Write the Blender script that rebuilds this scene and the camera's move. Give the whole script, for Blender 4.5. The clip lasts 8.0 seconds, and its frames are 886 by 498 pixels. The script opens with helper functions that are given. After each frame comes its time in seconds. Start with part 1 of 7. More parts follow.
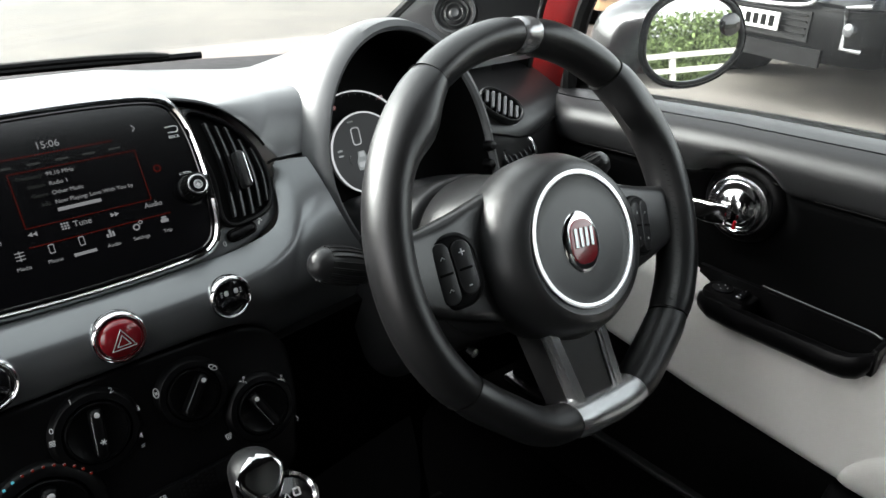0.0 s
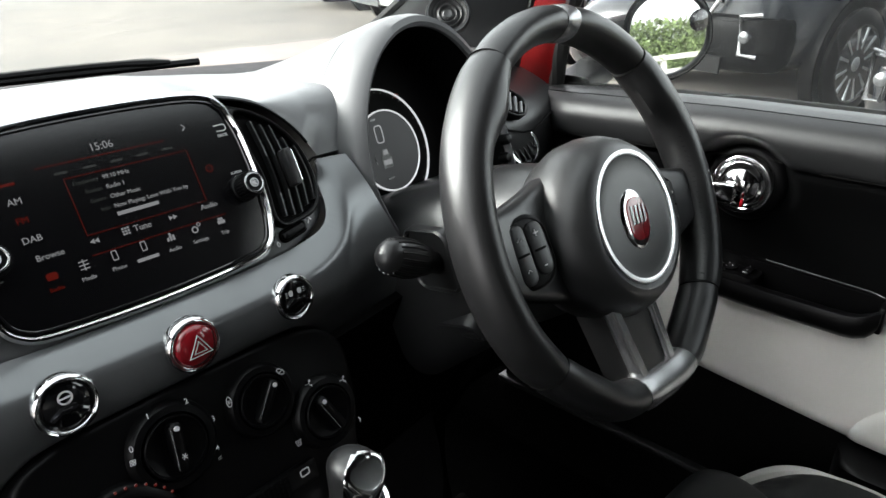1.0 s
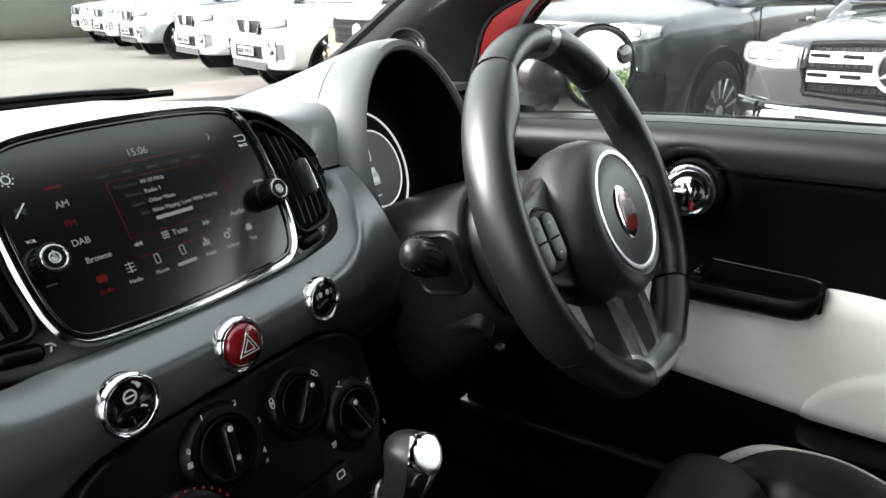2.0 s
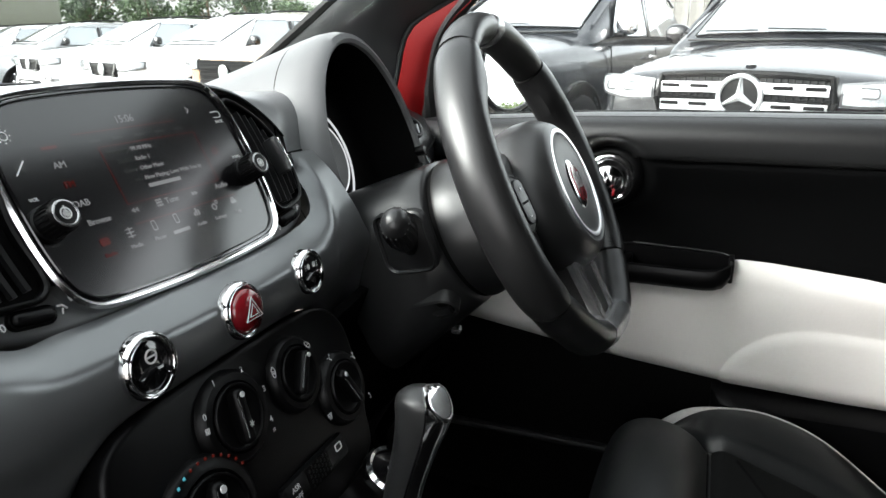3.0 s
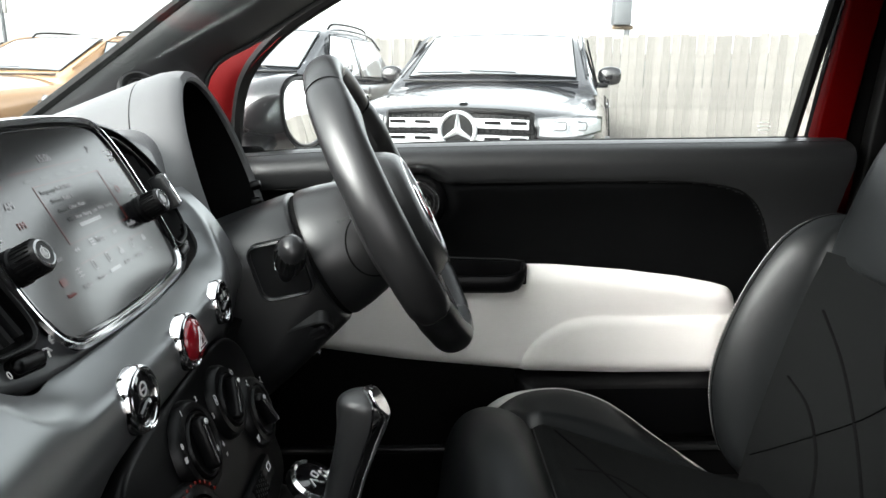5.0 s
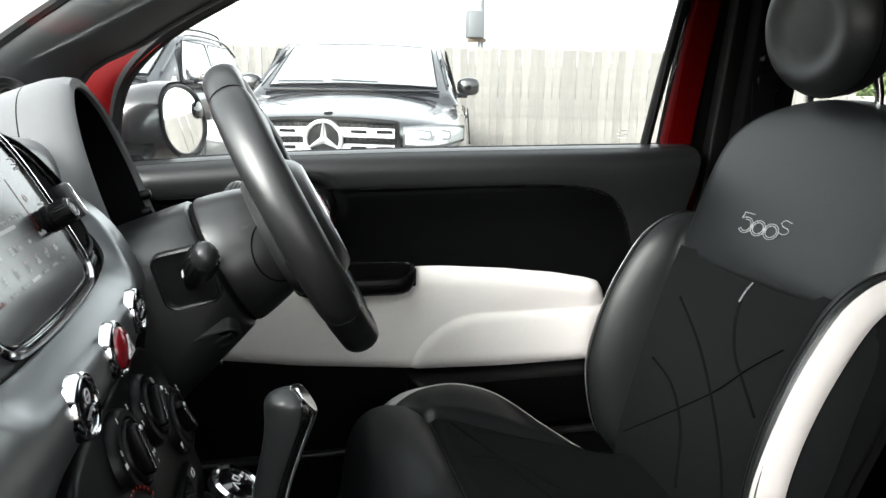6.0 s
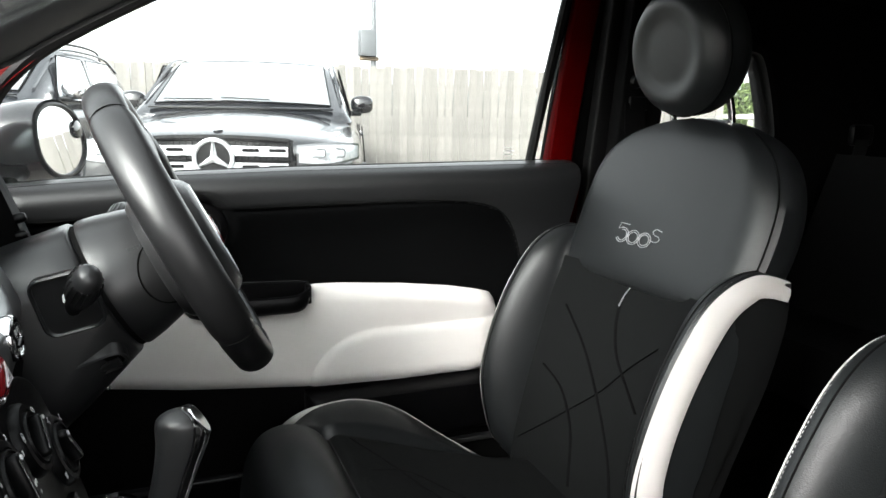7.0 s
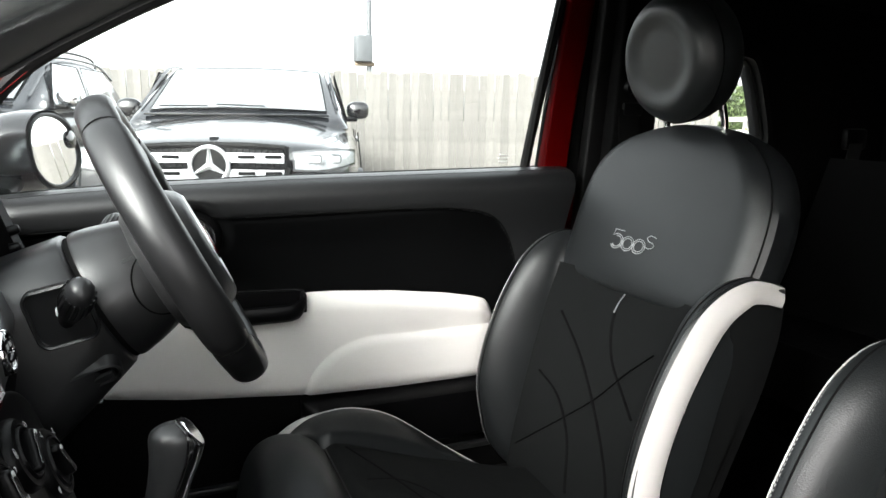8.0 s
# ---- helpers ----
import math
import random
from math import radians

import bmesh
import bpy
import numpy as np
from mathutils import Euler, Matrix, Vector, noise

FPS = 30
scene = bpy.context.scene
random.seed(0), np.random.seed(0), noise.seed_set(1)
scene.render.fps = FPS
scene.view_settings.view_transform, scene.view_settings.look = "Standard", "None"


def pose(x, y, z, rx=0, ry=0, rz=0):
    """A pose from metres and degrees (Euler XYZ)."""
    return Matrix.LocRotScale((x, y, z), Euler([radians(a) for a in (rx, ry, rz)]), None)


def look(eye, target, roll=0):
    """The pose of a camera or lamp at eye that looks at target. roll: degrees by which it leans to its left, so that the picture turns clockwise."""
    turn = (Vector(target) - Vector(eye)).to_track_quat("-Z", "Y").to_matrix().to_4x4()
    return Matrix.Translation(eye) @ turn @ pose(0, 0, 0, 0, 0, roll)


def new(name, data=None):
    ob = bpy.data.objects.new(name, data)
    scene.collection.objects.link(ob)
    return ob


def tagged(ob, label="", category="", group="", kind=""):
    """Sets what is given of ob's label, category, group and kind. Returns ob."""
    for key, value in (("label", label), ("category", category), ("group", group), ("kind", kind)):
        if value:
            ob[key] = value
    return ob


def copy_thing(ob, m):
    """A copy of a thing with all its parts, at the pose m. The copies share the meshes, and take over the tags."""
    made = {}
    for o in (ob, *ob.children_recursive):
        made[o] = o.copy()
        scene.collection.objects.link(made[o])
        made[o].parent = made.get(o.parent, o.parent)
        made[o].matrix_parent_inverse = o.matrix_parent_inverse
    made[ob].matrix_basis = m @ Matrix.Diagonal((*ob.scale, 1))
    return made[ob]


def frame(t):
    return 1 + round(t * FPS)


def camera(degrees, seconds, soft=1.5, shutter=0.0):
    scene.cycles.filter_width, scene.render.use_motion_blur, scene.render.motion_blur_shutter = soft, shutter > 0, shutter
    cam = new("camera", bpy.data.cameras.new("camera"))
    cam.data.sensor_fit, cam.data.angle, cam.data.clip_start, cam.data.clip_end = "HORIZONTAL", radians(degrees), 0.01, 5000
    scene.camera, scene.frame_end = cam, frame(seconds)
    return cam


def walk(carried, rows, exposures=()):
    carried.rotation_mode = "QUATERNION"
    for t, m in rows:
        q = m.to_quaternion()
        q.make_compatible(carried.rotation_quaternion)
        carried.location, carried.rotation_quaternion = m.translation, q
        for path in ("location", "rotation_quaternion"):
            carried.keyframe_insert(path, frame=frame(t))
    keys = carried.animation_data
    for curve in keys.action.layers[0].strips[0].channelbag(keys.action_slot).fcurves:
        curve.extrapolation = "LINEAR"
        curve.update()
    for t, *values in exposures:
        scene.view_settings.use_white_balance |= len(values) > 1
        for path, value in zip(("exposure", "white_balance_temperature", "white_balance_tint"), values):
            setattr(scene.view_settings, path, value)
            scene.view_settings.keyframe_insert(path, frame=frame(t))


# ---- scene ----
cam = camera(64.5, 8.0)
PATH = [
    (0, (-0.119, 0.005, 1.255), (1.058, 1.357, 0.367), 0.6),
    (0.5, (-0.173, 0.052, 1.247), (1.097, 1.324, 0.37), 0.4),
    (1, (-0.225, 0.092, 1.227), (1.142, 1.289, 0.392), 0.1),
    (2.5, (-0.384, 0.186, 1.156), (1.323, 1.041, 0.559), -0.0),
    (3, (-0.42, 0.224, 1.126), (1.373, 0.909, 0.564), 0.1),
    (3.5, (-0.454, 0.257, 1.122), (1.404, 0.764, 0.585), 0.1),
    (4, (-0.481, 0.299, 1.127), (1.426, 0.61, 0.612), 0.2),
    (4.5, (-0.507, 0.335, 1.126), (1.43, 0.449, 0.644), 0.3),
    (6, (-0.565, 0.428, 1.126), (1.332, -0.039, 0.699), 1.1),
    (6.5, (-0.581, 0.432, 1.129), (1.266, -0.218, 0.722), 1.2),
    (7, (-0.591, 0.427, 1.128), (1.228, -0.315, 0.754), 1.1),
    (7.5, (-0.591, 0.425, 1.132), (1.227, -0.325, 0.767), 0.7),
    (8, (-0.592, 0.423, 1.134), (1.227, -0.327, 0.772), 0.7),
]
EXPOSURE = 2.92
walk(cam, [(t, look(eye, target, roll)) for t, eye, target, roll in PATH])
scene.view_settings.exposure = EXPOSURE

# ---- world and sun: a bright overcast day ----
world = bpy.data.worlds.new("overcast_sky")
scene.world = world
world.use_nodes = True
wn, wl = world.node_tree.nodes, world.node_tree.links
sky = wn.new("ShaderNodeTexSky")
sky.sky_type, sky.sun_disc = "NISHITA", False
sky.sun_elevation, sky.sun_rotation = radians(30), radians(-40)
sky.dust_density, sky.ozone_density, sky.air_density = 4.0, 1.0, 1.0
grey = wn.new("ShaderNodeHueSaturation")
grey.inputs["Saturation"].default_value = 0.12
wl.new(sky.outputs[0], grey.inputs["Color"])
wl.new(grey.outputs[0], wn["Background"].inputs["Color"])
wn["Background"].inputs["Strength"].default_value = 0.15
sun_data = bpy.data.lights.new("sun", "SUN")
sun_data.energy, sun_data.angle, sun_data.color = 0.45, radians(25), (1.0, 0.97, 0.93)
sun = new("sun", sun_data)
sun.matrix_world = look((0, 0, 0), (0.866 * math.sin(radians(40)), -0.866 * math.cos(radians(40)), -0.5))
# ---- materials ----
def material(name, color, rough=0.5, metal=0.0, vary=0.15, scale=40.0, bump=0.0, bump_scale=600.0, coat=0.0, spec=0.5, emit=None, power=1.0, glassy=False):
    """Principled surface with colour and gloss that vary at two scales, and a fine relief."""
    m = bpy.data.materials.new(name)
    m.use_nodes = True
    n, l = m.node_tree.nodes, m.node_tree.links
    p = n["Principled BSDF"]
    p.inputs["Roughness"].default_value, p.inputs["Metallic"].default_value = rough, metal
    p.inputs["Coat Weight"].default_value, p.inputs["Specular IOR Level"].default_value = coat, spec
    p.inputs["Coat Roughness"].default_value = 0.05
    p.inputs["Base Color"].default_value = (*color, 1)
    if emit:
        p.inputs["Emission Color"].default_value, p.inputs["Emission Strength"].default_value = (*emit, 1), power
    if glassy:
        p.inputs["Transmission Weight"].default_value, p.inputs["IOR"].default_value = 1.0, 1.45
    if vary or bump:
        co = n.new("ShaderNodeTexCoord")
    if vary:
        big, fine, mix, ramp = n.new("ShaderNodeTexNoise"), n.new("ShaderNodeTexNoise"), n.new("ShaderNodeMix"), n.new("ShaderNodeMapRange")
        big.inputs["Scale"].default_value, fine.inputs["Scale"].default_value = scale * 0.15, scale
        big.inputs["Detail"].default_value, fine.inputs["Detail"].default_value = 4, 5
        for t in (big, fine):
            l.new(co.outputs["Object"], t.inputs["Vector"])
        add = n.new("ShaderNodeMath")
        add.operation = "ADD"
        l.new(big.outputs["Fac"], add.inputs[0])
        l.new(fine.outputs["Fac"], add.inputs[1])
        ramp.inputs["From Min"].default_value, ramp.inputs["From Max"].default_value = 0.6, 1.4
        l.new(add.outputs[0], ramp.inputs["Value"])
        mix.data_type = "RGBA"
        mix.inputs["A"].default_value = (*[c * (1 - vary) for c in color], 1)
        mix.inputs["B"].default_value = (*[min(1, c * (1 + vary)) for c in color], 1)
        l.new(ramp.outputs[0], mix.inputs["Factor"])
        l.new(mix.outputs["Result"], p.inputs["Base Color"])
        rr = n.new("ShaderNodeMapRange")
        rr.inputs["To Min"].default_value, rr.inputs["To Max"].default_value = max(0.0, rough * (1 - vary * 0.6)), min(1.0, rough * (1 + vary * 0.6))
        l.new(ramp.outputs[0], rr.inputs["Value"])
        l.new(rr.outputs[0], p.inputs["Roughness"])
    if bump:
        grain, bn = n.new("ShaderNodeTexVoronoi"), n.new("ShaderNodeBump")
        grain.inputs["Scale"].default_value = bump_scale
        bn.inputs["Strength"].default_value, bn.inputs["Distance"].default_value = bump, 0.0006
        l.new(co.outputs["Object"], grain.inputs["Vector"])
        l.new(grain.outputs["Distance"], bn.inputs["Height"])
        l.new(bn.outputs["Normal"], p.inputs["Normal"])
    return m


def weave(name, a, b, scale):
    """Fine two-tone woven fabric with a small relief."""
    m = material(name, a, 0.75, vary=0.0)
    n, l = m.node_tree.nodes, m.node_tree.links
    p = n["Principled BSDF"]
    co, br, mix, bn = n.new("ShaderNodeTexCoord"), n.new("ShaderNodeTexBrick"), n.new("ShaderNodeMix"), n.new("ShaderNodeBump")
    br.inputs["Scale"].default_value = scale
    br.inputs["Color1"].default_value, br.inputs["Color2"].default_value, br.inputs["Mortar"].default_value = (1, 1, 1, 1), (0.8, 0.8, 0.8, 1), (0, 0, 0, 1)
    sep, com = n.new("ShaderNodeSeparateXYZ"), n.new("ShaderNodeCombineXYZ")
    l.new(co.outputs["Object"], sep.inputs[0])
    l.new(sep.outputs["Y"], com.inputs["X"])
    l.new(sep.outputs["Z"], com.inputs["Y"])
    l.new(com.outputs[0], br.inputs["Vector"])
    mix.data_type = "RGBA"
    mix.inputs["A"].default_value, mix.inputs["B"].default_value = (*b, 1), (*a, 1)
    l.new(br.outputs["Color"], mix.inputs["Factor"])
    l.new(mix.outputs["Result"], p.inputs["Base Color"])
    bn.inputs["Strength"].default_value, bn.inputs["Distance"].default_value = 0.3, 0.0005
    l.new(br.outputs["Color"], bn.inputs["Height"])
    l.new(bn.outputs["Normal"], p.inputs["Normal"])
    return m


M = dict(
    fascia=material("satin_grey_fascia", (0.155, 0.162, 0.165), 0.29, 0.6, 0.06, 30),
    pad=material("satin_grey_pad", (0.148, 0.152, 0.155), 0.32, 0.25, 0.05, 60, 0.12, 1600),
    hood=material("soft_grey_hood", (0.088, 0.090, 0.092), 0.36, 0.1, 0.05, 60, 0.12, 1600),
    pillar=material("dark_grey_pillar_trim", (0.029, 0.030, 0.031), 0.5, 0, 0.08, 60, 0.2, 1300, spec=0.4),
    trim=material("charcoal_trim", (0.013, 0.0134, 0.0137), 0.29, 0, 0.1, 60, 0.15, 1400, spec=0.5),
    sillpad=material("dark_sill_pad", (0.0085, 0.0090, 0.0094), 0.42, 0, 0.08, 60, 0.2, 1500, spec=0.35),
    ventgrey=material("satin_dark_grey_panel", (0.085, 0.088, 0.090), 0.36, 0.2, 0.06, 40, 0.1, 1500),
    hub=material("soft_charcoal_hub", (0.018, 0.0186, 0.019), 0.33, 0, 0.1, 60, 0.2, 1500, spec=0.5),
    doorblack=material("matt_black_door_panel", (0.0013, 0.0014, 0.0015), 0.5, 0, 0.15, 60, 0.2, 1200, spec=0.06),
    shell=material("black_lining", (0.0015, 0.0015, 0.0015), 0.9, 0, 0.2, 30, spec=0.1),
    headliner=material("dark_headlining", (0.004, 0.004, 0.004), 0.95, 0, 0.2, 80, spec=0.1),
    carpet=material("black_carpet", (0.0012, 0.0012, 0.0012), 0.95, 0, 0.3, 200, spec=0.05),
    black=material("black_plastic", (0.0022, 0.0022, 0.0024), 0.34, 0, 0.15, 80, 0.12, 1600, spec=0.14),
    dark=material("deep_black_plastic_and_shade", (0.001, 0.001, 0.001), 0.7, 0, 0.2, 60, spec=0.08),
    gloss=material("gloss_black", (0.004, 0.004, 0.0045), 0.08, 0, 0.0, coat=0.6),
    screen=material("matt_screen_glass", (0.002, 0.002, 0.0024), 0.17, 0, 0.0, spec=0.85),
    chrome=material("chrome", (0.82, 0.82, 0.83), 0.12, 1.0, 0.05, 50),
    brightring=material("bright_satin_chrome", (0.85, 0.85, 0.86), 0.38, 1.0, 0.04, 50),
    softchrome=material("rubbed_chrome", (0.74, 0.74, 0.74), 0.12, 1.0, 0.04, 30),
    satin=material("satin_silver", (0.34, 0.345, 0.35), 0.25, 0.8, 0.06, 60),
    leather=material("black_leather", (0.0064, 0.0074, 0.0078), 0.42, 0, 0.14, 50, 0.3, 620, spec=0.33),
    rimleather=material("smooth_rim_leather", (0.0085, 0.0087, 0.0090), 0.33, 0, 0.18, 50, 0.16, 1300, spec=0.48),
    seatfabric=material("dark_seat_fabric", (0.0050, 0.0054, 0.0055), 0.8, 0, 0.15, 300, 0.25, 2200, spec=0.06),
    white=material("ivory_leatherette", (0.42, 0.408, 0.39), 0.5, 0, 0.05, 20, 0.2, 1400),
    whiteweave=weave("ivory_woven_panel", (0.56, 0.548, 0.525), (0.43, 0.42, 0.40), 140.0),
    redpaint=material("red_car_paint", (0.052, 0.0003, 0.0005), 0.45, 0, 0.05, 20, spec=0.02),
    redbutton=material("red_translucent_button", (0.16, 0.006, 0.01), 0.2, 0, 0.0, coat=0.6),
    rubber=material("black_rubber", (0.0025, 0.0025, 0.0025), 0.6, 0, 0.15, 60, spec=0.14),
    print=material("white_print", (0.6, 0.6, 0.6), 0.6, vary=0.0),
    lcd=material("lit_white_pixels", (0.002, 0.002, 0.0024), 0.17, vary=0.0, spec=0.85, emit=(0.9, 0.92, 0.95), power=0.031),
    lcdgrey=material("dim_grey_pixels", (0.002, 0.002, 0.0024), 0.17, vary=0.0, spec=0.85, emit=(0.5, 0.55, 0.52), power=0.007),
    lcdred=material("lit_red_pixels", (0.002, 0.002, 0.0024), 0.17, vary=0.0, spec=0.85, emit=(0.9, 0.05, 0.02), power=0.011),
    lcdblue=material("lit_blue_dots", (0.0, 0.01, 0.02), 0.5, vary=0.0, emit=(0.1, 0.5, 0.6), power=0.1),
    lcdface=material("gauge_display_face", (0.004, 0.004, 0.0042), 0.35, vary=0.0, spec=0.2, emit=(0.5, 0.52, 0.54), power=0.006),
    litring=material("lit_white_gauge_ring", (0.5, 0.5, 0.5), 0.3, 0.5, 0.0, emit=(0.95, 0.97, 1.0), power=0.09),
    mirror=material("mirror_glass", (0.9, 0.9, 0.9), 0.01, 1.0, 0.0),
    line=material("matt_black_stitch_band", (0.0026, 0.0027, 0.0028), 0.85, vary=0.0, spec=0.03),
    thread=material("pale_thread", (0.5, 0.5, 0.5), 0.6, 0, 0.1, 200),
    silverprint=material("silver_embroidery", (0.30, 0.305, 0.31), 0.42, 0.3, 0.1, 300),
)


def glass_material(name, tint, rough=0.0, gloss=0.04, veil=0.009):
    """A thin pane: mostly clear, with a weak mirror reflection at slanting views, and a faint white share mixed in as
    glare haze.
    """
    m = bpy.data.materials.new(name)
    m.use_nodes = True
    n, l = m.node_tree.nodes, m.node_tree.links
    n.remove(n["Principled BSDF"])
    clear, shine, mix, fr = n.new("ShaderNodeBsdfTransparent"), n.new("ShaderNodeBsdfGlossy"), n.new("ShaderNodeMixShader"), n.new("ShaderNodeLayerWeight")
    steep, share = n.new("ShaderNodeMath"), n.new("ShaderNodeMath")
    clear.inputs["Color"].default_value = (*tint, 1)
    shine.inputs["Roughness"].default_value = rough
    fr.inputs["Blend"].default_value = 0.5
    steep.operation, steep.inputs[1].default_value = "POWER", 5.0
    share.operation, share.inputs[1].default_value, share.inputs[2].default_value = "MULTIPLY_ADD", 0.4, gloss * 0.5
    l.new(fr.outputs["Facing"], steep.inputs[0])
    l.new(steep.outputs[0], share.inputs[0])
    l.new(share.outputs[0], mix.inputs["Fac"])
    # translucent white share that imitates the haze of glare on the pane
    veil_glow, veiled = n.new("ShaderNodeBsdfTranslucent"), n.new("ShaderNodeMixShader")
    veil_glow.inputs["Color"].default_value = (0.9, 0.92, 0.92, 1)
    veiled.inputs["Fac"].default_value = veil
    l.new(clear.outputs[0], veiled.inputs[1])
    l.new(veil_glow.outputs[0], veiled.inputs[2])
    l.new(veiled.outputs[0], mix.inputs[1])
    l.new(shine.outputs[0], mix.inputs[2])
    l.new(mix.outputs[0], n["Material Output"].inputs["Surface"])
    return m


M["pane"] = glass_material("side_glass", (0.93, 0.96, 0.95))
M["screenpane"] = glass_material("clear_windscreen_glass", (0.93, 0.96, 0.95), veil=0.0)
M["carglass"] = material("dark_tinted_car_glass", (0.36, 0.38, 0.39), 0.05, 0.7, 0.1, 3, coat=0.5)


# ---- mesh tools ----
def link_mesh(name, bm, mat, smooth=True):
    bmesh.ops.remove_doubles(bm, verts=bm.verts, dist=1e-6)
    bmesh.ops.recalc_face_normals(bm, faces=bm.faces)
    me = bpy.data.meshes.new(name)
    bm.to_mesh(me)
    bm.free()
    me.materials.append(mat)
    if smooth:
        me.shade_smooth()
        me.set_sharp_from_angle(angle=radians(40))
    return new(name, me)


def thing(name, m=None, label="", category="", group="", kind=""):
    ob = new(name)
    ob.empty_display_size = 0.05
    if m is not None:
        ob.matrix_world = m
    return tagged(ob, label, category, group, kind)


def part(name, bm, material_, parent, label="", smooth=True):
    ob = link_mesh(name, bm, material_, smooth)
    ob.parent = parent
    return tagged(ob, label)


def solo(name, bm, material_, label, category, kind="", m=None, smooth=True):
    ob = link_mesh(name, bm, material_, smooth)
    if m is not None:
        ob.matrix_world = m
    return tagged(ob, label, category, "", kind)


def loft(rings, closed=True, caps=(True, True), loop=False, bm=None):
    """Skin through rings of equal length. closed: each ring is a loop; loop: the last ring joins the first."""
    bm = bm or bmesh.new()
    vs = [[bm.verts.new(p) for p in r] for r in rings]
    k = len(vs[0])
    pairs = list(zip(vs, vs[1:])) + ([(vs[-1], vs[0])] if loop else [])
    for a, b in pairs:
        for i in range(k if closed else k - 1):
            j = (i + 1) % k
            bm.faces.new((a[i], a[j], b[j], b[i]))
    if closed and not loop:
        for cap, ring, flip in ((caps[0], vs[0], True), (caps[1], vs[-1], False)):
            if cap:
                bm.faces.new(list(reversed(ring)) if flip else ring)
    return bm


def rrect(w, h, r, n=6, cx=0.0, cy=0.0):
    """Outline of a rounded rectangle, anticlockwise."""
    r = min(r, w / 2 - 1e-4, h / 2 - 1e-4)
    out = []
    for k, (sx, sy) in enumerate(((1, 1), (-1, 1), (-1, -1), (1, -1))):
        for i in range(n + 1):
            a = radians(90 * k + 90 * i / n)
            out.append((cx + sx * (w / 2 - r) + r * math.cos(a), cy + sy * (h / 2 - r) + r * math.sin(a)))
    return out


def ellipse(a, b, n=32, cx=0.0, cy=0.0, p=2.0):
    out = []
    for i in range(n):
        t = math.tau * i / n
        c, s = math.cos(t), math.sin(t)
        out.append((cx + a * math.copysign(abs(c) ** (2 / p), c), cy + b * math.copysign(abs(s) ** (2 / p), s)))
    return out


def inset(pts, d):
    """The outline moved inwards by d (anticlockwise outlines)."""
    k, out = len(pts), []
    for i in range(k):
        a, b, c = Vector(pts[i - 1]), Vector(pts[i]), Vector(pts[(i + 1) % k])
        e, f = (b - a), (c - b)
        e = e.normalized() if e.length > 1e-9 else f.normalized()
        f = f.normalized() if f.length > 1e-9 else e
        nrm = Vector((-(e.y + f.y), e.x + f.x))
        nrm = nrm.normalized() if nrm.length > 1e-9 else Vector((-e.y, e.x))
        out.append((b.x + nrm.x * d, b.y + nrm.y * d))
    return out


def prism(outline, z0, z1, bevel=0.0, m=None, seg=3, bm=None):
    """A plate of that outline (in x, y) from z0 up to z1, its upper edge rounded."""
    m = m or Matrix()
    rings = [[m @ Vector((x, y, z0)) for x, y in outline]]
    for i in range(seg + 1 if bevel else 1):
        a = (math.pi / 2) * i / seg if bevel else 0
        o = inset(outline, bevel * (1 - math.cos(a))) if bevel else outline
        z = z1 - bevel * (1 - math.sin(a)) if bevel else z1
        rings.append([m @ Vector((x, y, z)) for x, y in o])
    return loft(rings, bm=bm)


def frame_ring(outer, inner, z0, z1, bevel=0.0, m=None, bm=None):
    """A flat frame between two outlines of equal length."""
    m = m or Matrix()
    b = bevel
    prof = [(outer, z0), (outer, z1 - b), (inset(outer, b), z1), (inset(inner, -b), z1), (inner, z1 - b), (inner, z0)]
    return loft([[m @ Vector((x, y, z)) for x, y in o] for o, z in prof], loop=True, bm=bm)


def box(sx, sy, sz, r=0.0, m=None, seg=2, bm=None):
    """A block centred on the origin with rounded edges."""
    m = m or Matrix()
    r = min(r, sx / 2 - 1e-4, sy / 2 - 1e-4, sz / 2 - 1e-4)
    if r <= 0:
        return loft([[m @ Vector((x * sx / 2, y * sy / 2, z * sz / 2)) for x, y in ((-1, -1), (1, -1), (1, 1), (-1, 1))] for z in (-1, 1)], bm=bm)
    rings = []
    for s, zc in ((-1, -sz / 2 + r), (1, sz / 2 - r)):
        for i in range(seg + 1):
            a = (math.pi / 2) * (i / seg if s > 0 else 1 - i / seg)
            rings.append([m @ Vector((x, y, zc + s * r * math.sin(a))) for x, y in rrect(sx - 2 * r * (1 - math.cos(a)), sy - 2 * r * (1 - math.cos(a)), max(r * math.cos(a), 0.0002), seg)])
    return loft(rings, bm=bm)


def lathe(profile, n=32, m=None, bm=None, sx=1.0, sy=1.0):
    """A turned body round z from (radius, z) pairs; it closes where the radius is 0."""
    m = m or Matrix()
    rings = [[m @ Vector((sx * max(r, 1e-5) * math.cos(math.tau * i / n), sy * max(r, 1e-5) * math.sin(math.tau * i / n), z)) for i in range(n)] for r, z in profile]
    return loft(rings, bm=bm)


def frames_along(pts, up=(0, 0, 1), closed=False):
    out, k = [], len(pts)
    for i, p in enumerate(pts):
        a, b = (pts[i - 1], pts[(i + 1) % k]) if closed else (pts[max(i - 1, 0)], pts[min(i + 1, k - 1)])
        t = (Vector(b) - Vector(a)).normalized()
        x = t.cross(Vector(up))
        if x.length < 1e-4:
            x = t.cross(Vector((1, 0, 0)))
        x.normalize()
        out.append((Vector(p), x, x.cross(t).normalized(), t))
    return out


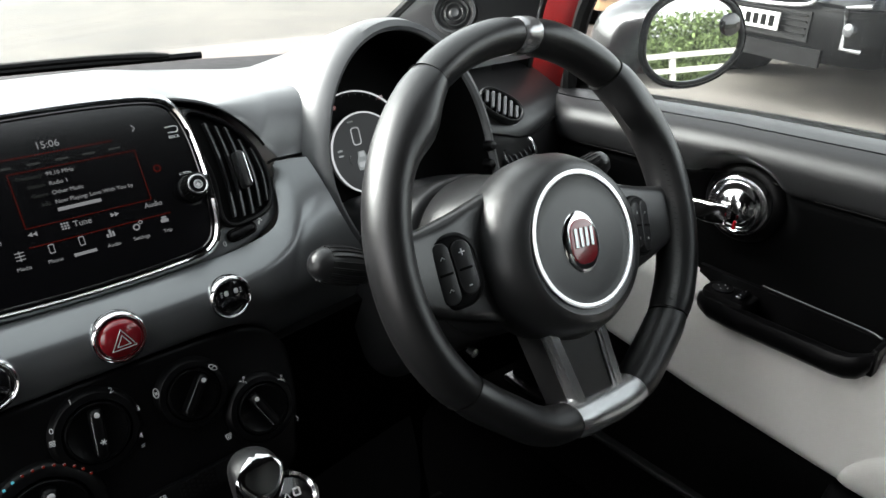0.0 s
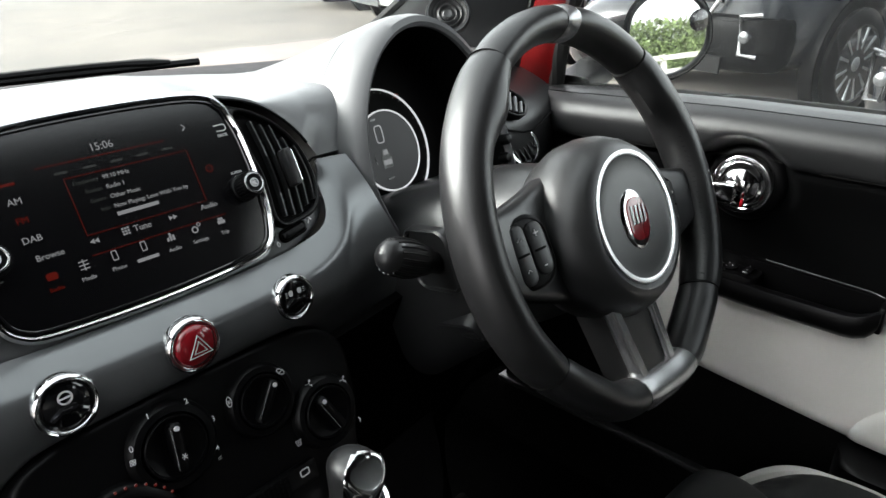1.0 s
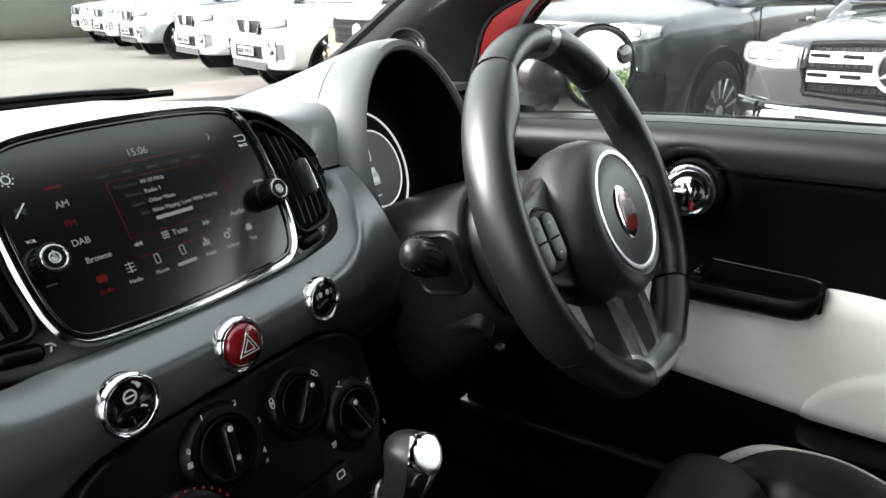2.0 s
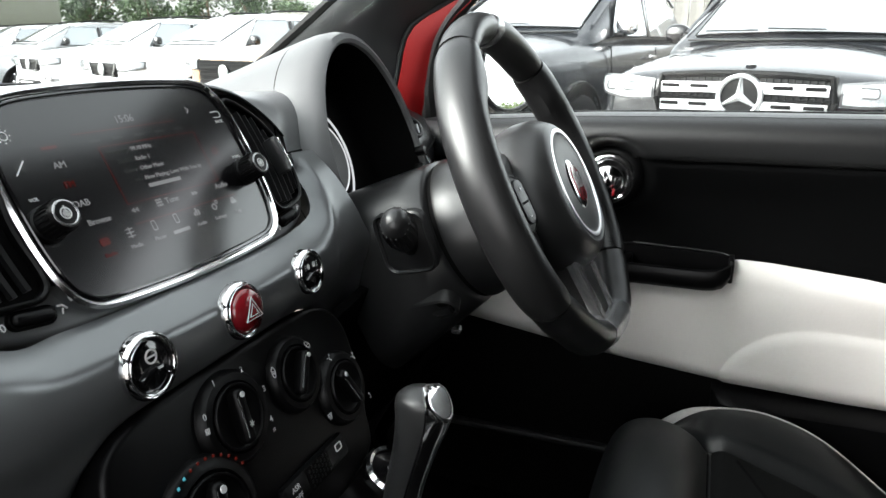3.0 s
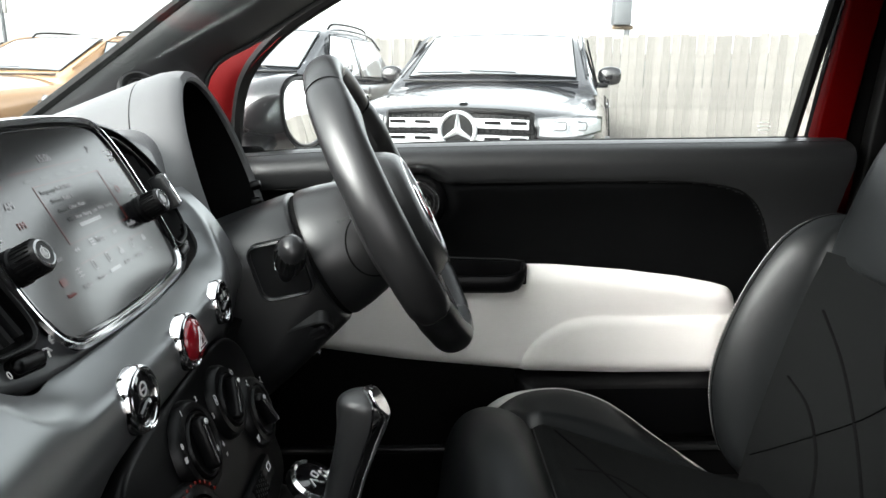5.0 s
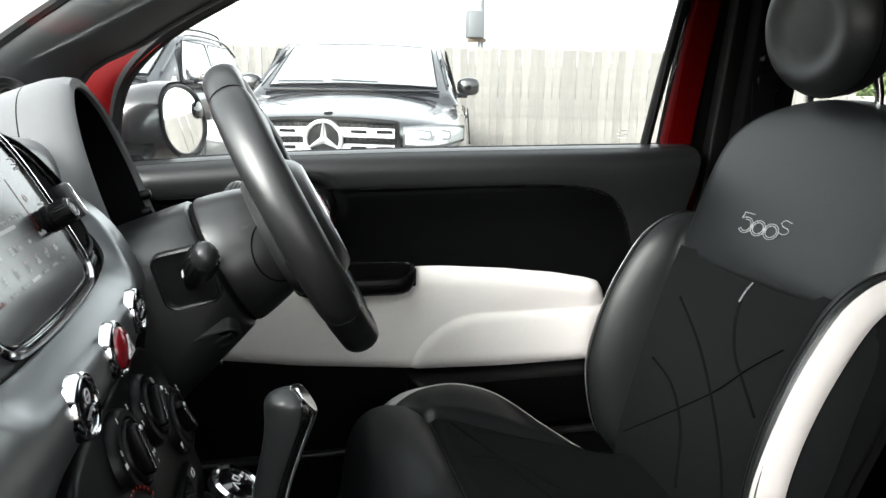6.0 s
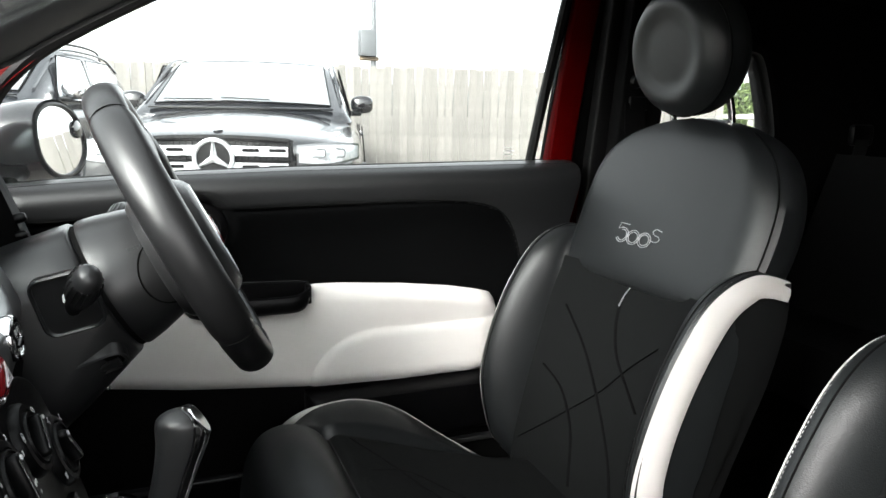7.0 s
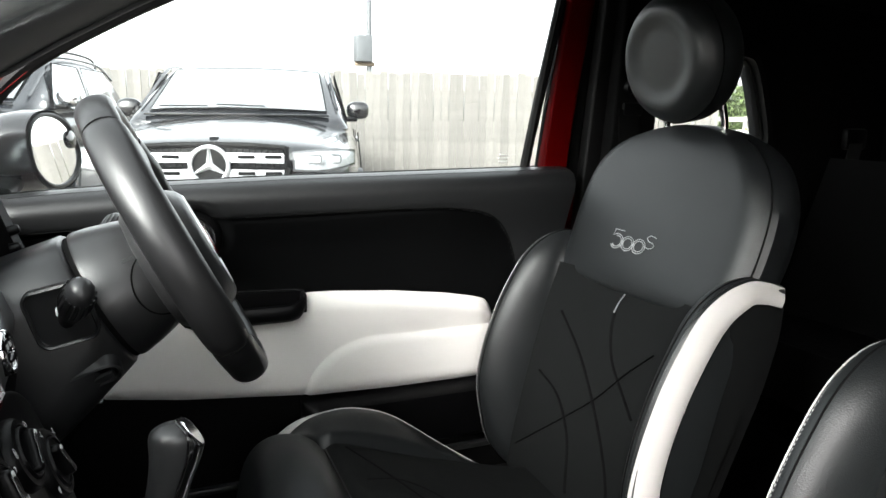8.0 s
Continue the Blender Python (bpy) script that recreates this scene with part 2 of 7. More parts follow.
def tube(pts, radius, n=8, up=(0, 0, 1), closed=False, flat=1.0, bm=None, caps=(True, True)):
    """A round bar along points; radius: a number or one for each point; flat: its second axis as a share of the first."""
    rings = []
    for i, (p, x, y, t) in enumerate(frames_along(pts, up, closed)):
        r = radius[i] if isinstance(radius, (list, tuple)) else radius
        rings.append([p + x * r * math.cos(math.tau * j / n) + y * r * flat * math.sin(math.tau * j / n) for j in range(n)])
    return loft(rings, loop=closed, caps=caps, bm=bm)


def curve_pts(ctrl, n=24):
    """Points on a smooth curve through the control points."""
    c = [Vector(p) for p in ctrl]
    c = [c[0] * 2 - c[1]] + c + [c[-1] * 2 - c[-2]]
    out, spans = [], len(c) - 3
    for i in range(n + 1):
        u = min(i / n * spans, spans - 1e-6)
        k, f = int(u), u - int(u)
        a, b, d, e = c[k:k + 4]
        out.append(0.5 * ((2 * b) + (d - a) * f + (2 * a - 5 * b + 4 * d - e) * f * f + (3 * b - a - 3 * d + e) * f ** 3))
    return out


def sheet(f, nu, nv, thick=0.0, bm=None):
    """A surface f(u, v), u and v from 0 to 1, given a thickness along its normals."""
    bm = bm or bmesh.new()
    pts = [[Vector(f(i / nu, j / nv)) for j in range(nv + 1)] for i in range(nu + 1)]
    vs = [[bm.verts.new(p) for p in r] for r in pts]
    for i in range(nu):
        for j in range(nv):
            bm.faces.new((vs[i][j], vs[i + 1][j], vs[i + 1][j + 1], vs[i][j + 1]))
    if thick:
        low = []
        for i in range(nu + 1):
            row = []
            for j in range(nv + 1):
                a = pts[min(i + 1, nu)][j] - pts[max(i - 1, 0)][j]
                b = pts[i][min(j + 1, nv)] - pts[i][max(j - 1, 0)]
                nrm = a.cross(b)
                row.append(bm.verts.new(pts[i][j] - (nrm.normalized() if nrm.length > 1e-12 else Vector((0, 0, 1))) * thick))
            low.append(row)
        for i in range(nu):
            for j in range(nv):
                bm.faces.new((low[i][j], low[i][j + 1], low[i + 1][j + 1], low[i + 1][j]))
        for i in range(nu):
            bm.faces.new((vs[i][0], low[i][0], low[i + 1][0], vs[i + 1][0]))
            bm.faces.new((vs[i][nv], vs[i + 1][nv], low[i + 1][nv], low[i][nv]))
        for j in range(nv):
            bm.faces.new((vs[0][j], vs[0][j + 1], low[0][j + 1], low[0][j]))
            bm.faces.new((vs[nu][j], low[nu][j], low[nu][j + 1], vs[nu][j + 1]))
    return bm


def lerp(a, b, t):
    return a + (b - a) * t


def step(a, b, x):
    t = max(0.0, min(1.0, (x - a) / (b - a)))
    return t * t * (3 - 2 * t)


def table(pairs, x):
    """Straight interpolation in a short table of (x, y)."""
    if x <= pairs[0][0]:
        return pairs[0][1]
    for (a, p), (b, q) in zip(pairs, pairs[1:]):
        if x <= b:
            return lerp(p, q, (x - a) / (b - a))
    return pairs[-1][1]


def smooth_table(pairs, x):
    if x <= pairs[0][0]:
        return pairs[0][1]
    for (a, p), (b, q) in zip(pairs, pairs[1:]):
        if x <= b:
            return lerp(p, q, step(0, 1, (x - a) / (b - a)))
    return pairs[-1][1]


def basis(origin, x, y):
    """A pose with that origin, x axis and (roughly) y axis."""
    x = Vector(x).normalized()
    z = x.cross(Vector(y)).normalized()
    y = z.cross(x)
    return Matrix(((x.x, y.x, z.x, origin[0]), (x.y, y.y, z.y, origin[1]), (x.z, y.z, z.z, origin[2]), (0, 0, 0, 1)))


def writing(name, words, size, mat, parent, m, depth=0.0002, label="", align="CENTER"):
    """Printed words as a thin mesh in the local x, y plane of m."""
    cu = bpy.data.curves.new(name, "FONT")
    cu.body, cu.size, cu.extrude, cu.align_x, cu.align_y, cu.resolution_u = words, size, depth, align, "CENTER", 3
    tmp = bpy.data.objects.new(name, cu)
    scene.collection.objects.link(tmp)
    me = bpy.data.meshes.new_from_object(tmp.evaluated_get(bpy.context.evaluated_depsgraph_get()))
    bpy.data.objects.remove(tmp)
    bpy.data.curves.remove(cu)
    me.transform(m)
    me.materials.clear()
    me.materials.append(mat)
    ob = new(name, me)
    ob.parent = parent
    return tagged(ob, label)


def T(x, y, z):
    return Matrix.Translation((x, y, z))


def turn(deg, axis):
    return Matrix.Rotation(radians(deg), 4, axis)


def smooth_less(pairs, x):
    pts = pairs
    for i in range(len(pts) - 1):
        (a, p), (b, q) = pts[i], pts[i + 1]
        if x <= b or i == len(pts) - 2:
            pa = pts[i - 1] if i else (a - (b - a), p - (q - p))
            pb = pts[i + 2] if i + 2 < len(pts) else (b + (b - a), q + (q - p))
            h = b - a
            t = max(0.0, min(1.0, (x - a) / h))
            m0, m1 = (q - pa[1]) / (b - pa[0]) * h, (pb[1] - p) / (pb[0] - a) * h
            return (2 * t ** 3 - 3 * t * t + 1) * p + (t ** 3 - 2 * t * t + t) * m0 + (3 * t * t - 2 * t ** 3) * q + (t ** 3 - t * t) * m1
    return pts[-1][1]
# ---- the car's shell: floor, roof, sides, screen pillars ----
GROUND = -0.15

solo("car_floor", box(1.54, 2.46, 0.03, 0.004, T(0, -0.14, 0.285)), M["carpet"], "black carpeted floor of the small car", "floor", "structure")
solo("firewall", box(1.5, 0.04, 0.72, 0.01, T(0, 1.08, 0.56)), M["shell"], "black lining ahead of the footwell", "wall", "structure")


# the unseen front edge is drawn forward under the glass to block sky light
def roof_pt(u, v):
    x = lerp(-0.70, 0.70, u) * lerp(0.82, 1.0, step(0.0, 0.14, v))
    y = lerp(0.35, -1.37, v)
    return (x, y, 1.53 - 0.05 * abs(x / 0.7) ** 3.5 - 0.05 * (1 - v) ** 6 - 0.06 * v ** 4 - 0.56 * max(0.0, y - 0.13))


solo("ceiling", sheet(roof_pt, 20, 30, -0.03), M["headliner"], "dark cloth headlining under the roof", "ceiling", "structure")


def wall_ring(outer, hole, x0, x1):
    """A side wall between x0 and x1 with a hole, both outlines in (y, z)."""
    cy, cz = sum(p[0] for p in hole) / len(hole), sum(p[1] for p in hole) / len(hole)
    ys, zs = [p[0] for p in outer], [p[1] for p in outer]
    ya, yb, za, zb = min(ys), max(ys), min(zs), max(zs)
    big = []
    for y, z in hole:
        dy, dz = y - cy, z - cz
        k = min(((yb - cy) if dy > 0 else (ya - cy)) / dy if abs(dy) > 1e-6 else 1e9, ((zb - cz) if dz > 0 else (za - cz)) / dz if abs(dz) > 1e-6 else 1e9)
        big.append((cy + dy * k, cz + dz * k))
    rings = [[(x, y, z) for y, z in o] for o, x in ((big, x0), (hole, x0), (hole, x1), (big, x1))]
    return loft([[Vector(p) for p in r] for r in rings], loop=True)


def outline2(ctrl, n=48):
    """A smooth closed outline through (a, b) points."""
    k = len(ctrl)
    out = []
    for i in range(n):
        u = i / n * k
        j, f = int(u), u - int(u)
        a, b, c, d = (Vector(ctrl[(j + q) % k]) for q in (-1, 0, 1, 2))
        p = 0.5 * ((2 * b) + (c - a) * f + (2 * a - 5 * b + 4 * c - d) * f * f + (3 * b - a - 3 * c + d) * f ** 3)
        out.append((p.x, p.y))
    return out


# unseen rear wall, left without the hatch window to keep the cabin dark
solo("rear_wall", box(1.54, 0.04, 1.26, 0.01, T(0, -1.38, 0.92)), M["shell"], "unseen closed black wall that keeps light out at the rear", "wall", "structure")

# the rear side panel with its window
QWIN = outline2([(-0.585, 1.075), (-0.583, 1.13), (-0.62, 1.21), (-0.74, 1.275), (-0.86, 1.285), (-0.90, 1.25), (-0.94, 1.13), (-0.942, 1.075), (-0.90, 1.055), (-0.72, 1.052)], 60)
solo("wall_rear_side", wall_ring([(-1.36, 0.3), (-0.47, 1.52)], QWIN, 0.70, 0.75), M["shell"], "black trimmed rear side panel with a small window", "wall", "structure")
qw = thing("window_1", None, "small fixed rear side window with a black seal", "window", kind="structure")
part("window_frame", frame_ring(QWIN, inset(QWIN, -0.016), 0.690, 0.712, 0.004, Matrix(((0, 0, 1, 0), (1, 0, 0, 0), (0, 1, 0, 0), (0, 0, 0, 1)))), M["rubber"], qw)
QG = inset(QWIN, -0.002)
pane = part("pane", loft([[Vector((x, y, z)) for y, z in QG] for x in (0.728, 0.732)]), M["pane"], qw)
pane.visible_shadow = False

# the unseen nearside, closed plainly; its opening is sized to set the light inside
LIGHT_GAP = outline2([(0.06, 0.79), (0.03, 0.92), (0.03, 1.22), (0.04, 1.36), (0.12, 1.41), (0.25, 1.39), (0.45, 1.30), (0.62, 1.16), (0.70, 1.0), (0.72, 0.88), (0.68, 0.79), (0.50, 0.77), (0.20, 0.77)], 72)
solo("wall_nearside", wall_ring([(-1.36, 0.3), (0.98, 1.50)], LIGHT_GAP, -0.78, -0.72), M["shell"], "unseen dark side of the cabin, its opening sized to set the light", "wall", "structure")

# the centre post beside the seat, painted body and seals
post = thing("door_post", None, "red painted body post with black rubber seals", "door post", kind="structure")


def strip(name, a, b, w, mat, parent, thick=0.02, bow=0.0, label=""):
    """An upright band between two points, w wide along y."""
    pts = curve_pts([a, ((a[0] + b[0]) / 2 + bow, (a[1] + b[1]) / 2 + bow * 0.3, (a[2] + b[2]) / 2), b], 12)
    rings = [[p + Vector((x, y, 0)) for x, y in rrect(thick, w, 0.006, 3)] for p in pts]
    return part(name, loft(rings), mat, parent, label)


strip("red_post", (0.738, -0.368, 0.95), (0.708, -0.428, 1.47), 0.060, M["redpaint"], post, 0.03, 0.006, "glossy red painted metal")
strip("door_seal", (0.715, -0.425, 0.60), (0.68, -0.478, 1.47), 0.040, M["rubber"], post, 0.03, 0.006)
strip("seal_lip", (0.70, -0.449, 0.60), (0.665, -0.502, 1.47), 0.012, M["black"], post, 0.02, 0.006)
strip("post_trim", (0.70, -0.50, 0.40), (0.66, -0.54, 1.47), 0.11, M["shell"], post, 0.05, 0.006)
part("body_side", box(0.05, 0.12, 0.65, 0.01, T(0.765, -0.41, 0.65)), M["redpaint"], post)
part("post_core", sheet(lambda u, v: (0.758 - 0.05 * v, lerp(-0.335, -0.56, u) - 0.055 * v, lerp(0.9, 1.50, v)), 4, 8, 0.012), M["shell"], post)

# seat belt reel strap and anchor on the post
belt = thing("seat_belt", None, "black seat belt hanging from its anchor on the post", "seat belt")
part("anchor", lathe([(0, 0), (0.012, 0), (0.016, 0.006), (0.012, 0.016), (0, 0.018)], 20, basis((0.655, -0.505, 1.205), (0, 1, 0), (0, 0, 1)) @ turn(180, "X")), M["black"], belt)
part("loop_guide", box(0.012, 0.05, 0.028, 0.005, T(0.65, -0.515, 1.16)), M["black"], belt)
part("webbing", sheet(lambda u, v: (0.648 - 0.03 * u, -0.53 + 0.05 * v - 0.02 * u, 1.16 - 0.62 * u), 10, 3, 0.0015), M["rubber"], belt)

# screen pillar trim on the driver's side, with the tweeter at its foot
PIL_F = [(0.56, 0.985, 1.04), (0.575, 0.905, 1.100), (0.585, 0.80, 1.178), (0.585, 0.72, 1.236), (0.575, 0.58, 1.325), (0.56, 0.38, 1.42), (0.54, 0.15, 1.48)]
PIL_R = [(0.700, 0.760, 0.985), (0.697, 0.738, 1.07), (0.690, 0.710, 1.150), (0.682, 0.625, 1.198), (0.672, 0.535, 1.252), (0.660, 0.36, 1.345), (0.65, 0.13, 1.44)]
pil = thing("screen_pillar", None, "grey plastic trim over the windscreen pillar with a round tweeter", "car pillar", kind="structure")
fa, fb = curve_pts(PIL_F, 20), curve_pts(PIL_R, 20)


def pillar_pt(u, v):
    i = u * 20
    k = min(int(i), 19)
    a, b = fa[k].lerp(fa[k + 1], i - k), fb[k].lerp(fb[k + 1], i - k)
    p = a.lerp(b, v)
    return p + Vector((-0.030, -0.013, 0)) * math.sin(math.pi * v) ** 0.8 * lerp(0.55, 0.9, step(0.1, 0.5, u))


part("pillar_trim", sheet(pillar_pt, 40, 14, -0.012), M["pillar"], pil)
part("screen_edge", tube([p + Vector((0.004, 0.006, 0.003)) for p in fa], 0.009, 8), M["rubber"], pil)
part("trim_edge", tube([p + Vector((0.0, -0.002, 0.0)) for p in fb], 0.005, 8), M["trim"], pil)
twm = basis((0.584, 0.792, 1.110), (0.72, -0.62, 0.25), (0.25, 0.45, 0.86))
part("tweeter", lathe([(0.0, 0.004), (0.006, 0.0055), (0.010, 0.003), (0.013, 0.0065), (0.017, 0.003), (0.020, 0.006), (0.023, 0.003), (0.0265, 0.006), (0.028, 0.009), (0.031, 0.009), (0.033, 0.0), (0, 0)], 36, twm), M["trim"], pil, "dark round tweeter grille")

# red body and black seal between the pillar and the window
seal_ctrl = [(0.725, 0.690, 0.985), (0.727, 0.685, 1.05), (0.725, 0.668, 1.125), (0.722, 0.63, 1.18), (0.715, 0.56, 1.236), (0.70, 0.39, 1.328), (0.69, 0.20, 1.408), (0.685, 0.0, 1.445), (0.688, -0.3, 1.445), (0.69, -0.44, 1.44)]
part("window_seal", tube(curve_pts(seal_ctrl, 50), 0.012, 8), M["rubber"], pil)
part("body_flange", sheet(lambda u, v: Vector(curve_pts([(0.735, 0.725, 0.94), (0.735, 0.715, 1.06), (0.732, 0.69, 1.14), (0.728, 0.63, 1.20)], 16)[min(int(u * 16), 16)]) + Vector((0.012 - 0.027 * v, 0.060 - 0.093 * v, 0)), 16, 6, 0.004), M["redpaint"], pil, "glossy red painted door surround")
part("front_wing", box(0.06, 0.5, 0.35, 0.02, T(0.77, 0.99, 0.83)), M["redpaint"], pil)
solo("roof_rail", tube(curve_pts([(0.64, 0.20, 1.455), (0.66, 0.0, 1.49), (0.67, -0.5, 1.49), (0.67, -1.3, 1.45)], 24), 0.05, 10), M["headliner"], "dark lining over the door opening", "roof rail", "structure")

# windscreen with its wiper
ws = thing("windscreen", None, "raked clear windscreen above the dashboard", "windscreen", kind="structure")


def ws_pt(u, v):
    x = lerp(-0.60, 0.60, u)
    s = 1 - (x / 0.6) ** 2
    return (x, lerp(0.93 + 0.06 * s, 0.16 + 0.05 * s, v), lerp(1.072, 1.49, v))


pane = part("pane", sheet(ws_pt, 16, 8, 0.004), M["screenpane"], ws)
pane.visible_shadow = False
solo("windscreen_ledge", sheet(lambda u, v: (lerp(-0.72, 0.62, u), lerp(0.835, 1.02, v) - 0.11 * ((lerp(-0.72, 0.62, u)) / 0.7) ** 2, 1.062 - 0.005 * v - 0.013 * step(0.05, 0.5, lerp(-0.72, 0.62, u))), 20, 4, 0.02), M["rubber"], "black scuttle below the windscreen", "scuttle", "structure")
solo("bonnet", sheet(lambda u, v: (lerp(-0.7, 0.7, u), lerp(1.03, 1.75, v), 1.03 - 0.25 * v ** 1.5 - 0.05 * (2 * u - 1) ** 2), 16, 10, 0.01), M["redpaint"], "red bonnet of the car beyond the windscreen", "bonnet", "structure")
wp = thing("wiper", None, "black wiper arm lying at the foot of the windscreen", "wiper")
part("wiper_arm", tube(curve_pts([(-0.55, 0.95, 1.078), (-0.2, 0.955, 1.081), (0.10, 0.935, 1.081), (0.21, 0.915, 1.077)], 14), [0.006] * 12 + [0.007, 0.0075, 0.004], 8, flat=0.7), M["rubber"], wp)
part("wiper_blade", tube(curve_pts([(-0.60, 0.965, 1.070), (-0.1, 0.975, 1.072), (0.26, 0.935, 1.069)], 14), 0.005, 6), M["black"], wp)

rb = thing("rear_seat_belt", None, "dark webbing of the rear seat belt in the shade", "seat belt")
part("webbing", sheet(lambda u, v: (0.60 - 0.05 * u, lerp(-1.13, -1.00, u) + 0.045 * (v - 0.5), lerp(1.09, 0.80, u)), 8, 3, 0.002), M["trim"], rb)
part("guide", box(0.02, 0.07, 0.05, 0.008, T(0.61, -1.135, 1.10)), M["black"], rb)

solo("body_sill", box(0.10, 2.4, 0.20, 0.02, T(0.765, -0.14, 0.36)), M["shell"], "black lined body sill under the door", "sill", "structure")
# ---- dashboard ----
dash = thing("dashboard", None, "grey dashboard with a satin fascia band and soft upper pad", "dashboard", kind="structure")
SCR = basis((0.0, 0.607, 0.994), (1, 0, 0), (0, 0.468, 0.884))  # plane of the screen and vents, z towards the driver


def fascia_y(x, z):
    """Depth of the band's face: leaning back above, tucked under below, swept back beside the hood."""
    sweep = 0.024 * step(0.12, 0.25, x) * step(1.025, 0.93, z)
    low = max(0.0, 0.928 - z)
    tuck = 6.0 * min(low, 0.036) ** 2 + 0.24 * max(0.0, low - 0.036)
    return 0.556 + 4.5 * max(0.0, z - 0.905) ** 2 + tuck + 0.12 * x * x - 0.25 * max(0.0, abs(x) - 0.13) ** 1.5 + sweep


TOP = [(-0.72, 1.0), (-0.30, 1.0), (-0.212, 1.0), (-0.205, 0.988), (-0.195, 0.972), (-0.18, 0.959), (-0.16, 0.951), (-0.13, 0.9485), (-0.09, 0.947), (0, 0.946), (0.09, 0.947), (0.125, 0.9485), (0.152, 0.9525), (0.171, 0.960), (0.182, 0.974), (0.189, 0.995), (0.1925, 1.012), (0.200, 1.014), (0.229, 1.013)]
BOT = [(-0.72, 0.83), (-0.20, 0.83), (-0.17, 0.838), (-0.15, 0.868), (-0.12, 0.889), (-0.06, 0.894), (0.0, 0.895), (0.08, 0.895), (0.115, 0.889), (0.135, 0.873), (0.15, 0.845), (0.165, 0.828), (0.229, 0.824)]
ROLL = [Vector((x, smooth_less(TOP, x), 0)) for x in (lerp(-0.21, 0.1925, i / 120) for i in range(121))]


def roll_gap(x, z):
    """Distance from the upper edge of the band, round the vent panel."""
    p, best = Vector((x, z, 0)), 1.0
    for a, b in zip(ROLL, ROLL[1:]):
        t = max(0.0, min(1.0, (p - a).dot(b - a) / (b - a).length_squared))
        best = min(best, (p - a.lerp(b, t)).length)
    return best


COLS = [lerp(-0.72, -0.24, i / 16) for i in range(16)] + [lerp(-0.24, -0.15, i / 36) for i in range(36)] + [lerp(-0.15, 0.14, i / 48) for i in range(48)] + [lerp(0.14, 0.17, i / 14) for i in range(14)] + [lerp(0.17, 0.196, i / 44) for i in range(44)] + [lerp(0.196, 0.229, i / 16) for i in range(17)]


def fascia_pt(u, v):
    x = COLS[min(int(u * (len(COLS) - 1) + 0.5), len(COLS) - 1)]
    top, bot = smooth_less(TOP, x), smooth_less(BOT, x)
    w = 1 - (1 - v) ** 1.7
    z = lerp(bot, top, w)
    # towards the hood the band leans inwards under its foot
    x += (smooth_less([(0.82, 0.315), (0.891, 0.284), (0.925, 0.258), (0.957, 0.243), (0.985, 0.235), (1.013, 0.229)], z) - 0.229) * step(0.16, 0.229, x)
    d = roll_gap(x, z)
    y = fascia_y(x, z) + 0.019 * max(0.0, min(1.0, (z - 0.945) / 0.067)) ** 1.3
    # rounded rim turning back under the vent panel
    rim = max(0.0, 1 - d / 0.0145)
    y += lerp(0.023, 0.0145, step(0.13, 0.18, abs(x))) * rim ** 1.4 * step(1.014, 0.992, z)
    y += 0.0009 * math.exp(-((x - smooth_less([(0.90, 0.168), (0.943, 0.182), (0.972, 0.212), (0.98, 0.225)], z)) / 0.007) ** 2) * step(0.985, 0.965, z) * step(0.89, 0.93, z)
    y += 0.008 * max(0.0, 1 - (z - bot) / 0.008) ** 2
    return (x, y, z)


part("fascia", sheet(fascia_pt, len(COLS) - 1, 44, -0.006), M["fascia"], dash, "satin grey fascia band")


PANEL = outline2([(-0.198, 0.0), (-0.192, 0.045), (-0.165, 0.080), (-0.125, 0.099), (-0.06, 0.110), (0.0, 0.113), (0.06, 0.110), (0.125, 0.099), (0.160, 0.080), (0.184, 0.045), (0.189, 0.0), (0.178, -0.028), (0.146, -0.043), (0.10, -0.049), (0.0, -0.052), (-0.10, -0.049), (-0.150, -0.043), (-0.186, -0.028)], 96)[::-1]
vp = prism(PANEL, -0.05, -0.004, 0.006, SCR)
for v in vp.verts:
    v.co.y += 0.007 * step(0.10, 0.195, abs(v.co.x))
part("vent_panel", vp, M["ventgrey"], dash, "dark grey panel round screen and vents")


LIP = [(-0.72, 0.004), (-0.45, 0.004), (-0.30, 0.004), (-0.215, 0.003)] + [(x, y) for x, y in sorted(((x * 1.012, y + 0.002) for x, y in PANEL if y > 0.040), key=lambda q: math.atan2(-q[0], q[1] + 0.02))][::-1] + [(0.205, 0.003), (0.228, 0.003), (0.262, 0.003)]
LIP = LIP[:4] + sorted(LIP[4:-3], key=lambda q: math.atan2(q[0], q[1] + 0.02)) + LIP[-3:]


